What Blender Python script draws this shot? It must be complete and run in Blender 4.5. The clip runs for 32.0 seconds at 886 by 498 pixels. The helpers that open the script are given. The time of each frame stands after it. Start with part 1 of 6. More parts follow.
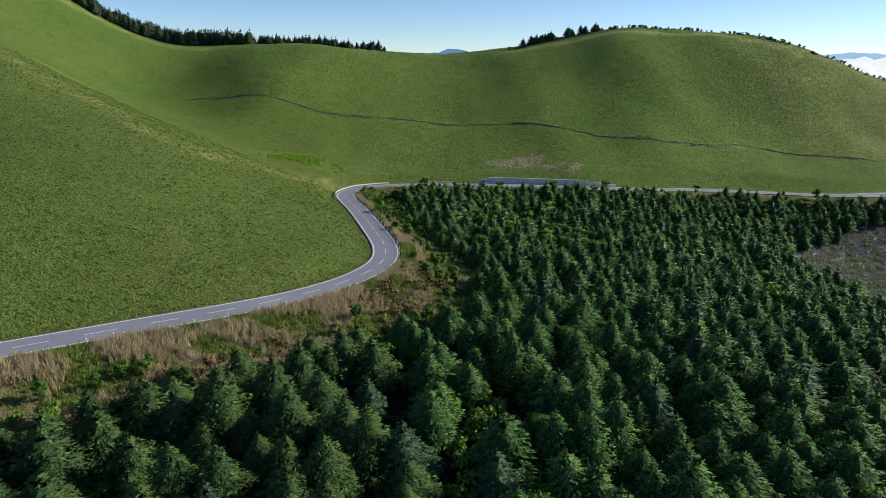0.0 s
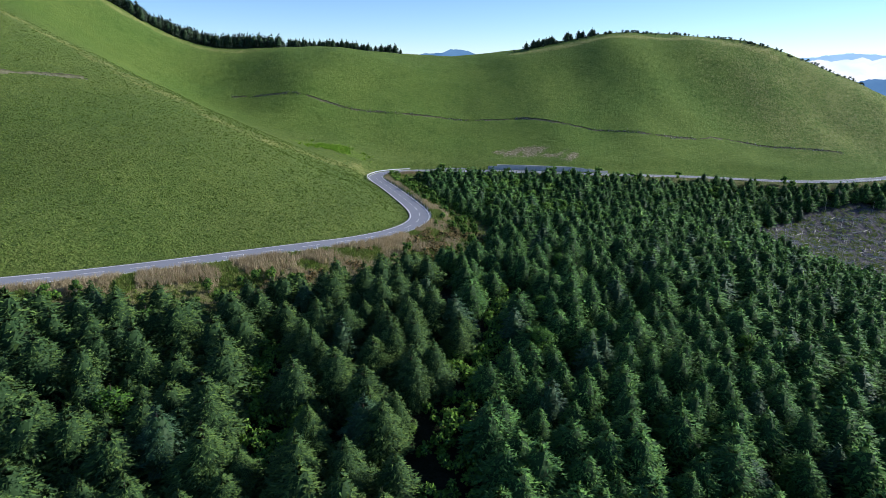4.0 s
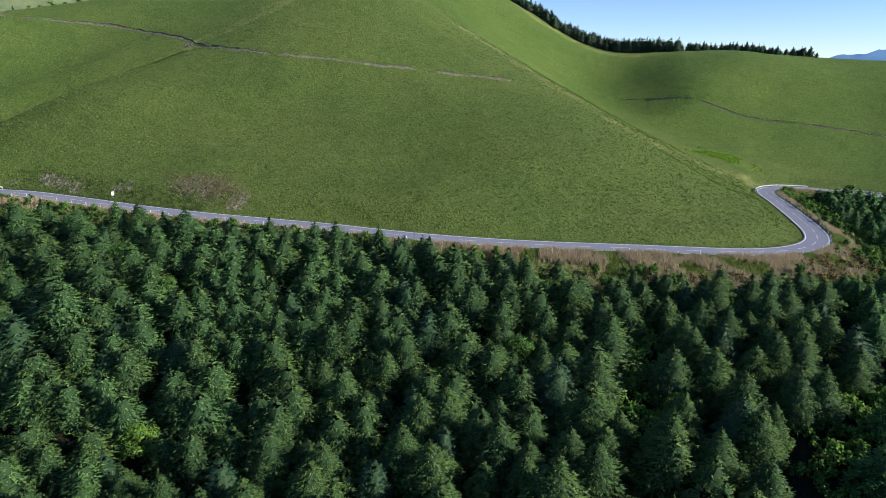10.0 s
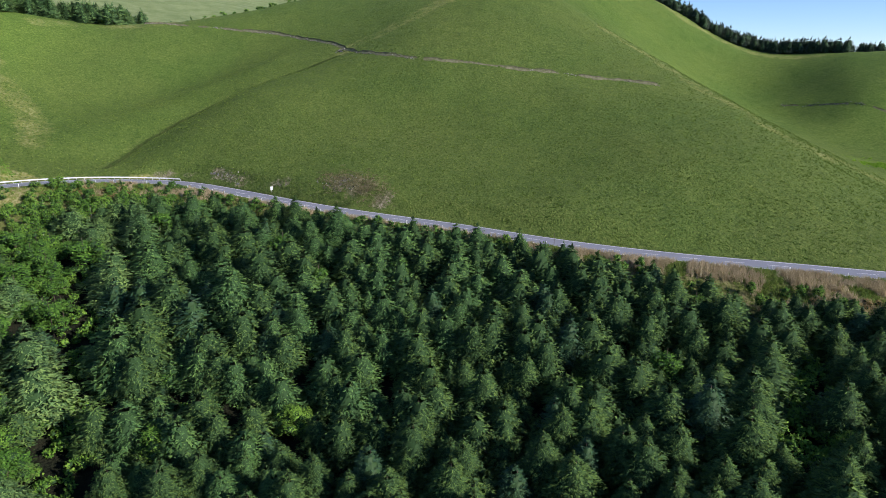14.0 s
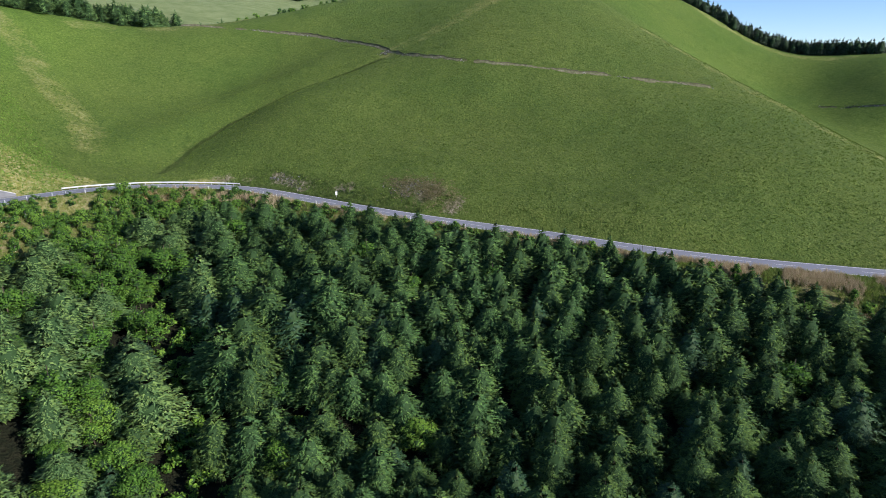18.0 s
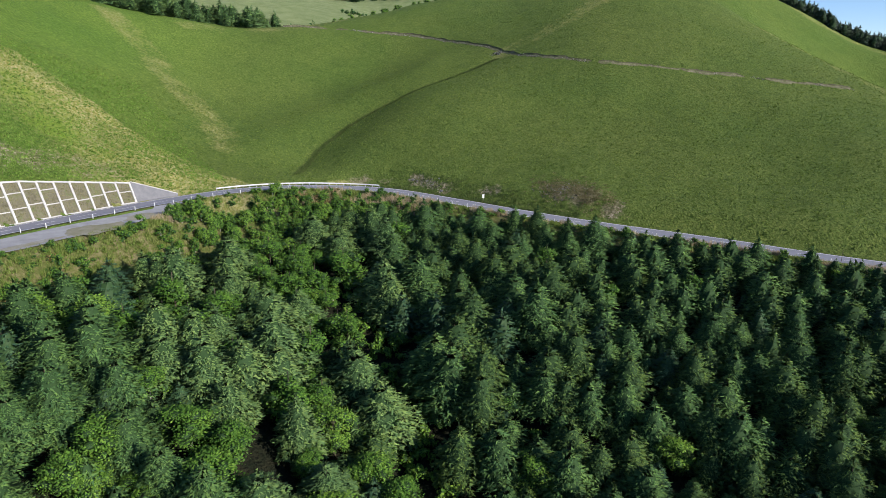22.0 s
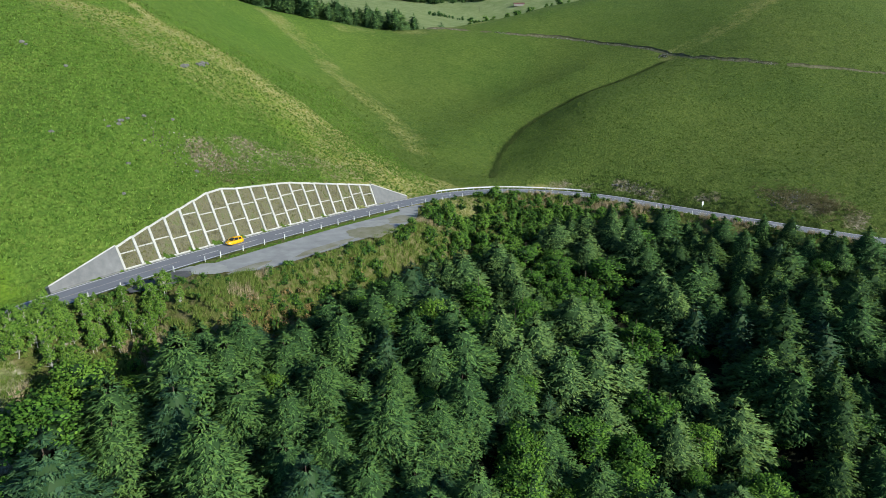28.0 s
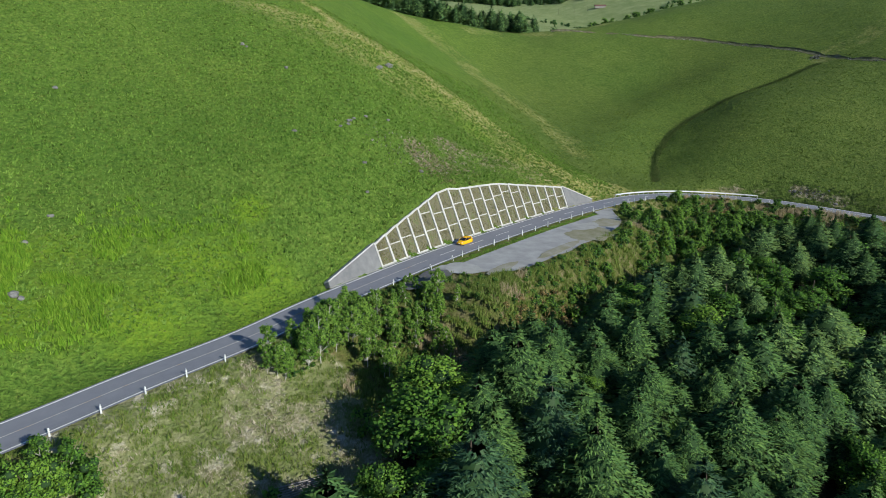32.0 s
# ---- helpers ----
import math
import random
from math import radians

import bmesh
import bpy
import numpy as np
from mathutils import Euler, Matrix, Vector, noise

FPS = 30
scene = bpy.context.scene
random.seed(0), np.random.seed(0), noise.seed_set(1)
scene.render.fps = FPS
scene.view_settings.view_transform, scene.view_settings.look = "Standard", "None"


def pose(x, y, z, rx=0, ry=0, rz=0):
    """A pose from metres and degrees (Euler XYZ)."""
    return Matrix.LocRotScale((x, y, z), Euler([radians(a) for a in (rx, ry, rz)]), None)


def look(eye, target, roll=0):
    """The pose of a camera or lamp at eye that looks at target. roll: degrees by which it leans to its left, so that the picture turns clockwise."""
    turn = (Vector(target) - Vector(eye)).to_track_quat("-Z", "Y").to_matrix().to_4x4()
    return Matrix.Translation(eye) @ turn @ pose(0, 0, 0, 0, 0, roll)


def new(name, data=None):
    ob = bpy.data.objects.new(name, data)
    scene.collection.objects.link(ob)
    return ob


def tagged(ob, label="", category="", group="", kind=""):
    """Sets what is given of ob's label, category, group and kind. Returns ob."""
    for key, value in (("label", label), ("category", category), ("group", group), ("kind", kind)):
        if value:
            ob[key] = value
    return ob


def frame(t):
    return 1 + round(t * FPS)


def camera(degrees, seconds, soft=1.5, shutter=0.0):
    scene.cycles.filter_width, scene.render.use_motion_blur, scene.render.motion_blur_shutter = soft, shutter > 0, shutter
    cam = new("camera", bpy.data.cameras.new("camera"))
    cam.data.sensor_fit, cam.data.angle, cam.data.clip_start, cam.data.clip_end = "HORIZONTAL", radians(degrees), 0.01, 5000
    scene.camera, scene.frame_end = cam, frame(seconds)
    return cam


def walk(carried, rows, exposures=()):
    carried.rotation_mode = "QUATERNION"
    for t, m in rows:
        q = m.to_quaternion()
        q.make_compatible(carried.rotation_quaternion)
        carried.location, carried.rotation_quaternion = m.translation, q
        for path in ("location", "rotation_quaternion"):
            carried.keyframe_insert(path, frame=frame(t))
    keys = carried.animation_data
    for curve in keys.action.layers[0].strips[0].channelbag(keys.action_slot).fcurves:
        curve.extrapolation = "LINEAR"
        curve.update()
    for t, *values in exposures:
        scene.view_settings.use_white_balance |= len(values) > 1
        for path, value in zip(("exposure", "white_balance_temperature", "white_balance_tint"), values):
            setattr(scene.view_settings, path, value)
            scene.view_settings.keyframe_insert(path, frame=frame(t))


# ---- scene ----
# ---------------------------------------------------------------- camera
cam = camera(71.1, 32.0, 0.5)
METRES, EYE, TILT, LEAN, TURN = 220.0, 55.0, -17.0, 0.0, 0.0
ROWS = [
    (0.0, 0.0, 0.0, 0.0, 0.0, 0.0, -0.0),
    (0.5, -0.0037, -0.0264, -0.0082, -0.02, 0.01, 0.0),
    (1.0, -0.0075, -0.0529, -0.0165, 0.0, 0.0, -0.01),
    (1.5, -0.0114, -0.0797, -0.0246, 0.03, -0.01, -0.02),
    (2.0, -0.0154, -0.1068, -0.0322, 0.04, -0.01, -0.05),
    (2.5, -0.0193, -0.1339, -0.0395, 0.05, -0.02, -0.07),
    (3.0, -0.0228, -0.1608, -0.0464, 0.07, -0.02, -0.09),
    (3.5, -0.0268, -0.1845, -0.0524, 0.12, 0.01, -0.1),
    (4.0, -0.0313, -0.2032, -0.0566, 0.13, 0.01, -0.12),
    (4.5, -0.0357, -0.2172, -0.0594, 0.13, 0.02, -0.13),
    (6.5, -0.0481, -0.2469, -0.0623, 0.02, -0.04, -0.13),
    (7.0, -0.0497, -0.2519, -0.0623, 0.06, -0.05, -0.1),
    (7.5, -0.0518, -0.2556, -0.0626, 2.13, -0.05, -0.76),
    (8.0, -0.0529, -0.2585, -0.0636, 7.57, -0.18, -2.45),
    (8.5, -0.0529, -0.2612, -0.0646, 13.73, -0.52, -4.31),
    (9.0, -0.0522, -0.2636, -0.0654, 19.35, -0.98, -5.93),
    (9.5, -0.0518, -0.2655, -0.0663, 25.62, -1.69, -7.73),
    (10.0, -0.051, -0.2669, -0.0669, 32.01, -2.62, -9.44),
    (10.5, -0.0496, -0.2674, -0.0673, 37.62, -3.56, -10.78),
    (11.0, -0.0487, -0.2669, -0.0671, 41.68, -4.32, -11.69),
    (11.5, -0.0488, -0.2667, -0.067, 42.77, -4.51, -11.87),
    (12.0, -0.0502, -0.2676, -0.067, 43.13, -4.56, -11.89),
    (12.5, -0.0531, -0.2697, -0.0672, 43.27, -4.56, -11.9),
    (13.0, -0.0567, -0.2723, -0.0678, 43.39, -4.55, -11.89),
    (13.5, -0.0612, -0.2761, -0.0681, 43.48, -4.55, -11.87),
    (14.0, -0.0664, -0.2806, -0.069, 43.56, -4.53, -11.86),
    (14.5, -0.0726, -0.2855, -0.0703, 43.65, -4.53, -11.82),
    (16.5, -0.1096, -0.3133, -0.0767, 43.53, -4.52, -11.8),
    (17.0, -0.121, -0.322, -0.0786, 43.52, -4.5, -11.79),
    (17.5, -0.133, -0.3315, -0.0808, 43.53, -4.47, -11.78),
    (18.0, -0.1458, -0.3411, -0.083, 43.5, -4.48, -11.77),
    (18.5, -0.1589, -0.3511, -0.0858, 43.54, -4.45, -11.76),
    (19.0, -0.1733, -0.3621, -0.0882, 43.54, -4.48, -11.76),
    (19.5, -0.1883, -0.3737, -0.0919, 43.57, -4.44, -11.76),
    (20.0, -0.2049, -0.3865, -0.0958, 43.56, -4.46, -11.74),
    (20.5, -0.2225, -0.4004, -0.1003, 43.55, -4.42, -11.75),
    (21.0, -0.2409, -0.4143, -0.1048, 43.89, -4.52, -11.81),
    (21.5, -0.2595, -0.429, -0.1096, 45.03, -4.74, -12.08),
    (22.0, -0.2777, -0.4443, -0.1145, 46.58, -5.08, -12.41),
    (22.5, -0.2951, -0.4597, -0.1192, 48.24, -5.47, -12.74),
    (23.0, -0.3117, -0.4751, -0.1235, 49.46, -5.73, -12.97),
    (23.5, -0.3273, -0.49, -0.1278, 50.19, -5.86, -13.14),
    (24.0, -0.342, -0.5043, -0.1316, 50.7, -5.99, -13.28),
    (24.5, -0.3557, -0.5181, -0.1354, 50.99, -6.03, -13.38),
    (25.0, -0.369, -0.5314, -0.1393, 51.03, -6.02, -13.4),
    (25.5, -0.3819, -0.5443, -0.1432, 51.01, -6.0, -13.36),
    (27.5, -0.4314, -0.6, -0.1593, 50.93, -5.94, -13.28),
    (28.0, -0.4448, -0.6155, -0.1643, 50.85, -5.9, -13.29),
    (28.5, -0.4589, -0.6318, -0.1695, 50.84, -5.86, -13.27),
    (29.0, -0.4736, -0.6486, -0.1751, 50.88, -5.85, -13.24),
    (29.5, -0.4885, -0.6662, -0.1813, 51.3, -5.86, -13.36),
    (30.0, -0.5033, -0.6842, -0.1867, 52.33, -6.13, -13.53),
    (30.5, -0.5176, -0.7021, -0.1928, 53.32, -6.3, -13.71),
    (31.0, -0.5309, -0.7198, -0.1981, 54.51, -6.59, -13.94),
    (31.5, -0.5407, -0.7349, -0.2031, 55.38, -6.71, -14.02),
    (32.0, -0.5494, -0.7499, -0.2071, 55.77, -6.8, -14.1),
]

EXPOSURES = [(0.0, 0.09, 6600, 10), (2.0, 0.23, 6150, 10), (4.0, 0.3, 5950, 11), (8.0, 0.32, 6000, 14), (10.0, 0.34, 6080, 16), (17.0, 0.33, 6180, 15), (21.5, 0.3, 6300, 14), (23.0, 0.28, 6450, 17), (24.2, 0.24, 6350, 4),
             (28.0, 0.15, 6350, 0), (32.0, 0.04, 6350, 3)]
walk(cam, [(t, pose(0, 0, EYE, TILT, LEAN, TURN) @ pose(METRES * x, METRES * y, METRES * z, 90 + pitch, roll, yaw)) for t, x, y, z, yaw, pitch, roll in ROWS], EXPOSURES)

# ---------------------------------------------------------------- light
SUN_TO = Vector((0.975, 0.22, 0.0)).normalized()
SUN_UP = radians(25)
world = bpy.data.worlds.new("sky")
scene.world = world
world.use_nodes = True
wn = world.node_tree
sky = wn.nodes.new("ShaderNodeTexSky")
sky.sky_type, sky.sun_disc = "NISHITA", False
sky.sun_elevation, sky.sun_rotation = SUN_UP, math.atan2(SUN_TO.x, SUN_TO.y)
sky.altitude, sky.air_density, sky.dust_density, sky.ozone_density = 1600, 0.8, 0.0, 4.0
wn.links.new(sky.outputs[0], wn.nodes["Background"].inputs[0])
wn.nodes["Background"].inputs[1].default_value = 0.128
sun_data = bpy.data.lights.new("sun", "SUN")
sun_data.energy, sun_data.angle, sun_data.color = 5.0, radians(0.53), (1.0, 0.94, 0.84)
sun = new("sun", sun_data)
sun.matrix_world = look((SUN_TO * 300 + Vector((0, 0, 300 * math.tan(SUN_UP)))), (0, 0, 0))


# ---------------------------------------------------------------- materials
# dark green of crown insides, the shade there put into the colour
CROWN_SHADE = (0.034, 0.072, 0.024)


def mat(name, stops, scale=1.0, detail=6.0, rough=0.9, bump=0.0, bump_scale=None, big=None, island=0.0, obj=0.0,
        metal=0.0, spec=0.3, trans=0.0, stretch=None, puff=0.0, tone=0.0):
    """A material whose colour runs over stops by noise of that size, with a broad second noise, and relief."""
    m = bpy.data.materials.new(name)
    m.use_nodes = True
    nt = m.node_tree
    N, L = nt.nodes, nt.links.new
    b = N["Principled BSDF"]
    geo = N.new("ShaderNodeNewGeometry")
    pos = geo.outputs["Position"]
    if stretch:
        mp = N.new("ShaderNodeMapping")
        mp.inputs["Scale"].default_value = stretch
        L(pos, mp.inputs["Vector"])
        pos = mp.outputs["Vector"]
    n1 = N.new("ShaderNodeTexNoise")
    n1.inputs["Scale"].default_value, n1.inputs["Detail"].default_value, n1.inputs["Roughness"].default_value = scale, detail, 0.62
    L(pos, n1.inputs["Vector"])
    fac = n1.outputs["Fac"]
    if big:
        n2 = N.new("ShaderNodeTexNoise")
        n2.inputs["Scale"].default_value, n2.inputs["Detail"].default_value = big, 3
        L(pos, n2.inputs["Vector"])
        mx = N.new("ShaderNodeMix")
        mx.inputs["Factor"].default_value = 0.45
        L(fac, mx.inputs["A"])
        L(n2.outputs["Fac"], mx.inputs["B"])
        fac = mx.outputs["Result"]
    tree = None
    if tone:
        tree = N.new("ShaderNodeAttribute")
        tree.attribute_name = "tone"
    for amount, sock in ((island, geo.outputs["Random Per Island"]), (obj, None), (tone, tree and tree.outputs["Fac"])):
        if amount:
            if sock is None:
                oi = N.new("ShaderNodeObjectInfo")
                sock = oi.outputs["Random"]
            mx = N.new("ShaderNodeMix")
            mx.inputs["Factor"].default_value = amount
            L(fac, mx.inputs["A"])
            L(sock, mx.inputs["B"])
            fac = mx.outputs["Result"]
    ramp = N.new("ShaderNodeValToRGB")
    els = ramp.color_ramp.elements
    lo, hi = (0.31, 0.69) if puff else (0.3, 0.7) if not (island or obj) else (0.2, 0.8)
    for k, c in enumerate(stops):
        p = lo + (hi - lo) * k / max(1, len(stops) - 1)
        e = els[k] if k < 2 else els.new(p)
        e.position, e.color = p, (*c, 1)
    L(fac, ramp.inputs["Fac"])
    tint = ramp.outputs["Color"]
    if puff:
        # the core inside the crown is coloured dark to stand for its shade
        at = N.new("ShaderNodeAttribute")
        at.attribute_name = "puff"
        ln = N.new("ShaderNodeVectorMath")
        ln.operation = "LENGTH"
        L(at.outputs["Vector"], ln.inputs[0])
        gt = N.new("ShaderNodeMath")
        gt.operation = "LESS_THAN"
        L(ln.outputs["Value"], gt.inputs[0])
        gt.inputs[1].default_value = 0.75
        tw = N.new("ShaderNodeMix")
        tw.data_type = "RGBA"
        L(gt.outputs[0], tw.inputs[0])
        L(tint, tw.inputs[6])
        tw.inputs[7].default_value = (*CROWN_SHADE, 1)
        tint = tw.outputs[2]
    L(tint, b.inputs["Base Color"])
    b.inputs["Roughness"].default_value, b.inputs["Metallic"].default_value = rough, metal
    b.inputs["Specular IOR Level"].default_value = spec
    if bump:
        nb = N.new("ShaderNodeTexNoise")
        nb.inputs["Scale"].default_value, nb.inputs["Detail"].default_value, nb.inputs["Roughness"].default_value = bump_scale or scale * 2, 5, 0.7
        L(pos, nb.inputs["Vector"])
        bp = N.new("ShaderNodeBump")
        bp.inputs["Distance"].default_value, bp.inputs["Strength"].default_value = bump, 1.0
        L(nb.outputs["Fac"], bp.inputs["Height"])
        L(bp.outputs["Normal"], b.inputs["Normal"])
    if puff:
        vt = N.new("ShaderNodeVectorTransform")
        vt.vector_type, vt.convert_from, vt.convert_to = "NORMAL", "OBJECT", "WORLD"
        L(at.outputs["Vector"], vt.inputs[0])
        vm = N.new("ShaderNodeMix")
        vm.data_type = "VECTOR"
        vm.inputs[0].default_value = puff
        L(geo.outputs["Normal"], vm.inputs[4])
        L(vt.outputs[0], vm.inputs[5])
        nm = N.new("ShaderNodeVectorMath")
        nm.operation = "NORMALIZE"
        L(vm.outputs[1], nm.inputs[0])
        L(nm.outputs[0], b.inputs["Normal"])
    if trans:
        tr = N.new("ShaderNodeBsdfTranslucent")
        L(tint, tr.inputs["Color"])
        ms = N.new("ShaderNodeMixShader")
        ms.inputs["Fac"].default_value = trans
        L(b.outputs[0], ms.inputs[1])
        L(tr.outputs[0], ms.inputs[2])
        L(ms.outputs[0], N["Material Output"].inputs["Surface"])
    return m


ASPHALT = mat("asphalt", [(0.20, 0.206, 0.242), (0.255, 0.262, 0.30)], 0.7, 8, 0.85, 0.01, 30, big=0.08)
WHITE_LINE = mat("road paint", [(0.70, 0.70, 0.69), (0.86, 0.86, 0.84)], 2.5, 8, 0.7)
CONCRETE = mat("weathered concrete", [(0.36, 0.35, 0.33), (0.60, 0.59, 0.56)], 1.3, 8, 0.85, 0.02, 9, big=0.3)
SHOTCRETE = mat("grey sprayed concrete", [(0.13, 0.132, 0.14), (0.23, 0.23, 0.235)], 0.9, 8, 0.9, 0.06, 3, big=0.2)
GRAVEL = mat("gravel", [(0.27, 0.265, 0.265), (0.35, 0.35, 0.355), (0.46, 0.46, 0.46)], 0.28, 10, 0.95, 0.03, 12, big=0.3)
STEEL = mat("white painted steel", [(0.68, 0.69, 0.70), (0.80, 0.80, 0.80)], 3, 5, 0.45, spec=0.5)
CELL = mat("weeds on sprayed soil", [(0.075, 0.072, 0.04), (0.17, 0.155, 0.10), (0.12, 0.15, 0.05)], 1.4, 8, 0.95, 0.25, 2.5, big=0.35)
BARK = mat("bark", [(0.06, 0.045, 0.035), (0.13, 0.10, 0.08)], 6, 6, 0.95, 0.02, 12)
BIRCH = mat("pale birch bark", [(0.35, 0.33, 0.29), (0.6, 0.58, 0.53)], 4, 6, 0.9)
NEEDLES = [(0.057, 0.114, 0.042), (0.086, 0.163, 0.044), (0.132, 0.214, 0.050)]
# the pale and south tones also put front light on the stands into colour
PALE_NEEDLES = [(0.094, 0.176, 0.066), (0.138, 0.240, 0.074), (0.198, 0.302, 0.084)]
SOUTH_NEEDLES = [(0.060, 0.134, 0.047), (0.092, 0.186, 0.053), (0.137, 0.242, 0.061)]
YOUNG_NEEDLES = [(0.064, 0.160, 0.050), (0.097, 0.218, 0.054), (0.142, 0.282, 0.060)]
FIR_NEEDLES = [(0.024, 0.064, 0.034), (0.044, 0.102, 0.046), (0.080, 0.155, 0.060)]
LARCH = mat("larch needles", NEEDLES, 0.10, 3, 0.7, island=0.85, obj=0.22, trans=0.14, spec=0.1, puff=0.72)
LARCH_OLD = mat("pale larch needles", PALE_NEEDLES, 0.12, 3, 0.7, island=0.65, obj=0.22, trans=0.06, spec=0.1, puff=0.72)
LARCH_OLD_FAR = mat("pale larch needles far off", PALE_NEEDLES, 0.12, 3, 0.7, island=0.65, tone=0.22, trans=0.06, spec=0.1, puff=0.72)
LARCH_SOUTH = mat("front-lit larch needles", SOUTH_NEEDLES, 0.12, 3, 0.7, island=0.65, obj=0.22, trans=0.06, spec=0.1, puff=0.72)
LARCH_SOUTH_FAR = mat("front-lit larch needles far off", SOUTH_NEEDLES, 0.12, 3, 0.7, island=0.65, tone=0.22, trans=0.06, spec=0.1, puff=0.72)
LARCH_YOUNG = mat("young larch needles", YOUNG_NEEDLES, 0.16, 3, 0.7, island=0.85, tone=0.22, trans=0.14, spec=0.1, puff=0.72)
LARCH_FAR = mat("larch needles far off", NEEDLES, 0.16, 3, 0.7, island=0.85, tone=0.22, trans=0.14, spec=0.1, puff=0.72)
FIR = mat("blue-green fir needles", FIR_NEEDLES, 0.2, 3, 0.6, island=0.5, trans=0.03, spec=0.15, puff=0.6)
BIRCH_LEAF = mat("light birch leaves", [(0.105, 0.22, 0.035), (0.175, 0.32, 0.05), (0.28, 0.43, 0.078)], 0.3, 3, 0.6, island=0.5, obj=0.2, trans=0.30, spec=0.12, puff=0.5)
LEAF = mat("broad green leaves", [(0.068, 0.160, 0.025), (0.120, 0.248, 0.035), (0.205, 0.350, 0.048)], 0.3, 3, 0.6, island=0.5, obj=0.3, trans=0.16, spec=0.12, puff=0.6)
REED = mat("dry tall grass", [(0.29, 0.235, 0.12), (0.47, 0.385, 0.23), (0.60, 0.50, 0.34)], 0.25, 3, 0.9, island=0.5, trans=0.25)
WEED = mat("rough green weeds", [(0.11, 0.18, 0.03), (0.19, 0.265, 0.05), (0.28, 0.30, 0.10)], 0.2, 3, 0.9, island=0.5, trans=0.25)
STRAW = mat("bleached straw", [(0.26, 0.23, 0.13), (0.45, 0.40, 0.29), (0.60, 0.54, 0.43)], 0.3, 3, 0.9, island=0.5, trans=0.25)
BLADE = mat("meadow grass blades", [(0.064, 0.110, 0.016), (0.134, 0.204, 0.034), (0.23, 0.30, 0.066)], 0.05, 3, 0.9, island=0.65, trans=0.25)

# ---------------------------------------------------------------- the road's line: x, y, z
ROAD_SOUTH = [(-176, -240, 20.2), (-189, -203, 20.7), (-197, -179.5, 20.9), (-202.5, -165, 21.1), (-207, -150, 21.5), (-211.5, -137, 22.4),
              (-216.5, -122, 23.0), (-222, -107, 23.1), (-228, -88, 23.1), (-234.5, -66, 22.9), (-240, -44, 22.6), (-243.5, -22, 22.0),
              (-242.5, -2, 20.7), (-236, 15, 19.1), (-224, 24.5, 18.4), (-205, 31.5, 17.4), (-182, 37.5, 16.6), (-162, 45, 15.6), (-145, 52.5, 14.8),
              (-128, 59.5, 14.2), (-111, 65.5, 13.5), (-96, 71.8, 12.9)]
ROAD_NORTH = [(-77, 84, 11.6), (-55, 99, 10.5), (-40, 109, 9.8), (-29, 120.5, 8.4), (-20.5, 134.5, 6.9), (-15.6, 149, 6.0), (-16, 164, 5.5),
              (-21.5, 186, 4.6), (-31.5, 222, 2.6), (-39, 245, 1.7), (-40.5, 260, 0.9), (-34, 276, -0.2), (-14, 288.5, -1.6), (31, 292, -2.6),
              (79, 297, -5.0), (138, 312, -9.0), (180, 318, -12.0), (215, 318, -13.0), (247, 324, -13.0), (310, 345, -12.0), (420, 360, -12.0)]


def spline(pts, step):
    """A smooth line through pts, with points about step apart."""
    p = np.array(pts, float)
    p = np.vstack([2 * p[0] - p[1], p, 2 * p[-1] - p[-2]])
    out = []
    for a, b, c, d in zip(p[:-3], p[1:-2], p[2:-1], p[3:]):
        n = max(2, int(np.linalg.norm(c - b) / step))
        t = np.linspace(0, 1, n, endpoint=False)[:, None]
        out.append(0.5 * (2 * b + (c - a) * t + (2 * a - 5 * b + 4 * c - d) * t**2 + (3 * b - a - 3 * c + d) * t**3))
    return np.vstack(out + [p[-2:-1]])


ROAD = spline(ROAD_SOUTH + ROAD_NORTH, 2.0)
TAN = np.gradient(ROAD[:, :2], axis=0)
TAN /= np.linalg.norm(TAN, axis=1)[:, None]
LEFT = np.stack([-TAN[:, 1], TAN[:, 0]], 1)
ARC = np.concatenate([[0], np.cumsum(np.linalg.norm(np.diff(ROAD[:, :2], axis=0), axis=1))])
HALF = 3.25


def to_road(x, y):
    """For points: signed distance from the road's line (uphill is plus), its height there and the way along it."""
    x, y = np.asarray(x, float), np.asarray(y, float)
    d, z, s = np.empty(x.size), np.empty(x.size), np.empty(x.size)
    xf, yf = x.ravel(), y.ravel()
    for a in range(0, x.size, 4000):
        dx, dy = xf[a:a + 4000, None] - ROAD[:, 0], yf[a:a + 4000, None] - ROAD[:, 1]
        i = np.argmin(dx * dx + dy * dy, axis=1)
        k = np.arange(i.size)
        ex, ey = dx[k, i], dy[k, i]
        side = ex * LEFT[i, 0] + ey * LEFT[i, 1]
        d[a:a + 4000] = np.sign(side) * np.hypot(ex, ey)
        z[a:a + 4000], s[a:a + 4000] = ROAD[i, 2], ARC[i]
    return d.reshape(x.shape), z.reshape(x.shape), s.reshape(x.shape)


def road_at(s, off=0.0, up=0.0):
    x, y, z = (np.interp(s, ARC, ROAD[:, k]) for k in range(3))
    lx, ly = np.interp(s, ARC, LEFT[:, 0]), np.interp(s, ARC, LEFT[:, 1])
    return np.stack([x + lx * off, y + ly * off, z + up], -1)


def arc_of(x, y):
    return float(to_road(np.array([x]), np.array([y]))[2][0])


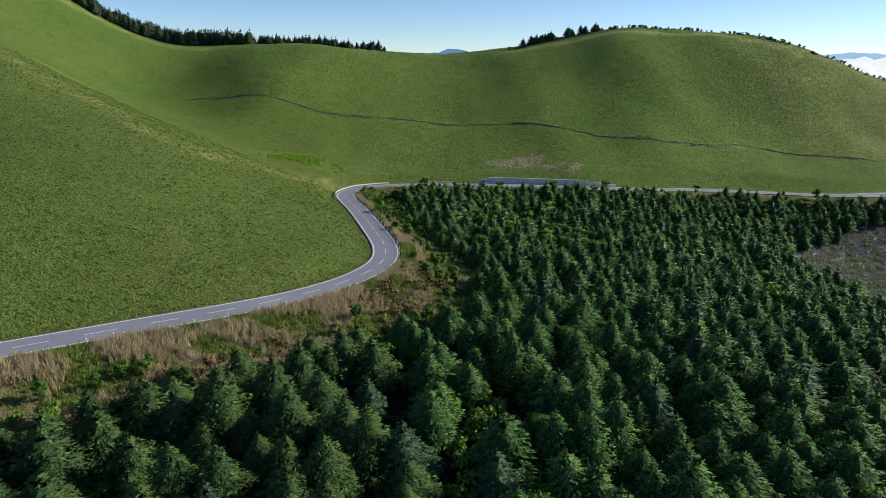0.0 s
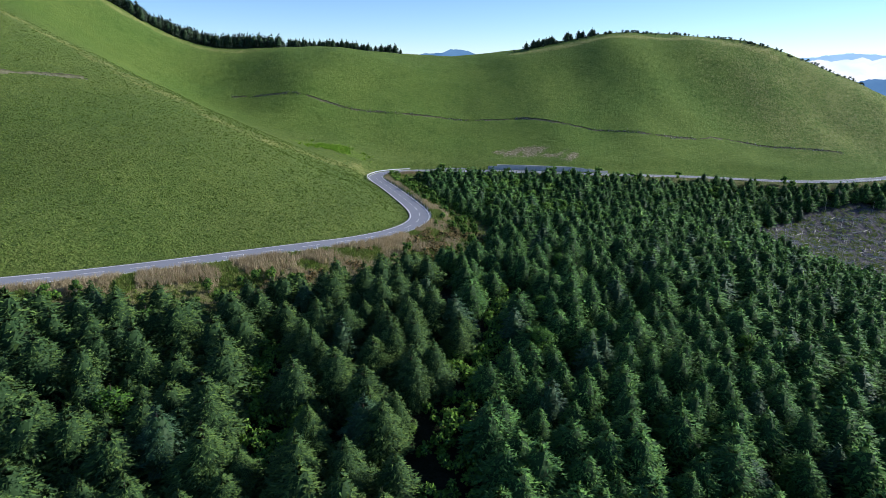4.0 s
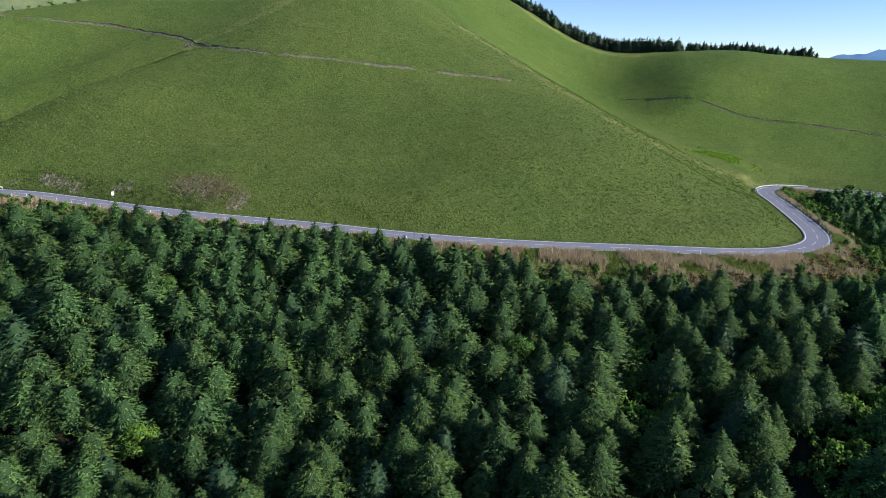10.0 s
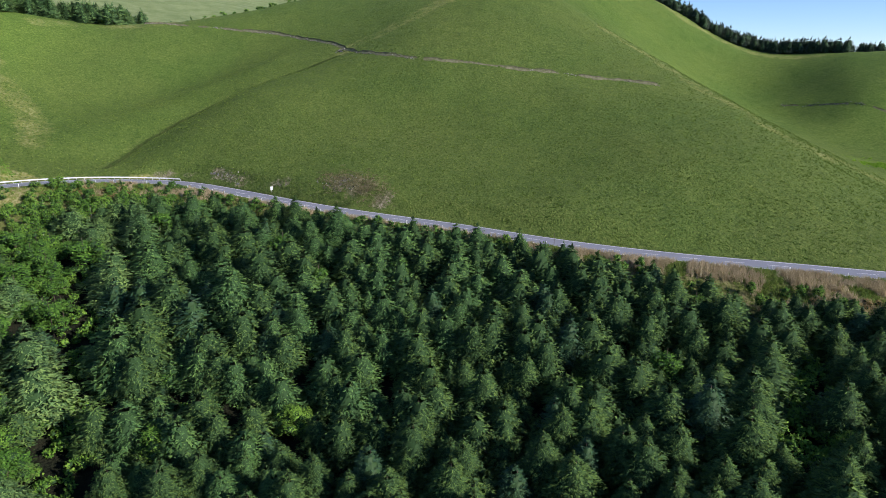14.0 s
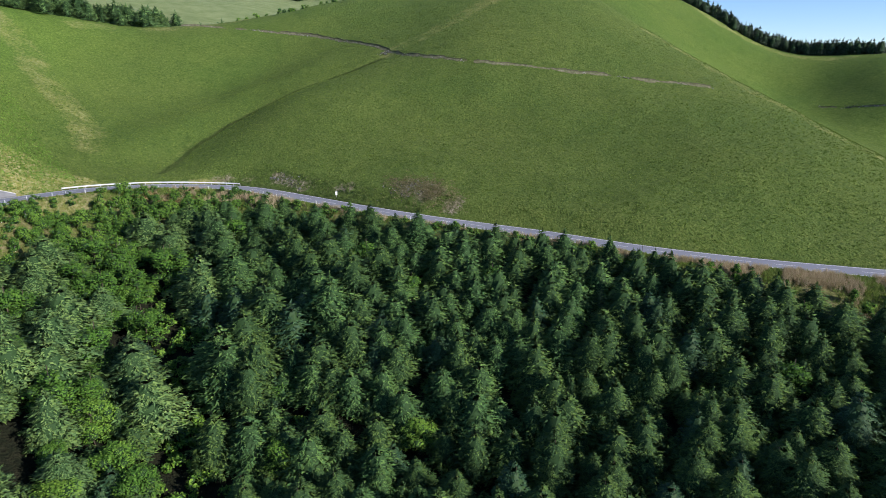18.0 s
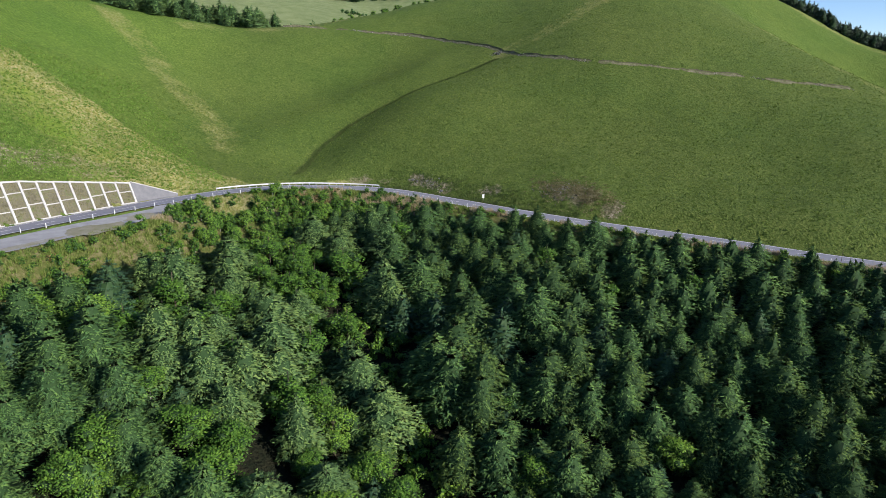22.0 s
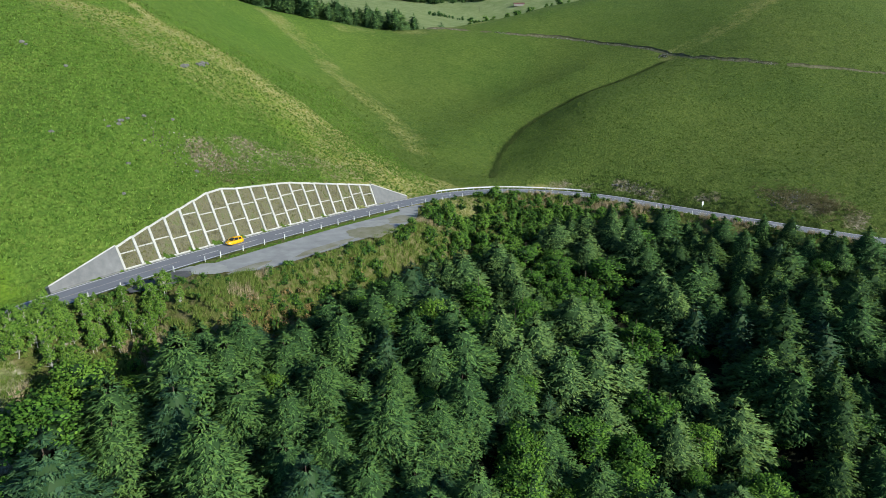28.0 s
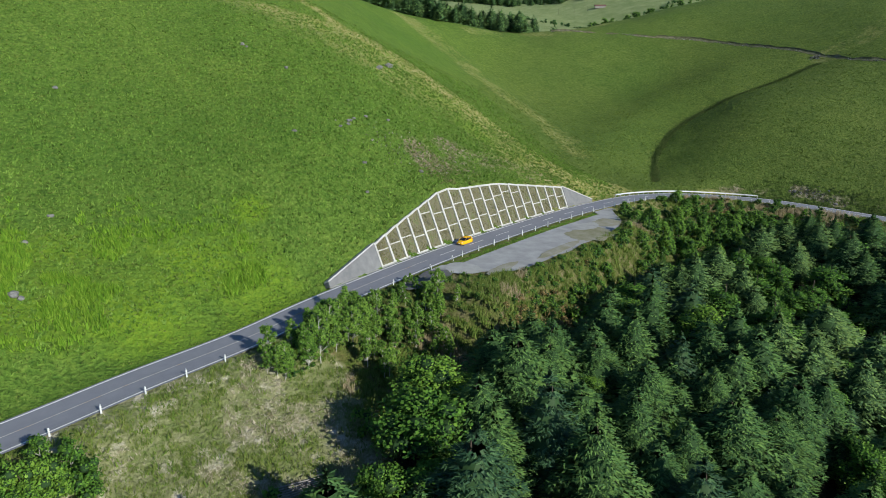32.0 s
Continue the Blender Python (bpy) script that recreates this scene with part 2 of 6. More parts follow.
# ---------------------------------------------------------------- landforms: spurs, hollows and crests as lines of x, y, z
CRIB_HILL = [(-313, -85, 70.7), (-293, -111, 68), (-284, -86, 59.6), (-271, -82, 49.7), (-254, -110, 48), (-265, -138, 50.2), (-291, -154, 62),
             (-240, -152, 37.4), (-228, -165, 32), (-231, -137, 34), (-225, -142, 28.2), (-380, -100, 106), (-360, -190, 100), (-240, -230, 40), (-215, -240, 25)]
YELLOW_SPUR = [(-250, -38, 26), (-262, -42, 31.5), (-286, -40, 37.8), (-302, -37, 46.6), (-330, -45, 62), (-306, -27, 44.3)]
HOLLOW = [(-262, -18, 24.8), (-313, 10, 38.8), (-327, 13, 43), (-360, 0, 58.5), (-382, 3, 68.5), (-389, 34, 72.1), (-413, 32, 82.6), (-270, 30, 28),
          (-297, 57, 38), (-333, 96, 58), (-394, 86, 79.5), (-394, 129, 86), (-385, 172, 96), (-440, 0, 90), (-470, -60, 108), (-257, 38, 32)]
MAIN_HILL = [(-265, 124, 64.3), (-220, 129, 60), (-187, 152, 56.2), (-161, 175, 52.1), (-225, 154, 71.7), (-259, 68, 46.4), (-236, 61.6, 37.8), (-225, 34, 22.2),
             (-171, 57, 21.5), (-187, 77, 30.1), (-198, 92, 36), (-132, 101, 25.2), (-108, 84, 19.5), (-76, 123, 19.1), (-84, 133, 25.5), (-240, 240, 98), (-320, 190, 96)]
NEAR_SPUR = [(-50, 225, 7), (-57, 205, 13), (-72, 185, 24), (-110, 226, 35.5), (-153, 273, 45.4), (-190, 285, 60), (-218, 288, 71.4), (-229, 314, 77)]
FAR_HILL = [(-60, 288, 9), (-91, 359, 40.6), (-69, 398, 53.6), (-2, 390, 31), (59, 318, 2.3), (117, 345, 13.4), (98, 394, 40), (176, 360, 4.7),
            (189, 393, 27), (253, 390, 14), (-88, 303, 14), (-127, 336, 25), (-170, 372, 42), (-79, 350, 30.7)]
SKYLINE = [(-22, 460, 59), (46, 455, 61), (-98, 448, 65), (-145, 435, 63.5), (-205, 440, 71), (-235, 420, 90), (-262, 420, 104), (-330, 420, 135),
           (122, 452, 74), (185, 460, 73), (236, 441, 62.5), (275, 440, 49.6), (300, 435, 39.5), (350, 430, 20)]
BEHIND = [(-20, 560, 35), (120, 570, 35), (-200, 560, 35), (300, 570, 0), (-330, 560, 60), (-450, 45, 76), (-442, 105, 74), (-440, 160, 78), (-500, 60, 70),
          (-560, 130, 74), (-690, 200, 92), (-900, 330, 140), (-520, 300, 84), (-700, 0, 100), (-520, -250, 120), (450, 420, -10), (450, 250, -35)]
BASIN = [(0, 30, 1), (-38, 27, 0), (-15, 55, 3), (34, 97, 4), (67, 143, -4), (137, 225, -25), (180, 285, -26), (150, 200, -29), (60, 230, -10),
         (-107, -15, -5), (-148, -28, -2.5), (-99, 15, 2), (-127, -18, 0.5), (-150, -55, -1), (-160, -111, 8), (-161, -91, 9), (-174, -118, 12)]
LOW_GROUND = [(-180, -20, 4), (-135, -40, -8), (-95, -75, -13), (-40, -60, -14), (60, -20, -16), (80, 60, -6), (170, 100, -25), (-186, -146, 14.6),
              (-150, -180, 6), (-120, -240, 0), (60, -200, -40), (250, 0, -50), (300, 200, -45), (0, 150, 3), (10, 220, -3), (-80, 45, 6), (-60, 70, 6)]

KNOTS = np.array(CRIB_HILL + YELLOW_SPUR + HOLLOW + MAIN_HILL + NEAR_SPUR + FAR_HILL + SKYLINE + BEHIND + BASIN + LOW_GROUND, float)
way = np.arange(0, ARC[-1], 24.0)
KNOTS = np.vstack([KNOTS, road_at(way)])
UNIT = 100.0


def plate(r2):
    return 0.5 * r2 * np.log(r2 + 1e-9)


kx, ky, kz = KNOTS[:, 0] / UNIT, KNOTS[:, 1] / UNIT, KNOTS[:, 2]
n = len(KNOTS)
A = np.zeros((n + 3, n + 3))
A[:n, :n] = plate((kx[:, None] - kx)**2 + (ky[:, None] - ky)**2) + 0.003 * np.eye(n)
A[:n, n], A[:n, n + 1], A[:n, n + 2] = 1, kx, ky
A[n:, :n] = A[:n, n:].T
WEIGHTS = np.linalg.solve(A, np.concatenate([kz, np.zeros(3)]))


def ease(a, b, v):
    t = np.clip((v - a) / (b - a), 0, 1)
    return t * t * (3 - 2 * t)


def wobble(x, y, size, seed):
    """Smooth value noise, -1 to 1."""
    g = np.random.RandomState(seed).uniform(-1, 1, (64, 64))
    u, v = np.asarray(x) / size, np.asarray(y) / size
    i, j = np.floor(u).astype(int), np.floor(v).astype(int)
    fu, fv = u - i, v - j
    fu, fv = fu * fu * (3 - 2 * fu), fv * fv * (3 - 2 * fv)
    q = lambda a, b: g[a % 64, b % 64]
    return (q(i, j) * (1 - fu) + q(i + 1, j) * fu) * (1 - fv) + (q(i, j + 1) * (1 - fu) + q(i + 1, j + 1) * fu) * fv


def soft_line(pts, width, x, y):
    """A soft ridge, 1 on the line and falling off over the width."""
    best = np.full(x.shape, 1e9)
    p = np.array(pts, float)
    for a, b in zip(p[:-1], p[1:]):
        ab = b - a
        t = np.clip(((x - a[0]) * ab[0] + (y - a[1]) * ab[1]) / (ab @ ab), 0, 1)
        best = np.minimum(best, np.hypot(x - a[0] - t * ab[0], y - a[1] - t * ab[1]))
    return np.exp(-(best / width) ** 2)


# the sharp foot of the hollow
CREASE = [(-262, 9), (-270, 18), (-279, 30), (-288, 50), (-289, 66), (-286, 77), (-278, 98), (-270, 121)]
# spurs and creases on the hills: line, breadth, height
RELIEF = [([(44, 433), (56, 375), (65, 321)], 17, 2.4), ([(118, 430), (141, 380), (170, 356), (180, 336)], 18, 2.8), ([(184, 437), (210, 418), (235, 393), (247, 367)], 18, 2.8),
          ([(87, 400), (87, 367), (92, 335)], 16, -1.4), ([(-81, 416), (-30, 409), (16, 390), (34, 361)], 19, 2.0), ([(-58, 380), (-58, 352), (-45, 320)], 16, -1.2), ([(-128, 405), (-118, 370), (-112, 340)], 26, 2.6),
          (CREASE, 2.2, -0.2), ([(-284, 8), (-304, 42), (-309, 71), (-301, 102)], 13, 3.2),
          ([(-340, -100), (-317, -75), (-299, -51), (-284, -39), (-262, -42)], 7, 1.6), ([(-392, 6), (-347, -4), (-321, -3)], 8, 1.5), ([(-82, 222), (-84, 204), (-118, 218), (-155, 233)], 8, 0.8)]

# the framed slope beside the road: its stretch of road and its height along it
CRIB_A, CRIB_B = arc_of(-215, -131.5), arc_of(-243.5, -38)
CRIB_S = [CRIB_A, arc_of(-222, -119.5), arc_of(-227, -94), arc_of(-229, -90), arc_of(-231.5, -76), arc_of(-239, -51), CRIB_B]
CRIB_H = [0.9, 4.4, 11.0, 10.3, 9.6, 5.4, 0.5]
CRIB_RUN = 0.45


def ground_z(x, y):
    x, y = np.asarray(x, float), np.asarray(y, float)
    shape = x.shape
    xf, yf = x.ravel(), y.ravel()
    z = np.empty(xf.size)
    for a in range(0, xf.size, 20000):
        u, v = np.clip(xf[a:a + 20000], -1000, 600) / UNIT, np.clip(yf[a:a + 20000], -400, 800) / UNIT
        z[a:a + 20000] = plate((u[:, None] - kx)**2 + (v[:, None] - ky)**2) @ WEIGHTS[:n] + WEIGHTS[n] + WEIGHTS[n + 1] * u + WEIGHTS[n + 2] * v
    bearing = np.degrees(np.arctan2(-(xf + 100), yf + 100))
    west = ease(26, 36, bearing) * (1 - ease(120, 140, bearing))
    plain = -130 + west * (130 + 60 + 0.10 * np.clip(np.hypot(xf + 100, yf + 100), 0, 1800))
    outer = ease(0, 1, np.clip(np.maximum.reduce([(-xf - 750) / 500, (xf - 330) / 300, (-yf - 260) / 250, (yf - 500) / 200]), 0, 1))
    z = z * (1 - outer) + plain * outer
    for pts, wide_, lift in RELIEF:
        z = z + lift * soft_line(pts, wide_, xf, yf)
    z = z - 2.9 * np.exp(-np.sqrt(-np.log(np.maximum(1e-30, soft_line(CREASE, 10, xf, yf)))))
    z = z + 0.5 * wobble(xf, yf, 17, 3) + 0.2 * wobble(xf, yf, 6, 5)
    d, rz, s = to_road(xf, yf)
    ad = np.abs(d)
    k = ease(4.4, 13.0, ad)
    z = z * k + (rz - 0.22) * (1 - k)
    # lay-by: level ground below the road
    k = ease(LAYBY[0] - 6, LAYBY[0] + 4, s) * (1 - ease(LAYBY[1] - 4, LAYBY[1] + 8, s)) * (1 - ease(19, 27, -d)) * (d < 0)
    z = z * (1 - k) + (rz - 0.3) * k
    # cut slope behind the concrete frame
    h = np.interp(s, CRIB_S, CRIB_H)
    on = (s > CRIB_A - 1) & (s < CRIB_B + 1) & (d > 3.5)
    back = np.minimum((d - 4.3) / CRIB_RUN, h)
    keep = ease(0, 14, d - 4.3 - h * CRIB_RUN)
    cut = rz + np.maximum(back, -0.2) - 1.0
    past = d - 4.3 - h * CRIB_RUN
    z = np.where(on, np.where(d < 4.3 + h * CRIB_RUN, cut, (rz + h - 0.1 + 0.6 * past - 1.1 * (1 - ease(1.2, 2.6, past)) * (1 - ease(3.5, 5.5, h))) * (1 - keep) + z * keep), z)
    return z.reshape(shape)


LAYBY = (arc_of(-214, -118), arc_of(-240, -46))


def mesh_of(name, verts, faces, mats=(), smooth=False, puff=None, tone=None):
    me = bpy.data.meshes.new(name)
    verts, faces = np.asarray(verts, np.float32), np.asarray(faces, np.int32)
    me.vertices.add(len(verts))
    me.vertices.foreach_set("co", verts.ravel())
    w = faces.shape[1]
    me.loops.add(faces.size)
    me.loops.foreach_set("vertex_index", faces.ravel())
    me.polygons.add(len(faces))
    me.polygons.foreach_set("loop_start", np.arange(0, faces.size, w, dtype=np.int32))
    me.polygons.foreach_set("use_smooth", np.full(len(faces), smooth))
    me.update(calc_edges=True)
    for m in mats:
        me.materials.append(m)
    if puff is not None:
        me.attributes.new("puff", "FLOAT_VECTOR", "POINT").data.foreach_set("vector", np.asarray(puff, np.float32).ravel())
    if tone is not None:
        me.attributes.new("tone", "FLOAT", "POINT").data.foreach_set("value", np.asarray(tone, np.float32))
    return me


def part(name, me, parent, label="", m=None):
    ob = new(name, me)
    if parent is not None:
        ob.parent = parent
        if m is None:
            ob.matrix_parent_inverse = parent.matrix_world.inverted()
    if m is not None:
        ob.matrix_basis = m
    if label:
        ob["label"] = label
    return ob


# ---------------------------------------------------------------- ground
def lines(lo, a, b, hi, fine, mid, ma, mb):
    v = list(np.arange(a, b + 0.1, fine))
    while v[-1] < mb:
        v.append(v[-1] + mid)
    st = mid
    while v[-1] < hi:
        st *= 1.35
        v.append(v[-1] + st)
    w = [a]
    while w[-1] > ma:
        w.append(w[-1] - mid)
    st = mid
    while w[-1] > lo:
        st *= 1.35
        w.append(w[-1] - st)
    return np.array(w[:0:-1] + v)


gx = lines(-4600, -300, 20, 4600, 1.8, 5, -480, 330)
gy = lines(-4600, -195, 300, 4600, 1.8, 5, -250, 500)
GX, GY = np.meshgrid(gx, gy)
GZ = ground_z(GX, GY)
idx = np.arange(GX.size).reshape(GX.shape)
quads = np.stack([idx[:-1, :-1], idx[:-1, 1:], idx[1:, 1:], idx[1:, :-1]], -1).reshape(-1, 4)
gme = mesh_of("ground", np.stack([GX, GY, GZ], -1).reshape(-1, 3), quads, (), True)
gd, grz, gs = to_road(GX.ravel(), GY.ravel())


def zone(name, values):
    at = gme.attributes.new(name, "FLOAT", "POINT")
    at.data.foreach_set("value", np.asarray(values, np.float32).ravel())


FX, FY = GX.ravel(), GY.ravel()


def near_line(pts, width, x=None, y=None):
    """1 on a line of x, y, falling to 0 at that width."""
    x, y = (FX, FY) if x is None else (x, y)
    best = np.full(x.shape, 1e9)
    p = np.array(pts, float)
    for a, b in zip(p[:-1], p[1:]):
        ab = b - a
        t = np.clip(((x - a[0]) * ab[0] + (y - a[1]) * ab[1]) / (ab @ ab), 0, 1)
        best = np.minimum(best, np.hypot(x - a[0] - t * ab[0], y - a[1] - t * ab[1]))
    return 1 - ease(0.35 * width, width, best)


def near_spot(x0, y0, r, x=None, y=None):
    x, y = (FX, FY) if x is None else (x, y)
    return 1 - ease(0.4 * r, r, np.hypot(x - x0, y - y0))


def most(*v):
    return np.maximum.reduce(v)


# tracks cut into the hillsides, and the crests that carry dry grass
TRACK_MAIN = [(-398, 82), (-389, 93), (-364, 114), (-336, 129), (-300, 131), (-270, 127.5), (-256, 123.5), (-243, 124), (-220, 129), (-203, 141), (-187, 152.5), (-161, 175.5), (-142, 194)]
TRACK_FAR = [(-140, 354), (-120, 352), (-79, 349), (-46, 354), (-13, 360), (34, 359), (71, 350), (116, 344), (152, 351), (175, 359), (215, 359), (250, 356)]
CREST_DRY = [(-340, -102), (-325, -88), (-308, -78), (-301, -69), (-298, -61), (-294, -51), (-287, -43), (-275, -39), (-254, -37)]
CREST_BACK = [(-412, -6), (-391, -3), (-372, -1), (-346, -4), (-331, -3), (-315, -2), (-299, -3), (-286, -5)]
CREST_NEAR = [(-47, 268), (-64, 252), (-77, 242), (-82, 222), (-84, 204), (-102, 210), (-118, 218), (-135, 223), (-155, 233), (-172, 240), (-195, 242)]
PATH_UP = [(-269, 127), (-262, 142), (-259, 158), (-258, 178), (-257, 205)]
CLEARING = (68.0, 100.0)

# how far below the road the forest begins, along it
CLEAR_S = [0, 40, 58, 93, 101, 112, 129, 147, 169, 204, 237, 262, 285, 300, 330, 418, 430, 455, 483, 502, 517, 540, 562, 600, 655, 690, 760, 980]
CLEAR_D = [20, 18, 29, 30, 22, 24, 28, 32, 28, 33, 33, 29, 21, 14, 10, 10, 13, 21, 24, 27, 28, 24, 17, 17, 17, 12, 10, 9]
broken = 0.5 + 0.5 * wobble(FX, FY, 4.0, 21)
patchy = 0.5 + 0.5 * wobble(FX, FY, 9.0, 22)
zone("low", 1 - ease(-4.5, -2.5, gd))                        # the rough side below the road
in_clearing = ease(CLEARING[0] - 6, CLEARING[0], gs) * (1 - ease(CLEARING[1], CLEARING[1] + 6, gs)) * (gd < 0)
forest_edge = np.interp(gs, CLEAR_S, CLEAR_D)
zone("wood", (1 - ease(-forest_edge - 2, -forest_edge + 3, gd)) * (1 - in_clearing * ease(-30, -24, gd)))      # forest floor, coloured near black for tree shade
zone("pale", most(in_clearing * ease(-31, -26, gd), near_spot(-217, 8, 9) * 0.8))
# dry grass; the far right slope's term paints distance haze as a pale tint
zone("dry", most(near_line(CREST_DRY, 2.6), near_line(CREST_DRY, 40) * (0.30 + 0.45 * patchy + 0.4 * broken) * (GX.ravel() > -320) * (FY < 0.73 * (FX + 299) - 47), near_line(CREST_BACK, 10) * (0.02 + 0.36 * broken + 0.30 * patchy),
                 near_line(CREST_NEAR, 11) * (0.16 + 0.34 * broken), near_line(PATH_UP, 9) * (0.0 + 0.40 * broken + 0.2 * patchy), near_line([(-404, 30), (-394, 80), (-394, 130)], 9) * 0.6 * patchy, 0.42 * ease(110, 250, FX) * ease(325, 370, FY) * (0.5 + 0.5 * patchy), near_line([(x_ - 2.5, y_ - 1) for x_, y_ in CREASE], 2.6) * (0.02 + 0.2 * broken),
                 ease(4.0, 5.5, gd) * (1 - ease(7, 10, gd)) * ease(222, 232, gs) * (1 - ease(268, 276, gs)) * broken,
                 near_line([(-300, 432), (-235, 410), (-205, 430), (-145, 427)], 8) * (0.2 + 0.4 * broken), near_line([(46, 449), (122, 446), (185, 453), (240, 436)], 5) * 0.6))
zone("soil", most(near_spot(-171, 57, 7.5) * patchy * 1.5, near_spot(-178, 54, 6) * broken * 1.4, near_spot(-160, 57, 6) * broken, near_spot(-225, 34.5, 2.6), near_spot(-213, 37, 3.5) * broken,
                  near_spot(-248, -93, 8) * (0.3 + broken) * 1.2, near_spot(-254, -80, 9) * (0.15 + broken), near_line([(28, 318), (48, 322), (66, 314)], 9) * broken * 1.3,
                  near_line([(5, 478), (6, 479)], 2), near_line([(-249, -94), (-251, -75), (-253, -54)], 13) * (0.08 + 0.55 * broken),
                  near_line([(-243, 20), (-232, 31), (-215, 38), (-196, 45)], 3) * broken * 0.8))
zone("fern", most(near_line([(-84, 290), (-68, 295), (-54, 284)], 12) * 0.42, near_line([(-224, -190), (-221, -165), (-219, -148)], 18) * (0.45 + 0.55 * patchy), near_spot(-234, -140, 5),
                  near_spot(-304, -20, 6) * broken, near_line([(-305, -88), (-286, -66), (-268, -54)], 17) * (0.1 + 0.65 * broken), near_line([(-140, 268), (-190, 275)], 10) * 0.7))
zone("lush", most(0.9 * (1 - ease(-400, -260, FX + 1.2 * FY)), (1 - ease(-340, -200, FX)) * 0.25, 0.32 * ease(285, 330, FY)) * (1 - 0.15 * near_line([(-300, 5), (-330, 25), (-390, 40)], 60)))
zone("field", 1 - ease(-480, -430, FX - 0.2 * FY))
zone("cut", near_line([(175, 235), (215, 255), (270, 250)], 62) * (gd < -12))

ground = tagged(new("ground", gme), "steep green grass hills and forest floor darkened with painted tree shade", "ground", kind="structure")


def ground_material():
    m = bpy.data.materials.new("grass hills")
    m.use_nodes = True
    nt = m.node_tree
    N, L = nt.nodes, nt.links.new
    b = N["Principled BSDF"]
    geo = N.new("ShaderNodeNewGeometry")

    def noise(scale, detail, rough=0.6):
        q = N.new("ShaderNodeTexNoise")
        q.inputs["Scale"].default_value, q.inputs["Detail"].default_value, q.inputs["Roughness"].default_value = scale, detail, rough
        L(geo.outputs["Position"], q.inputs["Vector"])
        return q.outputs["Fac"]

    def ramp(fac, stops):
        r = N.new("ShaderNodeValToRGB")
        for k, (p, c) in enumerate(stops):
            e = r.color_ramp.elements[k] if k < 2 else r.color_ramp.elements.new(p)
            e.position, e.color = p, (*c, 1)
        L(fac, r.inputs["Fac"])
        return r.outputs["Color"]

    def mix(fac, a, c, blend="MIX"):
        q = N.new("ShaderNodeMix")
        q.data_type, q.blend_type = "RGBA", blend
        if isinstance(fac, float):
            q.inputs[0].default_value = fac
        else:
            L(fac, q.inputs[0])
        L(a, q.inputs[6])
        L(c, q.inputs[7])
        return q.outputs[2]

    def attr(name):
        q = N.new("ShaderNodeAttribute")
        q.attribute_name = name
        return q.outputs["Fac"]

    meadow = ramp(noise(0.9, 8, 0.7), [(0.33, (0.064, 0.107, 0.021)), (0.5, (0.102, 0.152, 0.031)), (0.68, (0.150, 0.194, 0.048))])
    lush = ramp(noise(0.9, 8, 0.7), [(0.33, (0.078, 0.154, 0.024)), (0.5, (0.126, 0.222, 0.033)), (0.68, (0.186, 0.280, 0.050))])
    meadow = mix(attr("lush"), meadow, lush)
    tone = ramp(noise(0.022, 5), [(0.35, (0.88, 0.93, 0.88)), (0.65, (1.12, 1.05, 1.06))])
    meadow = mix(1.0, meadow, tone, "MULTIPLY")
    mottle = ramp(noise(0.16, 7, 0.7), [(0.36, (0.88, 0.90, 0.88)), (0.5, (1.0, 1.0, 1.0)), (0.64, (1.10, 1.07, 1.08))])
    meadow = mix(1.0, meadow, mottle, "MULTIPLY")
    # tussock shading painted in: same noise as the bump, hollows dark, tops light
    tussock_shade = ramp(noise(1.7, 4, 0.6), [(0.34, (0.48, 0.54, 0.48)), (0.5, (1.0, 1.0, 1.0)), (0.66, (1.55, 1.42, 1.5))])
    meadow = mix(0.48, meadow, mix(1.0, meadow, tussock_shade, "MULTIPLY"))
    rough_low = ramp(noise(0.35, 8, 0.7), [(0.35, (0.08, 0.12, 0.022)), (0.5, (0.15, 0.155, 0.05)), (0.66, (0.26, 0.225, 0.12))])
    straw = ramp(noise(0.3, 10, 0.72), [(0.40, (0.185, 0.225, 0.075)), (0.54, (0.31, 0.31, 0.16)), (0.66, (0.66, 0.60, 0.49))])
    crest = ramp(noise(1.1, 9, 0.7), [(0.33, (0.17, 0.205, 0.03)), (0.47, (0.31, 0.30, 0.085)), (0.61, (0.47, 0.43, 0.22))])
    bare = ramp(noise(0.9, 9, 0.7), [(0.36, (0.09, 0.105, 0.035)), (0.50, (0.20, 0.18, 0.10)), (0.64, (0.42, 0.36, 0.27))])
    fern = ramp(noise(1.2, 8, 0.7), [(0.35, (0.12, 0.235, 0.018)), (0.65, (0.23, 0.34, 0.03))])
    pasture = ramp(noise(0.05, 8, 0.7), [(0.35, (0.19, 0.25, 0.09)), (0.65, (0.29, 0.34, 0.15))])
    brash = ramp(noise(0.5, 9, 0.75), [(0.36, (0.045, 0.043, 0.05)), (0.52, (0.115, 0.108, 0.118)), (0.66, (0.20, 0.20, 0.17))])
    # floor kept near black: the shade under the trees is in its colour
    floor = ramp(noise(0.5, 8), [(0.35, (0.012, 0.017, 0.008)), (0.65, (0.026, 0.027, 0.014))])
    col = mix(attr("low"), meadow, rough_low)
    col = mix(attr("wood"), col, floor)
    for key, tint in (("field", pasture), ("pale", straw), ("dry", crest), ("fern", fern), ("cut", brash), ("soil", bare)):
        edge = N.new("ShaderNodeMath")
        edge.operation, edge.use_clamp = "MULTIPLY_ADD", True
        off = N.new("ShaderNodeMath")
        off.operation = "ADD"
        L(attr(key), off.inputs[0])
        L(noise(0.45, 6, 0.7), off.inputs[1])
        L(off.outputs[0], edge.inputs[0])
        edge.inputs[1].default_value, edge.inputs[2].default_value = (1.6, -1.25) if key == "fern" else (1.5, -1.0) if key == "dry" else (3.0, -2.6)
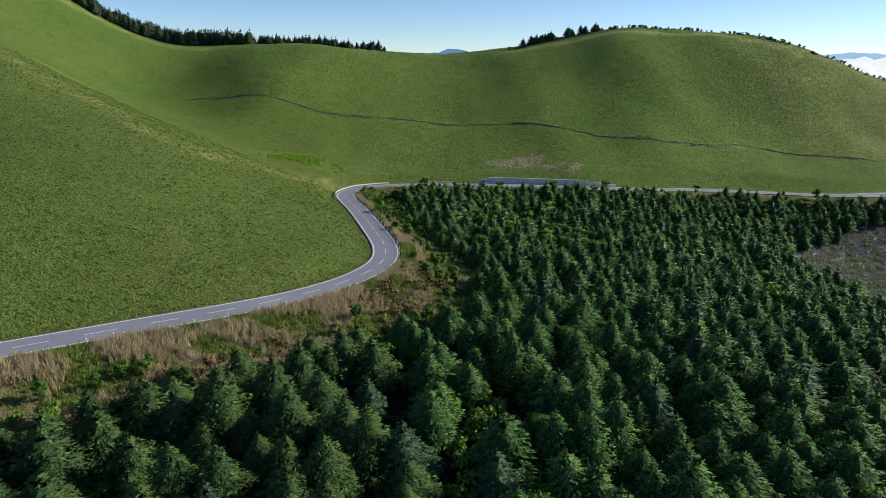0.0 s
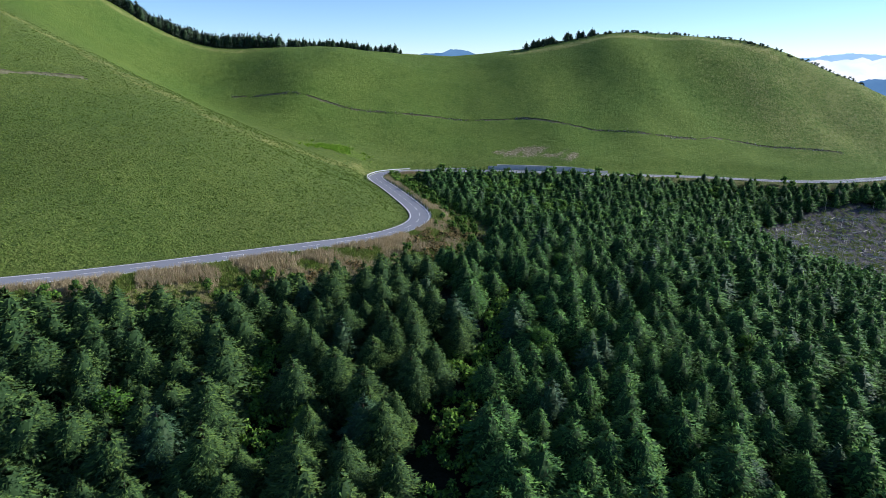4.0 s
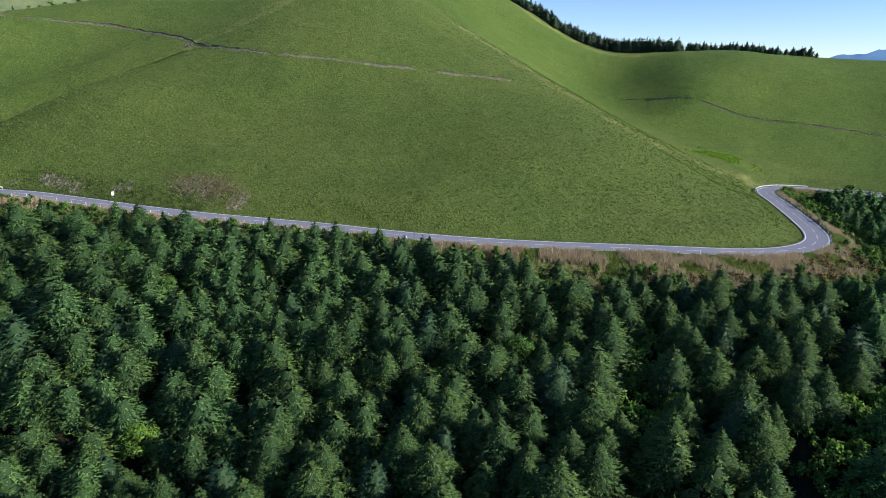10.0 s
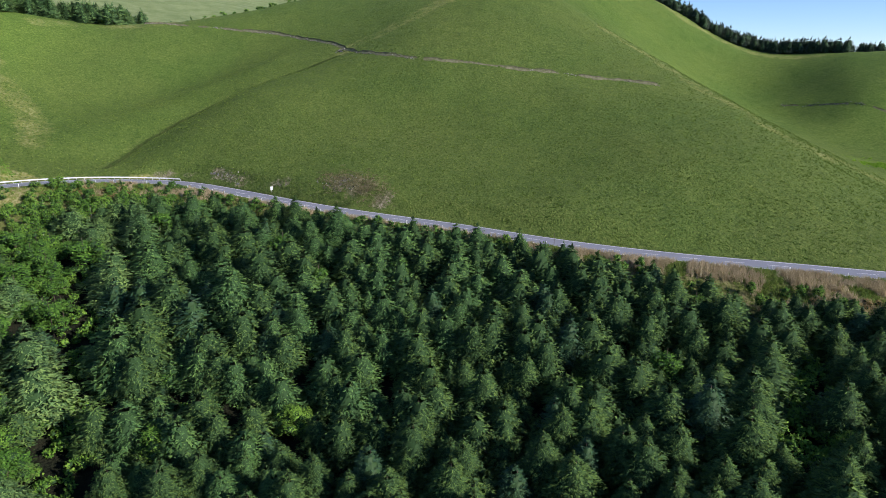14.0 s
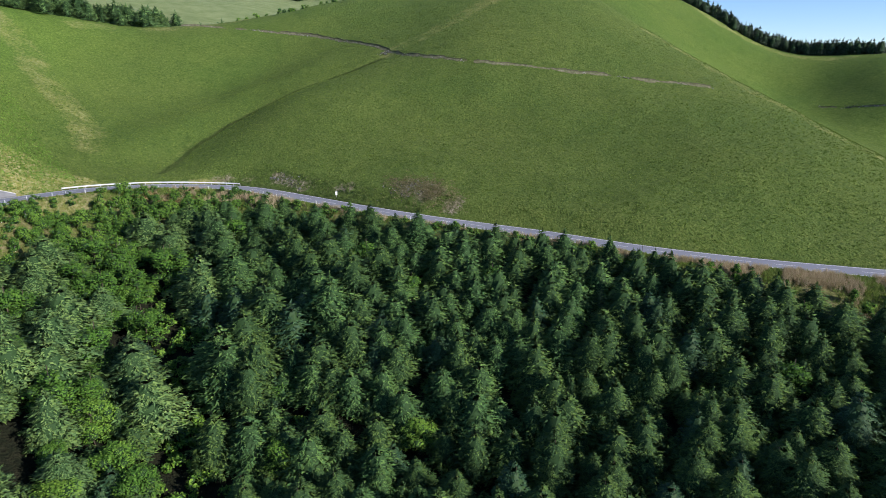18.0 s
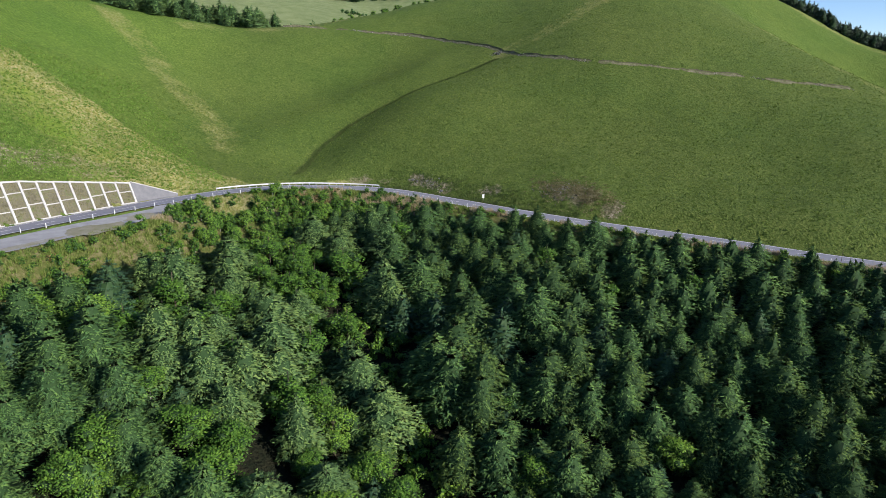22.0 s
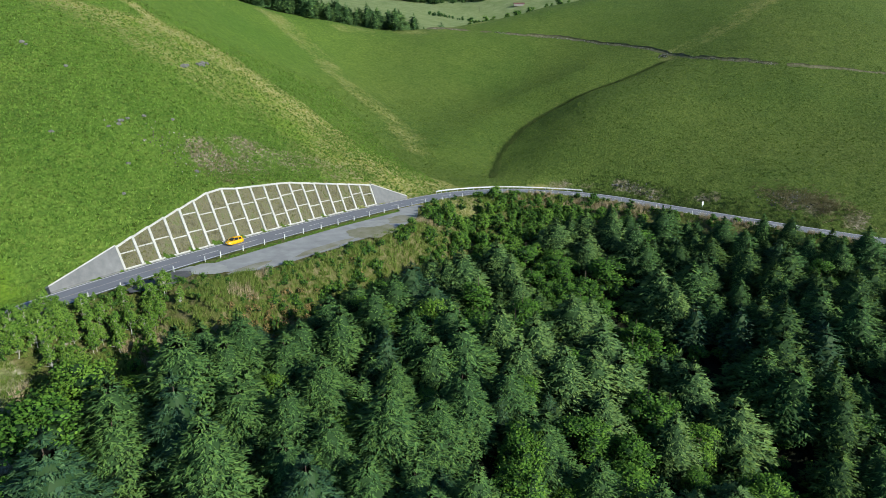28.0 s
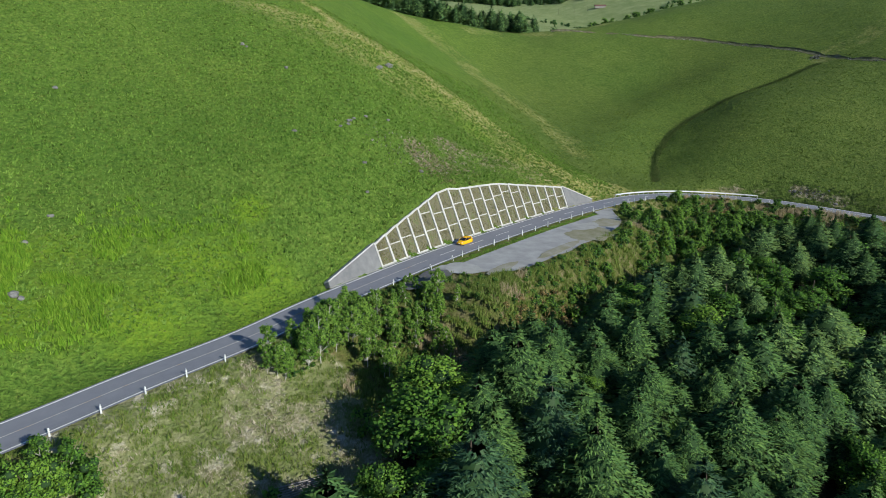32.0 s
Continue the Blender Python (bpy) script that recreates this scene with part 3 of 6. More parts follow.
        col = mix(edge.outputs[0], col, tint)
    L(col, b.inputs["Base Color"])
    b.inputs["Roughness"].default_value, b.inputs["Specular IOR Level"].default_value = 0.95, 0.15
    broad_ = N.new("ShaderNodeBump")
    broad_.inputs["Distance"].default_value = 1.1
    L(noise(0.2, 6, 0.65), broad_.inputs["Height"])
    bp = N.new("ShaderNodeBump")
    bp.inputs["Distance"].default_value = 0.95
    L(noise(1.7, 4, 0.6), bp.inputs["Height"])
    L(broad_.outputs["Normal"], bp.inputs["Normal"])
    L(bp.outputs["Normal"], b.inputs["Normal"])
    return m


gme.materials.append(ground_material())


# ---------------------------------------------------------------- road
def strip(name, s0, s1, a, b, up, m, step=2.0, parent=None):
    """A band of the road's surface from s0 to s1, between two offsets from its line."""
    s = np.linspace(s0, s1, max(2, int((s1 - s0) / step) + 1))
    v = np.vstack([road_at(s, a, up), road_at(s, b, up)])
    k = len(s)
    i = np.arange(k - 1)
    f = np.stack([i + k, i + k + 1, i + 1, i], -1) if a > b else np.stack([i, i + 1, i + k + 1, i + k], -1)
    return mesh_of(name, v, f[:, ::-1], (m,))


road = tagged(new("road", strip("road", 0, ARC[-1], -HALF - 0.35, HALF + 0.35, 0.0, ASPHALT)), "two-lane grey asphalt mountain road with white lines", "road", kind="structure")
for off in (-HALF + 0.1, HALF - 0.1):
    part("edge_line", strip("edge_line", 0, ARC[-1], off - 0.13, off + 0.13, 0.012, WHITE_LINE), road)
OLD_LINE = mat("worn yellow and white road paint", [(0.42, 0.26, 0.10), (0.50, 0.48, 0.44), (0.62, 0.60, 0.57)], 0.35, 6, 0.75)
part("centre_line", strip("centre_line", 0, 138, -0.07, 0.07, 0.012, OLD_LINE), road, "worn solid centre line")
for s in np.arange(142, 640, 10.0):
    part("centre_dash", strip("centre_dash", s, s + 5.0, -0.08, 0.08, 0.012, WHITE_LINE, 1.5), road)


# ---------------------------------------------------------------- plain shapes
def box_mesh(name, size, m, at=(0, 0, 0), bevel=0.0):
    bm = bmesh.new()
    bmesh.ops.create_cube(bm, size=1, matrix=Matrix.Translation(at) @ Matrix.Diagonal((*size, 1)))
    if bevel:
        bmesh.ops.bevel(bm, geom=bm.edges[:], offset=bevel, segments=2, affect="EDGES")
    me = bpy.data.meshes.new(name)
    bm.to_mesh(me)
    bm.free()
    me.materials.append(m)
    return me


def rod_mesh(name, r0, r1, h, m, sides=8, cap=True):
    bm = bmesh.new()
    bmesh.ops.create_cone(bm, cap_ends=cap, segments=sides, radius1=r0, radius2=r1, depth=h, matrix=Matrix.Translation((0, 0, h / 2)))
    me = bpy.data.meshes.new(name)
    bm.to_mesh(me)
    bm.free()
    me.materials.append(m)
    for p in me.polygons:
        p.use_smooth = len(p.vertices) == 4
    return me


def empty(name, at=(0, 0, 0), yaw=0.0):
    ob = new(name)
    ob.matrix_world = pose(*at, 0, 0, yaw)
    return ob


def heading(s):
    i = min(len(TAN) - 1, int(np.searchsorted(ARC, s)))
    return math.degrees(math.atan2(TAN[i, 1], TAN[i, 0]))


# ---------------------------------------------------------------- concrete frame on the cut slope
CRIB_OFF = 4.25


def slope_at(s, h):
    return road_at(s, CRIB_OFF + h * CRIB_RUN, h)


def slope_slab(name, corners, front, back, m):
    """A slab on the cut slope; corners as (s, h), its face raised by front above the slope's plane."""
    mid = float(np.mean([c[0] for c in corners]))
    l = np.array([np.interp(mid, ARC, LEFT[:, 0]), np.interp(mid, ARC, LEFT[:, 1])])
    nrm = np.array([-l[0], -l[1], CRIB_RUN]) / math.hypot(1, CRIB_RUN)
    p = np.array([slope_at(*c) for c in corners])
    k = len(p)
    v = np.vstack([p + nrm * front, p - nrm * back])
    bm = bmesh.new()
    bv = [bm.verts.new(q) for q in v]
    bm.faces.new(bv[:k])
    bm.faces.new(bv[k:][::-1])
    for i in range(k):
        j = (i + 1) % k
        bm.faces.new((bv[i], bv[k + i], bv[k + j], bv[j]))
    bmesh.ops.recalc_face_normals(bm, faces=bm.faces)
    me = bpy.data.meshes.new(name)
    bm.to_mesh(me)
    bm.free()
    me.materials.append(m)
    return me


crib = tagged(empty("slope_frame", tuple(slope_at(CRIB_S[2], 0))), "pale concrete grid frame holding a weedy cut slope beside the road", "slope frame")
crib_h = lambda s: float(np.interp(s, CRIB_S, CRIB_H))
ribs = np.linspace(CRIB_S[1], CRIB_S[5], 20)
for k, s in enumerate(ribs):
    h = crib_h(s)
    part("rib", slope_slab("rib", [(s - 0.25, 0), (s + 0.25, 0), (s + 0.25, h), (s - 0.25, h)], 0.30, 0.5, CONCRETE), crib)
for k, (a, b) in enumerate(zip(ribs[:-1], ribs[1:])):
    ha, hb = crib_h(a), crib_h(b)
    part("cap_beam", slope_slab("cap_beam", [(a + 0.24, ha - 0.38), (b - 0.24, hb - 0.38), (b - 0.24, hb), (a + 0.24, ha)], 0.30, 0.5, CONCRETE), crib)
    part("base_beam", slope_slab("base_beam", [(a + 0.24, 0), (b - 0.24, 0), (b - 0.24, 0.22), (a + 0.24, 0.22)], 0.20, 0.5, CONCRETE), crib)
    levels = [v for v in (3.3, 6.8) if v < min(ha, hb) - 1.0]
    if not levels and min(ha, hb) > 2.6:
        levels = [min(ha, hb) * 0.55]
    drop = 0.22 * ((k * 7 % 5) - 2)
    for v in levels:
        part("cross_beam", slope_slab("cross_beam", [(a + 0.24, v + drop - 0.11), (b - 0.24, v + drop - 0.11), (b - 0.24, v + drop + 0.11), (a + 0.24, v + drop + 0.11)], 0.16, 0.5, CONCRETE), crib)
    part("weedy_cell", slope_slab("weedy_cell", [(a, 0), (b, 0), (b, hb - 0.1), (a, ha - 0.1)], 0.04, 0.3, CELL), crib, "brown weeds and soil in the frame")
for s0, s1 in ((CRIB_S[0], ribs[0] - 0.24), (ribs[-1] + 0.24, CRIB_B)):
    n_seg = 4
    ss = np.linspace(s0, s1, n_seg + 1)
    for a, b in zip(ss[:-1], ss[1:]):
        part("sprayed_panel", slope_slab("sprayed_panel", [(a, 0), (b, 0), (b, crib_h(b)), (a, crib_h(a))], 0.42, 0.9, SHOTCRETE), crib, "grey sprayed concrete end of the slope")
        part("panel_rim", slope_slab("panel_rim", [(a, crib_h(a)), (b, crib_h(b)), (b, crib_h(b) + 0.22), (a, crib_h(a) + 0.22)], 0.46, 0.9, CONCRETE), crib)
weed_rs = np.random.RandomState(37)
CELL_WEED = mat("olive weeds on the cut slope", [(0.10, 0.12, 0.03), (0.20, 0.20, 0.07), (0.33, 0.29, 0.15)], 0.6, 4, 0.9, island=0.5, trans=0.2)
vs, fs = [], []
for k, (a, b) in enumerate(zip(ribs[:-1], ribs[1:])):
    for _ in range(150):
        q = weed_rs.uniform(a + 0.4, b - 0.4)
        hh = weed_rs.uniform(0.2, max(0.4, crib_h(q) - 0.5))
        c0 = slope_at(q, hh)
        for _ in range(3):
            t_, w_, l_ = weed_rs.uniform(0, 6.28), weed_rs.uniform(0.06, 0.13), weed_rs.uniform(0.2, 0.5)
            e = np.array([math.cos(t_), math.sin(t_), 0.0])
            out = np.array([weed_rs.normal(0.25, 0.3), weed_rs.normal(0, 0.3), 0.7]) * l_
            n0 = len(vs)
            vs += [c0 - e * w_, c0 + e * w_, c0 + out]
            fs.append((n0, n0 + 1, n0 + 2))
tagged(new("slope_weeds", mesh_of("slope_weeds", vs, fs, (CELL_WEED,))), "olive weeds and dry grass growing in the concrete frame", "weeds", kind="stuff")
part("gutter", strip("gutter", CRIB_A, CRIB_B, HALF + 0.36, CRIB_OFF + 0.05, 0.03, CONCRETE), road, "concrete gutter")

# ---------------------------------------------------------------- lay-by
LAY_S = np.linspace(arc_of(-213.6, -114), arc_of(-238, -42), 40)
lay_w = np.interp(LAY_S - LAY_S[0], [0, 3, 8, 12, 19, 32, 45, 58, 64, 69, 75], [4.5, 8, 12.5, 16, 17.4, 17.4, 17, 15.5, 13.5, 10, 5.5]) + 0.5 * wobble(LAY_S, LAY_S * 0, 6, 31)
rows_v = []
for f in np.linspace(0, 1, 8):
    near = 6.5 - 2.4 * ((LAY_S < LAY_S[0] + 7) | (LAY_S > LAY_S[-1] - 9))
    off = -(near + (lay_w + 1.2 - near) * f)
    q = np.stack([road_at(s, o, -0.05) for s, o in zip(LAY_S, off)])
    q[:, 2] += 0.03 * wobble(q[:, 0], q[:, 1], 5, 33)
    rows_v.append(q)
k = len(LAY_S)
fi = np.array([(r * k + i, r * k + i + 1, (r + 1) * k + i + 1, (r + 1) * k + i) for r in range(7) for i in range(k - 1)])
layby = tagged(new("lay_by", mesh_of("lay_by", np.vstack(rows_v), fi, (GRAVEL,), True)), "grey gravel lay-by below the road", "lay-by", kind="structure")


def ground_patch(name, s0, d0, rs_, rd, m, label, up, seed):
    """A flat patch of worn surface with an uneven outline."""
    a = np.linspace(0, 2 * np.pi, 40, endpoint=False)
    k = 1 + 0.16 * wobble(10 * np.cos(a), 10 * np.sin(a), 5, seed) + 0.07 * wobble(10 * np.cos(a), 10 * np.sin(a), 1.7, seed + 1)
    vs = [road_at(s0, -d0, up)] + [road_at(s0 + rs_ * q * r * np.cos(t), -(d0 + rd * q * r * np.sin(t)), up - 0.05 * (q == 1)) for q in (0.6, 1.0) for t, r in zip(a, k)]
    f = [(1 + i, 41 + i, 41 + (i + 1) % 40, 1 + (i + 1) % 40) for i in range(40)]
    me = mesh_of(name, vs, f, (m,), True)
    bm = bmesh.new()
    bm.from_mesh(me)
    bm.verts.ensure_lookup_table()
    bm.faces.new([bm.verts[1 + i] for i in range(40)])
    bm.verts.remove(bm.verts[0])
    bm.normal_update()
    bm.to_mesh(me)
    bm.free()
    part(name, me, layby, label)


OLD_TAR = mat("old dark asphalt", [(0.085, 0.085, 0.095), (0.15, 0.15, 0.16)], 0.8, 8, 0.9, 0.02, 20, big=0.2)
PALE_GRIT = mat("pale dusty gravel", [(0.30, 0.30, 0.295), (0.47, 0.465, 0.455)], 0.7, 9, 0.95, 0.03, 8, big=0.2)
TRODDEN = mat("trodden soil and thin grass", [(0.20, 0.20, 0.10), (0.29, 0.275, 0.20), (0.36, 0.355, 0.33)], 0.5, 9, 0.95, 0.05, 6, big=0.15)
ground_patch("tar_patch", 129.5, 7.0, 6.0, 3.0, OLD_TAR, "dark old asphalt at the lay-by entrance", 0.02, 311)
ground_patch("dust_patch", 138.0, 8.6, 3.6, 3.6, PALE_GRIT, "pale dusty gravel", 0.05, 313)
ground_patch("soil_patch", 178.0, 15.5, 7.5, 5.0, TRODDEN, "trodden soil with thin grass", 0.05, 315)
ground_patch("soil_patch", 162.0, 16.6, 9.0, 1.4, TRODDEN, "thin grass creeping over the gravel edge", 0.06, 319)
ground_patch("soil_patch", 191.0, 12.5, 5.5, 3.0, TRODDEN, "trodden soil with thin grass", 0.06, 321)
ground_patch("soil_patch", 143.0, 14.6, 5.0, 1.3, TRODDEN, "thin grass creeping over the gravel edge", 0.06, 323)
ground_patch("dust_patch", 184.0, 11.0, 5.0, 2.4, PALE_GRIT, "pale dusty gravel", 0.085, 317)
far_lay = strip("pavement", 905, 965, HALF + 0.4, HALF + 9, 0.03, GRAVEL)
tagged(new("pavement", far_lay), "gravel parking strip beside the far road", "lay-by", kind="structure")

# retaining wall under the far hill
WALL_GREY = mat("pale grey ribbed concrete", [(0.40, 0.40, 0.40), (0.56, 0.56, 0.55)], 0.6, 7, 0.9, 0.05, 2, big=0.15, stretch=(3.0, 3.0, 0.4))
wall_s = np.linspace(722, 792, 15)
far_wall = tagged(empty("retaining_wall", tuple(road_at(752, 5.2))), "grey concrete retaining wall along the far road", "wall")
for a, b in zip(wall_s[:-1], wall_s[1:]):
    hh = 2.7 * min(1, 0.3 + 0.09 * (a - 718), 0.2 + 0.03 * (794 - a))
    pa, pb = road_at(a, 5.0), road_at(b, 5.0)
    qa, qb = road_at(a, 6.3), road_at(b, 6.3)
    up = np.array([0, 0, hh])
    v = [pa - (0, 0, 0.4), pb - (0, 0, 0.4), qb - (0, 0, 0.4), qa - (0, 0, 0.4), pa + up + (qa - pa) * 0.3, pb + up + (qb - pb) * 0.3, qb + up, qa + up]
    f = [(0, 1, 5, 4), (1, 2, 6, 5), (2, 3, 7, 6), (3, 0, 4, 7), (4, 5, 6, 7)]
    part("wall_panel", mesh_of("wall_panel", v, f, (WALL_GREY,)), far_wall)


# ---------------------------------------------------------------- guard fences
def post_mesh():
    bm = bmesh.new()
    for r0, r1, z0, z1 in ((0.115, 0.115, -0.3, 0.76), (0.115, 0.04, 0.76, 0.83)):
        bmesh.ops.create_cone(bm, cap_ends=True, segments=10, radius1=r0, radius2=r1, depth=z1 - z0, matrix=Matrix.Translation((0, 0, (z0 + z1) / 2)))
    me = bpy.data.meshes.new("post")
    bm.to_mesh(me)
    bm.free()
    me.materials.append(STEEL)
    return me


POST = post_mesh()
CAP = box_mesh("reflector", (0.05, 0.22, 0.24), STEEL, (0, 0, 0.92), 0.01)


CABLE = mat("dull steel cable", [(0.25, 0.25, 0.26), (0.38, 0.38, 0.38)], 5, 3, 0.5, metal=0.6)


def cable_fence(s0, s1, off, label):
    fence = tagged(empty("cable_fence", tuple(road_at(s0, off))), label, "guard fence", "cable fences along the road")
    at = np.arange(s0, s1, 5.6)
    for k, s in enumerate(at):
        p = road_at(s, off)
        part("post", POST, fence, m=fence.matrix_world.inverted() @ pose(*p, 0, 0, heading(s)))
        if k % 2 == 0:
            part("reflector", CAP, fence, m=fence.matrix_world.inverted() @ pose(*p, 0, 0, heading(s)))
    ss = np.linspace(at[0], at[-1], max(2, int((at[-1] - at[0]) / 2.8)))
    for z in (0.32, 0.52, 0.72):
        a, b = road_at(ss, off - 0.11, z - 0.010), road_at(ss, off - 0.11, z + 0.010)
        i = np.arange(len(ss) - 1)
        c = road_at(ss, off - 0.125, z)
        kk = len(ss)
        f = np.vstack([np.stack([i, i + 1, i + kk + 1, i + kk], -1), np.stack([i + kk, i + kk + 1, i + 2 * kk + 1, i + 2 * kk], -1), np.stack([i + 2 * kk, i + 2 * kk + 1, i + 1, i], -1)])
        part("cable", mesh_of("cable", np.vstack([a, b, c]), f, (CABLE,)), fence)


gate_a, gate_b = arc_of(-215.9, -112), arc_of(-219, -105)
cable_fence(6, gate_a - 6, -HALF - 0.45, "white steel posts with guard cables along the road edge")
cable_fence(gate_b + 4, arc_of(-239, -31) - 4, -HALF - 0.45, "white guard posts with cables between road and lay-by")
cable_fence(arc_of(-239, -31) + 4, 395, -HALF - 0.45, "white steel posts with guard cables above the wooded slope")
cable_fence(462, 690, -HALF - 0.45, "white guard posts with cables round the sharp bend")


def beam_rail(s0, s1, off, label):
    rail = tagged(empty("guard_rail", tuple(road_at(s0, off))), label, "guard rail", "white guard rails")
    ss = np.linspace(s0, s1, max(3, int((s1 - s0) / 2.0)))
    for s in ss[::1]:
        p = road_at(s, off + 0.16)
        part("post", POST, rail, m=rail.matrix_world.inverted() @ pose(*p, 0, 0, heading(s)) @ Matrix.Diagonal((0.7, 0.7, 0.9, 1)))
    prof = [(0.10, 0.46), (0.0, 0.52), (0.06, 0.60), (0.06, 0.66), (0.0, 0.74), (0.10, 0.82), (0.16, 0.82), (0.16, 0.46)]
    vs = np.vstack([road_at(ss, off - 0.1 + a, z) for a, z in prof])
    kk, npf = len(ss), len(prof)
    f = [(r * kk + i, ((r + 1) % npf) * kk + i, ((r + 1) % npf) * kk + i + 1, r * kk + i + 1) for r in range(npf) for i in range(kk - 1)]
    part("beam", mesh_of("beam", vs, f, (STEEL,)), rail)


beam_rail(arc_of(-244, -26), arc_of(-229.5, 22), HALF + 0.75, "long white steel beam guard rail on the uphill verge")
beam_rail(arc_of(-39, 243), arc_of(-22, 284), HALF + 0.6, "curved white beam guard rail at the sharp bend")
beam_rail(arc_of(-10, 289), arc_of(6, 290.6), HALF + 0.6, "short white beam guard rail past the bend")
beam_rail(922, 962, -HALF - 0.6, "white beam guard rail on the far road")


# ---------------------------------------------------------------- small roadside things
def barrier(s, off, turn):
    p = road_at(s, off)
    b = tagged(empty("a_frame_barrier", tuple(p), heading(s) + turn), "white steel arch barrier at the road edge", "barrier", "arch barriers")
    for side in (-1, 1):
        leg = rod_mesh("leg", 0.07, 0.07, 1.05, STEEL, 8)
        part("leg", leg, b, m=pose(side * 0.48, 0, -0.05, 0, -side * 19, 0))
    part("top_bar", box_mesh("top_bar", (0.36, 0.16, 0.14), STEEL, (0, 0, 0.96), 0.04), b, m=Matrix())
    part("cross_bar", box_mesh("cross_bar", (0.62, 0.05, 0.07), STEEL, (0, 0, 0.5), 0.01), b, m=Matrix())


for s, off, turn in ((gate_a, -HALF - 0.9, 70), (gate_b, -HALF - 0.9, 60), (arc_of(-239, -31), -HALF - 0.8, 80), (324, -HALF - 0.6, 90), (409, -HALF - 0.6, 85), (466, -HALF - 0.5, 90)):
    barrier(s, off, turn)

sign = tagged(empty("road_sign", (-197.4, 39.9, float(ground_z(np.array([-197.4]), np.array([39.9]))[0])), 75), "small white rectangular sign board on a post by the verge", "sign")
part("post", rod_mesh("post", 0.05, 0.05, 2.0, STEEL), sign, m=Matrix())
part("board", box_mesh("board", (0.75, 0.06, 1.2), STEEL, (0, -0.08, 1.5), 0.02), sign, m=Matrix())
snow_pole = tagged(empty("snow_pole", tuple(road_at(411, -HALF - 0.7))), "thin dark steel marker pole by the road", "pole")
part("pole", rod_mesh("pole", 0.05, 0.04, 3.6, BARK), snow_pole, m=Matrix())


def rock(x, y, r, seed, label):
    rs = np.random.RandomState(seed)
    bm = bmesh.new()
    bmesh.ops.create_icosphere(bm, subdivisions=2, radius=1)
    off = rs.uniform(0, 50, 3)
    for v in bm.verts:
        v.co *= 1 + 0.35 * noise.noise(Vector(off) + v.co * 1.3) + 0.12 * noise.noise(Vector(off) + v.co * 4)
        v.co = Vector((v.co.x * r * 1.25, v.co.y * r, v.co.z * r * 0.75))
    me = bpy.data.meshes.new("boulder")
    bm.to_mesh(me)
    bm.free()
    me.materials.append(CONCRETE_ROCK)
    ob = new("boulder", me)
    ob.matrix_world = pose(x, y, float(ground_z(np.array([x]), np.array([y]))[0]) + 0.2 * r, 0, 0, rs.uniform(0, 360))
    tagged(ob, label, "boulder", "boulders on the grass hill")


CONCRETE_ROCK = mat("grey lichened rock", [(0.11, 0.11, 0.11), (0.28, 0.27, 0.26)], 1.6, 8, 0.9, 0.05, 5)
for k, (x, y, r) in enumerate(((-284.2, -86.5, 0.9), (-286, -85, 0.6), (-290.5, -80.5, 0.8), (-291.6, -79, 0.7), (-293.5, -78.4, 0.9), (-295, -76.6, 0.6), (-254, -110.1, 0.6), (-256.8, -104.6, 0.5),
                               (-255, -108.5, 0.4), (-225.4, 34, 0.5), (-224, 34.6, 0.4), (-226.8, 33.4, 0.35), (-213.5, 36.5, 0.5), (-258, -98, 0.45), (-241.5, -98.5, 0.5), (-252.5, -113, 0.4),
                               (-232, -175, 0.5), (-238, -171, 0.45), (-221, -177, 0.7), (-220.2, -176.2, 0.45), (-243, -112, 0.45), (-236, -115, 0.4), (-289, -123, 0.6), (-287.6, -122.4, 0.4),
                               (-277, -116, 0.5), (-279, -166, 0.5), (-252, -124, 0.45), (-253, -110.8, 0.45))):
    rock(x, y, r, 40 + k, "grey weathered boulder half sunk in meadow grass")

# weathered poles lying in the clearing
pile_z = float(ground_z(np.array([-180.2]), np.array([-152.0]))[0])
pile = tagged(empty("pole_pile", (-180.2, -152.0, pile_z)), "weathered grey wooden poles lying side by side on grass", "logs")
POLE_WOOD = mat("weathered grey wood", [(0.22, 0.20, 0.19), (0.42, 0.39, 0.37)], 3, 8, 0.9, 0.01, 15)
pole = rod_mesh("pole", 0.085, 0.07, 6.2, POLE_WOOD)
for k in range(6):
    y0, x0 = -155.4 + 0.25 * math.sin(k * 2.1), -181.2 + 0.34 * k
    za, zb = (float(ground_z(np.array([x0]), np.array([v_]))[0]) for v_ in (y0, y0 + 6.2))
    part("pole", pole, pile, m=Matrix.Translation((x0 + 180.2, y0 + 152.0, za + 0.12 - pile_z)) @ Euler((-math.pi / 2 + math.atan2(zb - za, 6.2), 0, 0.02 * (k - 3))).to_matrix().to_4x4())

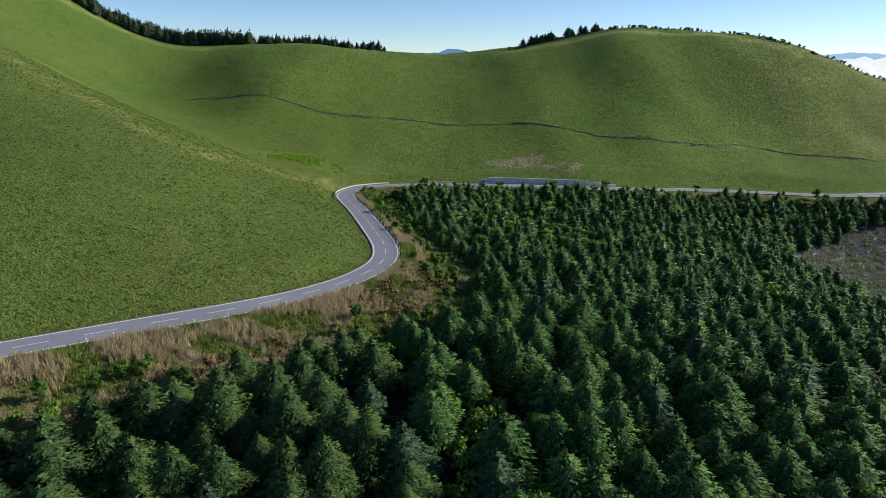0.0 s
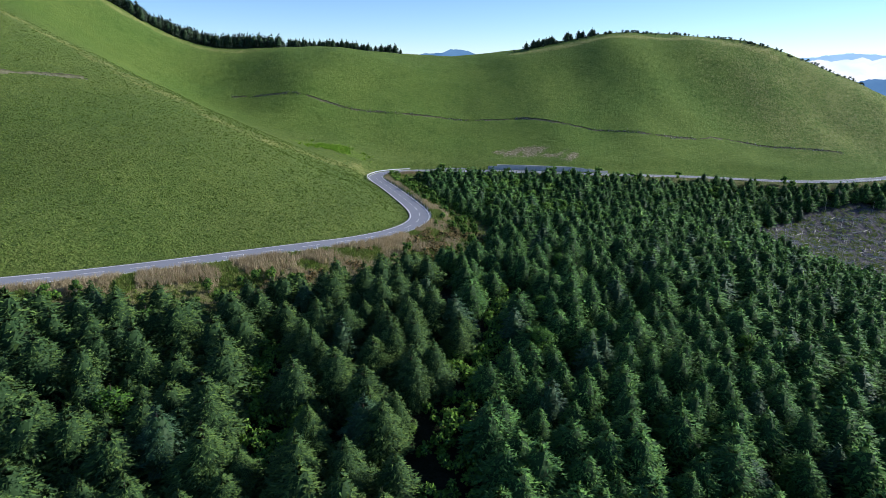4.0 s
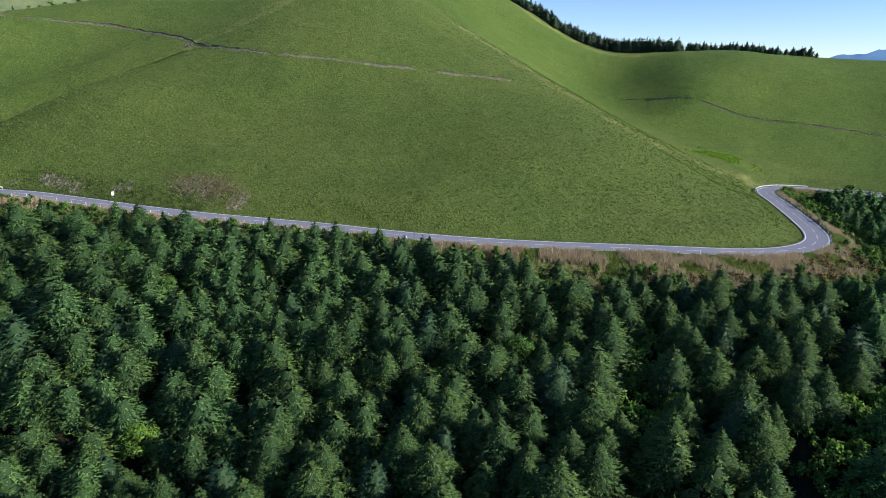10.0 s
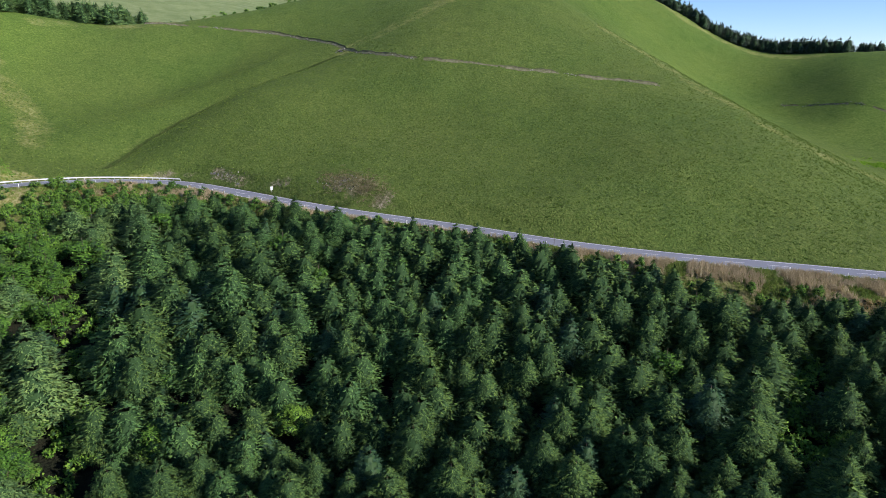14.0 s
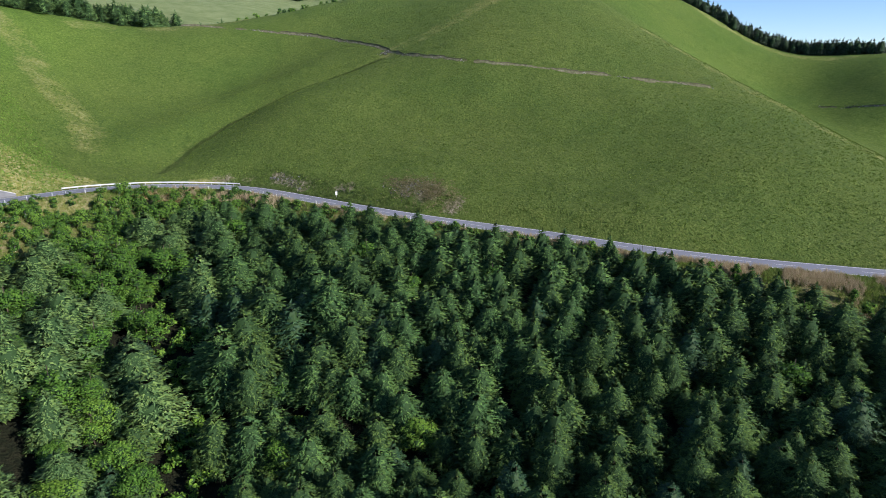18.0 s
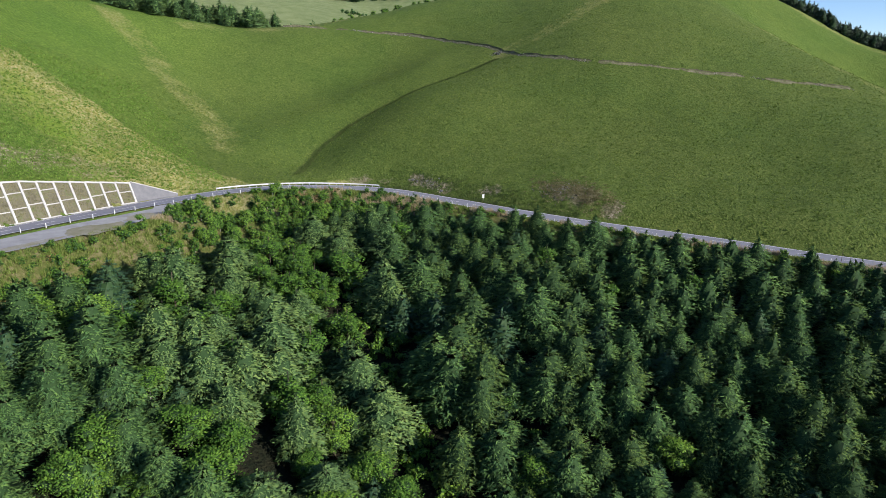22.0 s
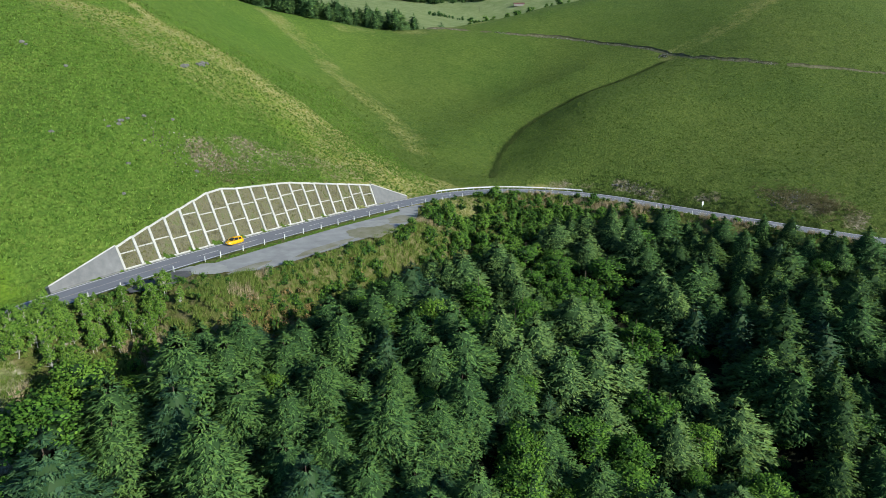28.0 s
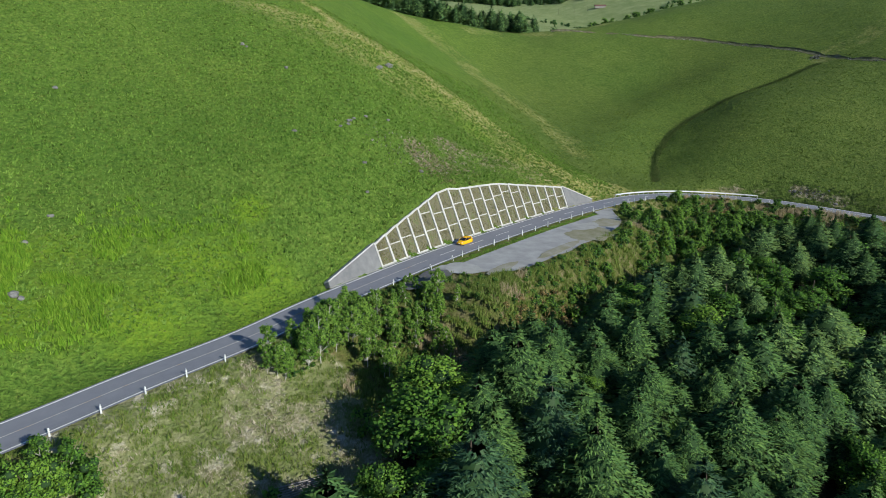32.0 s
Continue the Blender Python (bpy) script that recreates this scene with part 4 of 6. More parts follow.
# banks of the hill tracks: an eroded cut with bare earth
def track_bank(name, pts, label, keep, height, seed, thin=1.0):
    line = spline([(x, y, 0) for x, y in pts], 1.5)
    tg = np.gradient(line[:, :2], axis=0)
    tg /= np.linalg.norm(tg, axis=1)[:, None]
    lf = np.stack([-tg[:, 1], tg[:, 0]], 1)
    e = 2.0
    upw = ground_z(line[:, 0] + lf[:, 0] * e, line[:, 1] + lf[:, 1] * e) > ground_z(line[:, 0] - lf[:, 0] * e, line[:, 1] - lf[:, 1] * e)
    lf[~upw] *= -1
    mask = np.clip(0.55 + 0.75 * wobble(line[:, 0], line[:, 1], 14, seed) + 0.6 * wobble(line[:, 0], line[:, 1], 3.5, seed + 7) + keep, 0.06, 1)
    h = height * mask
    jig = 0.6 * wobble(line[:, 0], line[:, 1], 2.2, seed + 1) + 0.35 * wobble(line[:, 0], line[:, 1], 7, seed + 2)
    prof = [(-2.8, -0.08, 0), (-1.0, 0.06, 0.1), (0.2, 0.03, 0.3), (0.40, 0.05, 0.82), (0.46, 0.05, 1.0), (0.95, 0.06, 0.9), (1.9, -0.08, 0.0)]
    vs = []
    for o, base, hh in prof:
        x, y = line[:, 0] + lf[:, 0] * (o * thin * (0.35 + 0.65 * mask) + jig), line[:, 1] + lf[:, 1] * (o * thin * (0.35 + 0.65 * mask) + jig)
        vs.append(np.stack([x, y, ground_z(x, y) + base + hh * h], -1))
    kk = len(line)
    f = np.array([(r * kk + i, r * kk + i + 1, (r + 1) * kk + i + 1, (r + 1) * kk + i) for r in range(len(prof) - 1) for i in range(kk - 1) if mask[i] > 0.12])
    me = mesh_of(name, np.vstack(vs), f, (PALE_EARTH, BANK, SHADED_SOIL), False)
    mi = np.array([(0, 0, 0, 2, 1, 1)[r] for r in range(len(prof) - 1) for i in range(kk - 1) if mask[i] > 0.12], np.int32)
    me.polygons.foreach_set("material_index", mi)
    tagged(new(name, me), label, "path", kind="structure")


PALE_EARTH = mat("dry pale earth", [(0.075, 0.085, 0.032), (0.135, 0.13, 0.07), (0.23, 0.21, 0.14)], 0.7, 8, 0.95, 0.1, 2)
# brown soil, darkened to paint the shadow line along the bank's edge
SHADED_SOIL = mat("brown soil darkened as bank shadow", [(0.05, 0.047, 0.034), (0.12, 0.11, 0.08)], 1.2, 7, 0.95, 0.1, 3)
BANK = mat("grass lip of the bank", [(0.055, 0.085, 0.015), (0.10, 0.13, 0.03)], 1.0, 8, 0.95, 0.2, 2)
track_bank("trim", TRACK_MAIN, "eroded footpath bank of bare earth across the hill", 0.1, 0.8, 51, 0.6)
track_bank("trim", TRACK_FAR, "eroded footpath bank of bare earth across the far hill", 0.0, 0.42, 53, 0.42)


def rubble(name, pts, count, spread, size, m, label, seed):
    """Stones and clods strewn along a line."""
    q = np.random.RandomState(seed)
    line = spline([(x, y, 0) for x, y in pts], 1.0)
    k = q.randint(0, len(line), count * 2)
    k = k[wobble(line[k, 0], line[k, 1], 11, seed) > -0.15][:count]
    x, y = line[k, 0] + q.normal(0, spread, len(k)), line[k, 1] + q.normal(0, spread, len(k))
    z = ground_z(x, y)
    r = size * q.uniform(0.4, 1.3, len(k))
    base = np.array([(1, 0, -0.3), (-0.4, 0.9, -0.3), (-0.7, -0.7, -0.3), (0.1, 0.1, 0.9), (0.7, -0.6, 0.3)])
    tri = np.array([(0, 1, 3), (1, 2, 3), (2, 4, 3), (4, 0, 3), (2, 0, 4)])
    v = base[None] * r[:, None, None] * q.uniform(0.7, 1.3, (len(k), 5, 3)) + np.stack([x, y, z], -1)[:, None]
    f = tri[None] + 5 * np.arange(len(k))[:, None, None]
    tagged(new(name, mesh_of(name, v.reshape(-1, 3), f.reshape(-1, 3), (m,))), label, "stones", kind="stuff")


CLOD = mat("stones and dry clods", [(0.05, 0.048, 0.035), (0.16, 0.15, 0.12), (0.42, 0.40, 0.36)], 0.4, 4, 0.95, island=0.6)
rubble("track_rubble", TRACK_MAIN, 1500, 0.55, 0.30, CLOD, "stones and bare clods along the eroded hill track", 151)
rubble("track_rubble", TRACK_FAR, 900, 0.7, 0.42, CLOD, "stones and bare clods along the far hill track", 152)
rubble("hill_rubble", [(-273, 125.5), (-268, 127.5), (-263, 127)], 70, 0.9, 0.5, CLOD, "pale stones where the hill tracks meet", 156)
rubble("hill_rubble", [(-252, -112), (-247, -96), (-250, -82), (-256, -66)], 260, 3.2, 0.26, CLOD, "scattered stones on the bare patch above the concrete frame", 153)
rubble("hill_rubble", [(-228, 33), (-222, 35.5), (-213, 38), (-205, 41)], 150, 0.9, 0.30, CLOD, "broken stones at the foot of the hill", 154)
rubble("hill_rubble", [(-182, 53), (-172, 57), (-163, 58)], 320, 2.4, 0.30, CLOD, "stones and clods on a bare patch above the road", 155)

# ---------------------------------------------------------------- yellow car
PAINT = mat("yellow car paint", [(0.80, 0.42, 0.005), (0.84, 0.46, 0.01)], 4, 2, 0.25, spec=0.6)
GLASS = mat("dark car glass", [(0.012, 0.014, 0.016), (0.02, 0.022, 0.025)], 3, 2, 0.05, spec=0.8)
RUBBER = mat("tyre rubber", [(0.015, 0.015, 0.015), (0.03, 0.03, 0.03)], 5, 3, 0.9)
ALLOY = mat("alloy wheel", [(0.45, 0.45, 0.46), (0.6, 0.6, 0.6)], 5, 3, 0.35, metal=0.9)
LAMP = mat("headlight glass", [(0.6, 0.62, 0.65), (0.8, 0.8, 0.82)], 5, 2, 0.1, spec=0.8)
TAIL = mat("red tail light", [(0.35, 0.01, 0.01), (0.5, 0.02, 0.015)], 5, 2, 0.15, spec=0.7)


def loft(name, secs, m):
    """A closed skin through rings of points, ends capped."""
    kk = len(secs[0])
    v = [p for s in secs for p in s]
    bm = bmesh.new()
    bv = [bm.verts.new(p) for p in v]
    for r in range(len(secs) - 1):
        for i in range(kk):
            j = (i + 1) % kk
            bm.faces.new((bv[r * kk + i], bv[r * kk + j], bv[(r + 1) * kk + j], bv[(r + 1) * kk + i]))
    bm.faces.new(bv[:kk][::-1])
    bm.faces.new(bv[-kk:])
    bmesh.ops.recalc_face_normals(bm, faces=bm.faces)
    me = bpy.data.meshes.new(name)
    bm.to_mesh(me)
    bm.free()
    me.materials.append(m)
    for p in me.polygons:
        p.use_smooth = True
    return me


def car(s, off):
    p = road_at(s, off, 0.01)
    root = tagged(empty("car", tuple(p), heading(s) + 180), "small bright yellow hatchback car on the road", "car")

    def ring(x, w, z0, z1, shoulder):
        return [(x, -w, z0 + 0.1), (x, -w * 0.93, z0), (x, w * 0.93, z0), (x, w, z0 + 0.1), (x, w, z0 + (z1 - z0) * 0.55), (x, w * shoulder, z1 - 0.06), (x, w * shoulder * 0.9, z1),
                (x, -w * shoulder * 0.9, z1), (x, -w * shoulder, z1 - 0.06), (x, -w, z0 + (z1 - z0) * 0.55)]

    part("body", loft("body", [ring(-1.93, 0.70, 0.36, 0.82, 0.92), ring(-1.85, 0.82, 0.24, 0.98, 0.94), ring(-1.3, 0.86, 0.20, 1.0, 0.95), ring(0.2, 0.87, 0.18, 0.97, 0.95), ring(0.9, 0.87, 0.18, 0.95, 0.94),
                              ring(1.55, 0.83, 0.22, 0.82, 0.9), ring(1.85, 0.74, 0.28, 0.68, 0.85), ring(1.95, 0.60, 0.36, 0.56, 0.85)], PAINT), root, m=Matrix())

    def cab(x, w, z0, z1):
        return [(x, -w, z0), (x, w, z0), (x, w * 0.9, z1), (x, w * 0.78, z1 + 0.05), (x, -w * 0.78, z1 + 0.05), (x, -w * 0.9, z1)]

    part("cabin_glass", loft("cabin_glass", [cab(-1.78, 0.74, 0.9, 1.0), cab(-1.45, 0.78, 0.9, 1.36), cab(-0.3, 0.80, 0.9, 1.43), cab(0.25, 0.79, 0.9, 1.36), cab(0.95, 0.76, 0.88, 0.93)], GLASS), root, "dark windows", m=Matrix())
    part("roof", loft("roof", [cab(-1.62, 0.66, 1.36, 1.37), cab(-1.3, 0.72, 1.37, 1.42), cab(-0.3, 0.73, 1.40, 1.46), cab(0.2, 0.70, 1.36, 1.40)], PAINT), root, m=Matrix())
    for side in (-1, 1):
        part("pillar", box_mesh("pillar", (0.09, 0.05, 0.5), PAINT), root, m=pose(-0.55, side * 0.77, 1.16, side * 7, 0, 0))
        part("rear_pillar", box_mesh("rear_pillar", (0.22, 0.06, 0.5), PAINT, (0, 0, 0), 0.02), root, m=pose(-1.45, side * 0.74, 1.14, side * 8, 22, 0))
        part("front_pillar", box_mesh("front_pillar", (0.07, 0.06, 0.82), PAINT, (0, 0, 0), 0.02), root, m=pose(0.6, side * 0.735, 1.15, side * 6, -57, 0))
        part("mirror", box_mesh("mirror", (0.13, 0.2, 0.13), PAINT, (0, 0, 0), 0.04), root, m=pose(0.55, side * 0.95, 0.98))
        part("headlight", box_mesh("headlight", (0.34, 0.24, 0.14), LAMP, (0, 0, 0), 0.05), root, "clear headlight", m=pose(1.68, side * 0.6, 0.68, 0, 12, side * -14))
        part("tail_light", box_mesh("tail_light", (0.1, 0.2, 0.24), TAIL, (0, 0, 0), 0.03), root, "red tail light", m=pose(-1.86, side * 0.66, 0.82))
    part("grille", box_mesh("grille", (0.08, 0.8, 0.16), RUBBER, (0, 0, 0), 0.02), root, m=pose(1.9, 0, 0.42))
    part("number_plate", box_mesh("number_plate", (0.02, 0.33, 0.16), STEEL), root, m=pose(1.96, 0, 0.5))
    part("windscreen_wiper", box_mesh("windscreen_wiper", (0.03, 0.6, 0.02), RUBBER), root, m=pose(0.9, -0.1, 0.99))
    for x in (-1.22, 1.22):
        for side in (-1, 1):
            tyre = part("tyre", rod_mesh("tyre", 0.30, 0.30, 0.2, RUBBER, 20), root, m=pose(x, side * 0.79 - 0.1 * side + 0.1, 0.30, 90, 0, 0))
            part("rim", rod_mesh("rim", 0.2, 0.19, 0.02, ALLOY, 12), tyre, m=pose(0, 0, 0.2 if side < 0 else -0.02))


car(152.0, 1.3)


# ---------------------------------------------------------------- plants: shapes
def blades(n_b, spread, h, w, rs, lean=0.3):
    v, f = [], []
    for _ in range(n_b):
        a, r = rs.uniform(0, 6.283), spread * math.sqrt(rs.uniform(0, 1))
        x, y, b = r * math.cos(a), r * math.sin(a), rs.uniform(0, 6.283)
        hh, ww = h * rs.uniform(0.6, 1.15), w * rs.uniform(0.7, 1.2)
        lx, ly = rs.normal(0, lean, 2) * hh
        k = len(v)
        v += [(x - ww * math.cos(b), y - ww * math.sin(b), -0.1), (x + ww * math.cos(b), y + ww * math.sin(b), -0.1), (x + lx, y + ly, hh)]
        f.append((k, k + 1, k + 2))
    return np.array(v), np.array(f)


def scatter(shapes, x, y, z, yaw, sc, pick):
    """Many copies of a few shapes as one list of corners and faces, with their outward ways if they have them."""
    V, Fs, P, base = [], [], [], 0
    for k, (v, f, *way) in enumerate(shapes):
        i = np.where(pick == k)[0]
        if not len(i):
            continue
        c, sn = np.cos(yaw[i])[:, None], np.sin(yaw[i])[:, None]
        s3 = sc[i] if sc.ndim == 2 else np.stack([sc[i]] * 2, -1)
        X = (v[:, 0] * c - v[:, 1] * sn) * s3[:, :1] + x[i][:, None]
        Y = (v[:, 0] * sn + v[:, 1] * c) * s3[:, :1] + y[i][:, None]
        Z = v[:, 2] * s3[:, 1:2] + z[i][:, None]
        V.append(np.stack([X, Y, Z], -1).reshape(-1, 3))
        for w in way:
            P.append(np.stack([w[:, 0] * c - w[:, 1] * sn, w[:, 0] * sn + w[:, 1] * c, np.broadcast_to(w[:, 2], (len(i), len(w)))], -1).reshape(-1, 3))
        Fs.append((f[None] + (np.arange(len(i)) * len(v))[:, None, None] + base).reshape(-1, f.shape[1]))
        base += len(i) * len(v)
    return (np.vstack(V), np.vstack(Fs), np.vstack(P)) if P else (np.vstack(V), np.vstack(Fs))


def sprays(pos, along, size, wide, rs):
    """Leafy sprays as pointed four-cornered blades at pos, each pointing along."""
    k = len(pos)
    along = along / np.linalg.norm(along, axis=1)[:, None]
    side = np.cross(along, rs.normal(0, 1, (k, 3)) * (0.8, 0.8, 0.4) + (0, 0, 0.9))
    side /= np.linalg.norm(side, axis=1)[:, None] + 1e-9
    L_ = size[:, None] * along
    W_ = (size * wide)[:, None] * side
    v = np.stack([pos - 0.5 * L_, pos + W_ + 0.05 * L_, pos + 0.55 * L_, pos - W_ + 0.05 * L_], 1).reshape(-1, 3)
    return v, np.arange(4 * k).reshape(-1, 4)


def larch_crown(seed, count, H=9.2, R=3.4, size=0.4, slim=0.24, rings=9, sides=8, inner=0.5, tiered=0.3):
    """A conifer crown: whorls of drooping boughs round the stem, each a frond of needle sprays, with a core coloured
    dark as shade within.
    """
    rs = np.random.RandomState(seed)
    whorls = rs.randint(13, 17) if tiered < 0.8 else 9
    per = 8
    lean = rs.uniform(-0.4, 0.4, 2)
    blunt = rs.uniform(0.75, 1.0)
    lop = rs.uniform(0, 6.283)

    def profile(u):
        d = np.clip((1 - u) / 0.62, 0.0, 1.0)
        return d ** blunt * (0.78 + 0.22 * np.minimum(1, u / 0.25)) + 0.03

    # boughs: height up the stem, bearing, length
    k = np.arange(whorls * per)
    bu = 1 - (k // per + 0.55 + rs.uniform(-0.42, 0.42, k.size) * (1.15 - tiered)) / whorls * 0.94
    bt = (k % per + rs.uniform(-0.35, 0.35, k.size)) * 6.283 / per + (k // per) * 2.4
    bl_ = R * profile(bu) * rs.uniform(0.82, 1.12, k.size) * (1 + 0.13 * np.cos(bt - lop))
    rise, sag = 0.13 + 0.32 * bu, rs.uniform(0.22, 0.42, k.size)
    share = bl_ ** 1.5 + 0.22
    i = rs.choice(k.size, count, p=share / share.sum())
    t = rs.uniform(0.02, 1, count) ** 0.34
    deep = rs.uniform(0, 1, count) < 0.22
    t = np.where(deep, 0.25 + 0.4 * t, t)
    side_ = rs.uniform(-1, 1, count)
    L_ = bl_[i]
    out = np.stack([np.cos(bt[i]), np.sin(bt[i]), np.zeros(count)], -1)
    across = np.stack([-np.sin(bt[i]), np.cos(bt[i]), np.zeros(count)], -1)
    r = L_ * t
    pos = out * r[:, None] + across * (side_ * (0.12 + 0.25 * L_) * np.sin(math.pi * (0.12 + 0.76 * t)))[:, None]
    pos[:, 2] = H * bu[i] + rise[i] * r - sag[i] * r * t - np.abs(rs.normal(0, 0.12 + 0.09 * L_, count)) * (1.4 - tiered)
    pos[:, :2] += lean * bu[i][:, None]
    # the leading shoot
    lead = max(4, count // 90)
    pos[:lead] = np.stack([rs.normal(0, 0.06, lead) + lean[0], rs.normal(0, 0.06, lead) + lean[1], H * rs.uniform(0.90, 1.02, lead)], -1)
    pos[:, 2] = np.maximum(pos[:, 2], 0.3)
    along = out * 0.85 + across * (side_ * 0.8)[:, None] + (0, 0, -0.03) + rs.normal(0, 0.34, (count, 3))
    along[:lead] = along[:lead] * 0.5 + (0, 0, 0.9)
    along /= np.linalg.norm(along, axis=1)[:, None]
    sz = size * rs.uniform(0.6, 1.4, count) * (0.72 + 0.38 * (1 - bu[i])) * np.where(deep, 1.5, 1.0)
    edge = np.cross(along, rs.normal(0, 0.5, (count, 3)) + (0, 0, 1.0))
    edge *= (sz * slim / (np.linalg.norm(edge, axis=1) + 1e-9))[:, None]
    v = np.stack([pos - along * (sz * 0.5)[:, None] + edge, pos - along * (sz * 0.5)[:, None] - edge, pos + along * (sz * 0.8)[:, None]], 1).reshape(-1, 3)
    way = out + across * (side_ * 0.5)[:, None] + np.stack([0 * t, 0 * t, 0.18 * t + 0.5 * bu[i] ** 2 - 0.05], -1) + rs.normal(0, 0.34, (count, 3))
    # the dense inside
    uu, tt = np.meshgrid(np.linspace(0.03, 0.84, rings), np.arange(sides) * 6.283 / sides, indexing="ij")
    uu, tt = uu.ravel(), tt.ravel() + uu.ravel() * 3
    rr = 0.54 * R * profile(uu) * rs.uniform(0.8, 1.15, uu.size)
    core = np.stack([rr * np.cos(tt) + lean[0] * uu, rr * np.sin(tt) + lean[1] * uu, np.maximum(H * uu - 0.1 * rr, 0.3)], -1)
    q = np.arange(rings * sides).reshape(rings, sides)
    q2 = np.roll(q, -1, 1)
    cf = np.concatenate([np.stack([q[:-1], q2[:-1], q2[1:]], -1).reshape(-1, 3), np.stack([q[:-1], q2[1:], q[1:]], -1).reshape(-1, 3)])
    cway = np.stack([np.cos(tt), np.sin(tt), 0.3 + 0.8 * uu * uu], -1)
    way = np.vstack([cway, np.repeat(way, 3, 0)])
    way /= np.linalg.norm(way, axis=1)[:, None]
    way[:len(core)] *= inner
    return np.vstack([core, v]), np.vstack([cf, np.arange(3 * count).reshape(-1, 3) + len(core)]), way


BLOB = np.array([(x, y, z) for x in (-1, 0, 1) for y in (-1, 0, 1) for z in (-1, 0, 1) if (x, y, z) != (0, 0, 0)], float)
BLOB_F = []
for ax in range(3):
    o1, o2 = (ax + 1) % 3, (ax + 2) % 3
    for sg in (-1, 1):
        for i0 in (-1, 0):
            for j0 in (-1, 0):
                quad = []
                for di, dj in ((0, 0), (1, 0), (1, 1), (0, 1)):
                    c = [0, 0, 0]
                    c[ax], c[o1], c[o2] = sg, i0 + di, j0 + dj
                    quad.append(int(np.where((BLOB == c).all(1))[0][0]))
                BLOB_F.append(quad if sg > 0 else quad[::-1])
BLOB_F = np.array(BLOB_F)
BLOB = BLOB / np.linalg.norm(BLOB, axis=1)[:, None]


def leaf_crown(seed, count, H=6.0, R=2.4, size=0.42, low=0.22, lobes=8, loose=0.0):
    """A broadleaved crown: uneven lobes of small leaf clumps with gaps between."""
    rs = np.random.RandomState(seed)
    a = rs.uniform(0, 6.283, lobes)
    r = R * rs.uniform(0.15, 0.68, lobes)
    cz = H * rs.uniform(low + 0.18, 0.82, lobes)
    cz[0], r[0] = H * 0.80, 0.1
    if lobes > 12:
        r *= 1.25 - 0.75 * cz / H
    C = np.stack([r * np.cos(a), r * np.sin(a), cz], -1)
    lr = R * rs.uniform(0.36, 0.58, lobes) * (0.72 if lobes > 12 else 1.0) * (1 - loose * rs.uniform(0.2, 0.75, lobes))
    C[:, :2] *= 1 + loose * rs.uniform(-0.3, 0.75, (lobes, 1))
    C[:, 2] += loose * H * rs.uniform(-0.12, 0.16, lobes)
    if lobes > 12:
        r *= 1.22
    k = rs.randint(0, lobes, count)
    d = rs.normal(0, 1, (count, 3))
    d /= np.linalg.norm(d, axis=1)[:, None]
    d[:, 2] = np.where(d[:, 2] < -0.5, -d[:, 2] * 0.5, d[:, 2])
    pos = C[k] + d * (lr[k] * rs.uniform(0.55, 1.08, count))[:, None] * (1, 1, 0.85)
    pos[:, 2] = np.maximum(pos[:, 2], 0.2)
    along = d * 0.6 + rs.normal(0, 0.7, (count, 3))
    v, f = sprays(pos, along, size * rs.uniform(0.6, 1.3, count), 0.42, rs)
    way = d + 0.5 * (pos - (0, 0, H * 0.45)) / R + rs.normal(0, 0.3, (count, 3))
    way /= np.linalg.norm(way, axis=1)[:, None]
    way = np.repeat(way, 4, 0)
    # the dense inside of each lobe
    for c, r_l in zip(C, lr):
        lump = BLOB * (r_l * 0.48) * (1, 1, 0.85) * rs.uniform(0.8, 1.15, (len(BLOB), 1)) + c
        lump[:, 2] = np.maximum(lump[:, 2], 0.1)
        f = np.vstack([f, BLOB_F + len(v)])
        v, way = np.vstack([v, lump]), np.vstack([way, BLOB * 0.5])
    return v, f, way, C


def trunk_mesh(name, H, r, m, limbs=(), seed=0):
    """A tapered, slightly bent trunk, with limbs to given places."""
    rs = np.random.RandomState(seed)
    V, Fq = [], []

    def tube(a, b, r0, r1, seg=4, sides=6):
        a, b = np.array(a, float), np.array(b, float)
        bend = rs.normal(0, 0.03, 3) * np.linalg.norm(b - a)
        k0 = len(V)
        ax = b - a
        u = np.cross(ax, (0.3, 0.9, 0.1))
        u /= np.linalg.norm(u) + 1e-9
        w = np.cross(ax, u)
        w /= np.linalg.norm(w) + 1e-9
        for q in range(seg + 1):
            t = q / seg
            c = a + ax * t + bend * math.sin(math.pi * t)
            rr = r0 + (r1 - r0) * t
            for j in range(sides):
                g = 6.283 * j / sides
                V.append(c + (u * math.cos(g) + w * math.sin(g)) * rr)
        for q in range(seg):
            for j in range(sides):
                jj = (j + 1) % sides
                Fq.append((k0 + q * sides + j, k0 + q * sides + jj, k0 + (q + 1) * sides + jj, k0 + (q + 1) * sides + j))

    tube((0, 0, -0.6), (0, 0, H), r, r * 0.18, 6)
    for c in limbs:
        h0 = max(0.25 * H, c[2] - 0.7 * math.hypot(c[0], c[1]) - 0.4)
        tube((0, 0, min(h0, H * 0.9)), c, r * 0.42, r * 0.12, 3, 5)
    return mesh_of(name, V, Fq, (m,), True)


# ---------------------------------------------------------------- where the plants stand
GAPS = [([(-193, -9), (-179, -21), (-156, -32), (-134, -40), (-113, -52)], 4.3), ([(10, 84), (2, 64), (-3, 50), (-5, 38), (-5, 12)], 3.5),
        ([(-41, 62), (-37, 45), (-31, 26), (-28, 12)], 3.0), ([(-218, -5), (-214, 8), (-206, 12)], 5.0)]


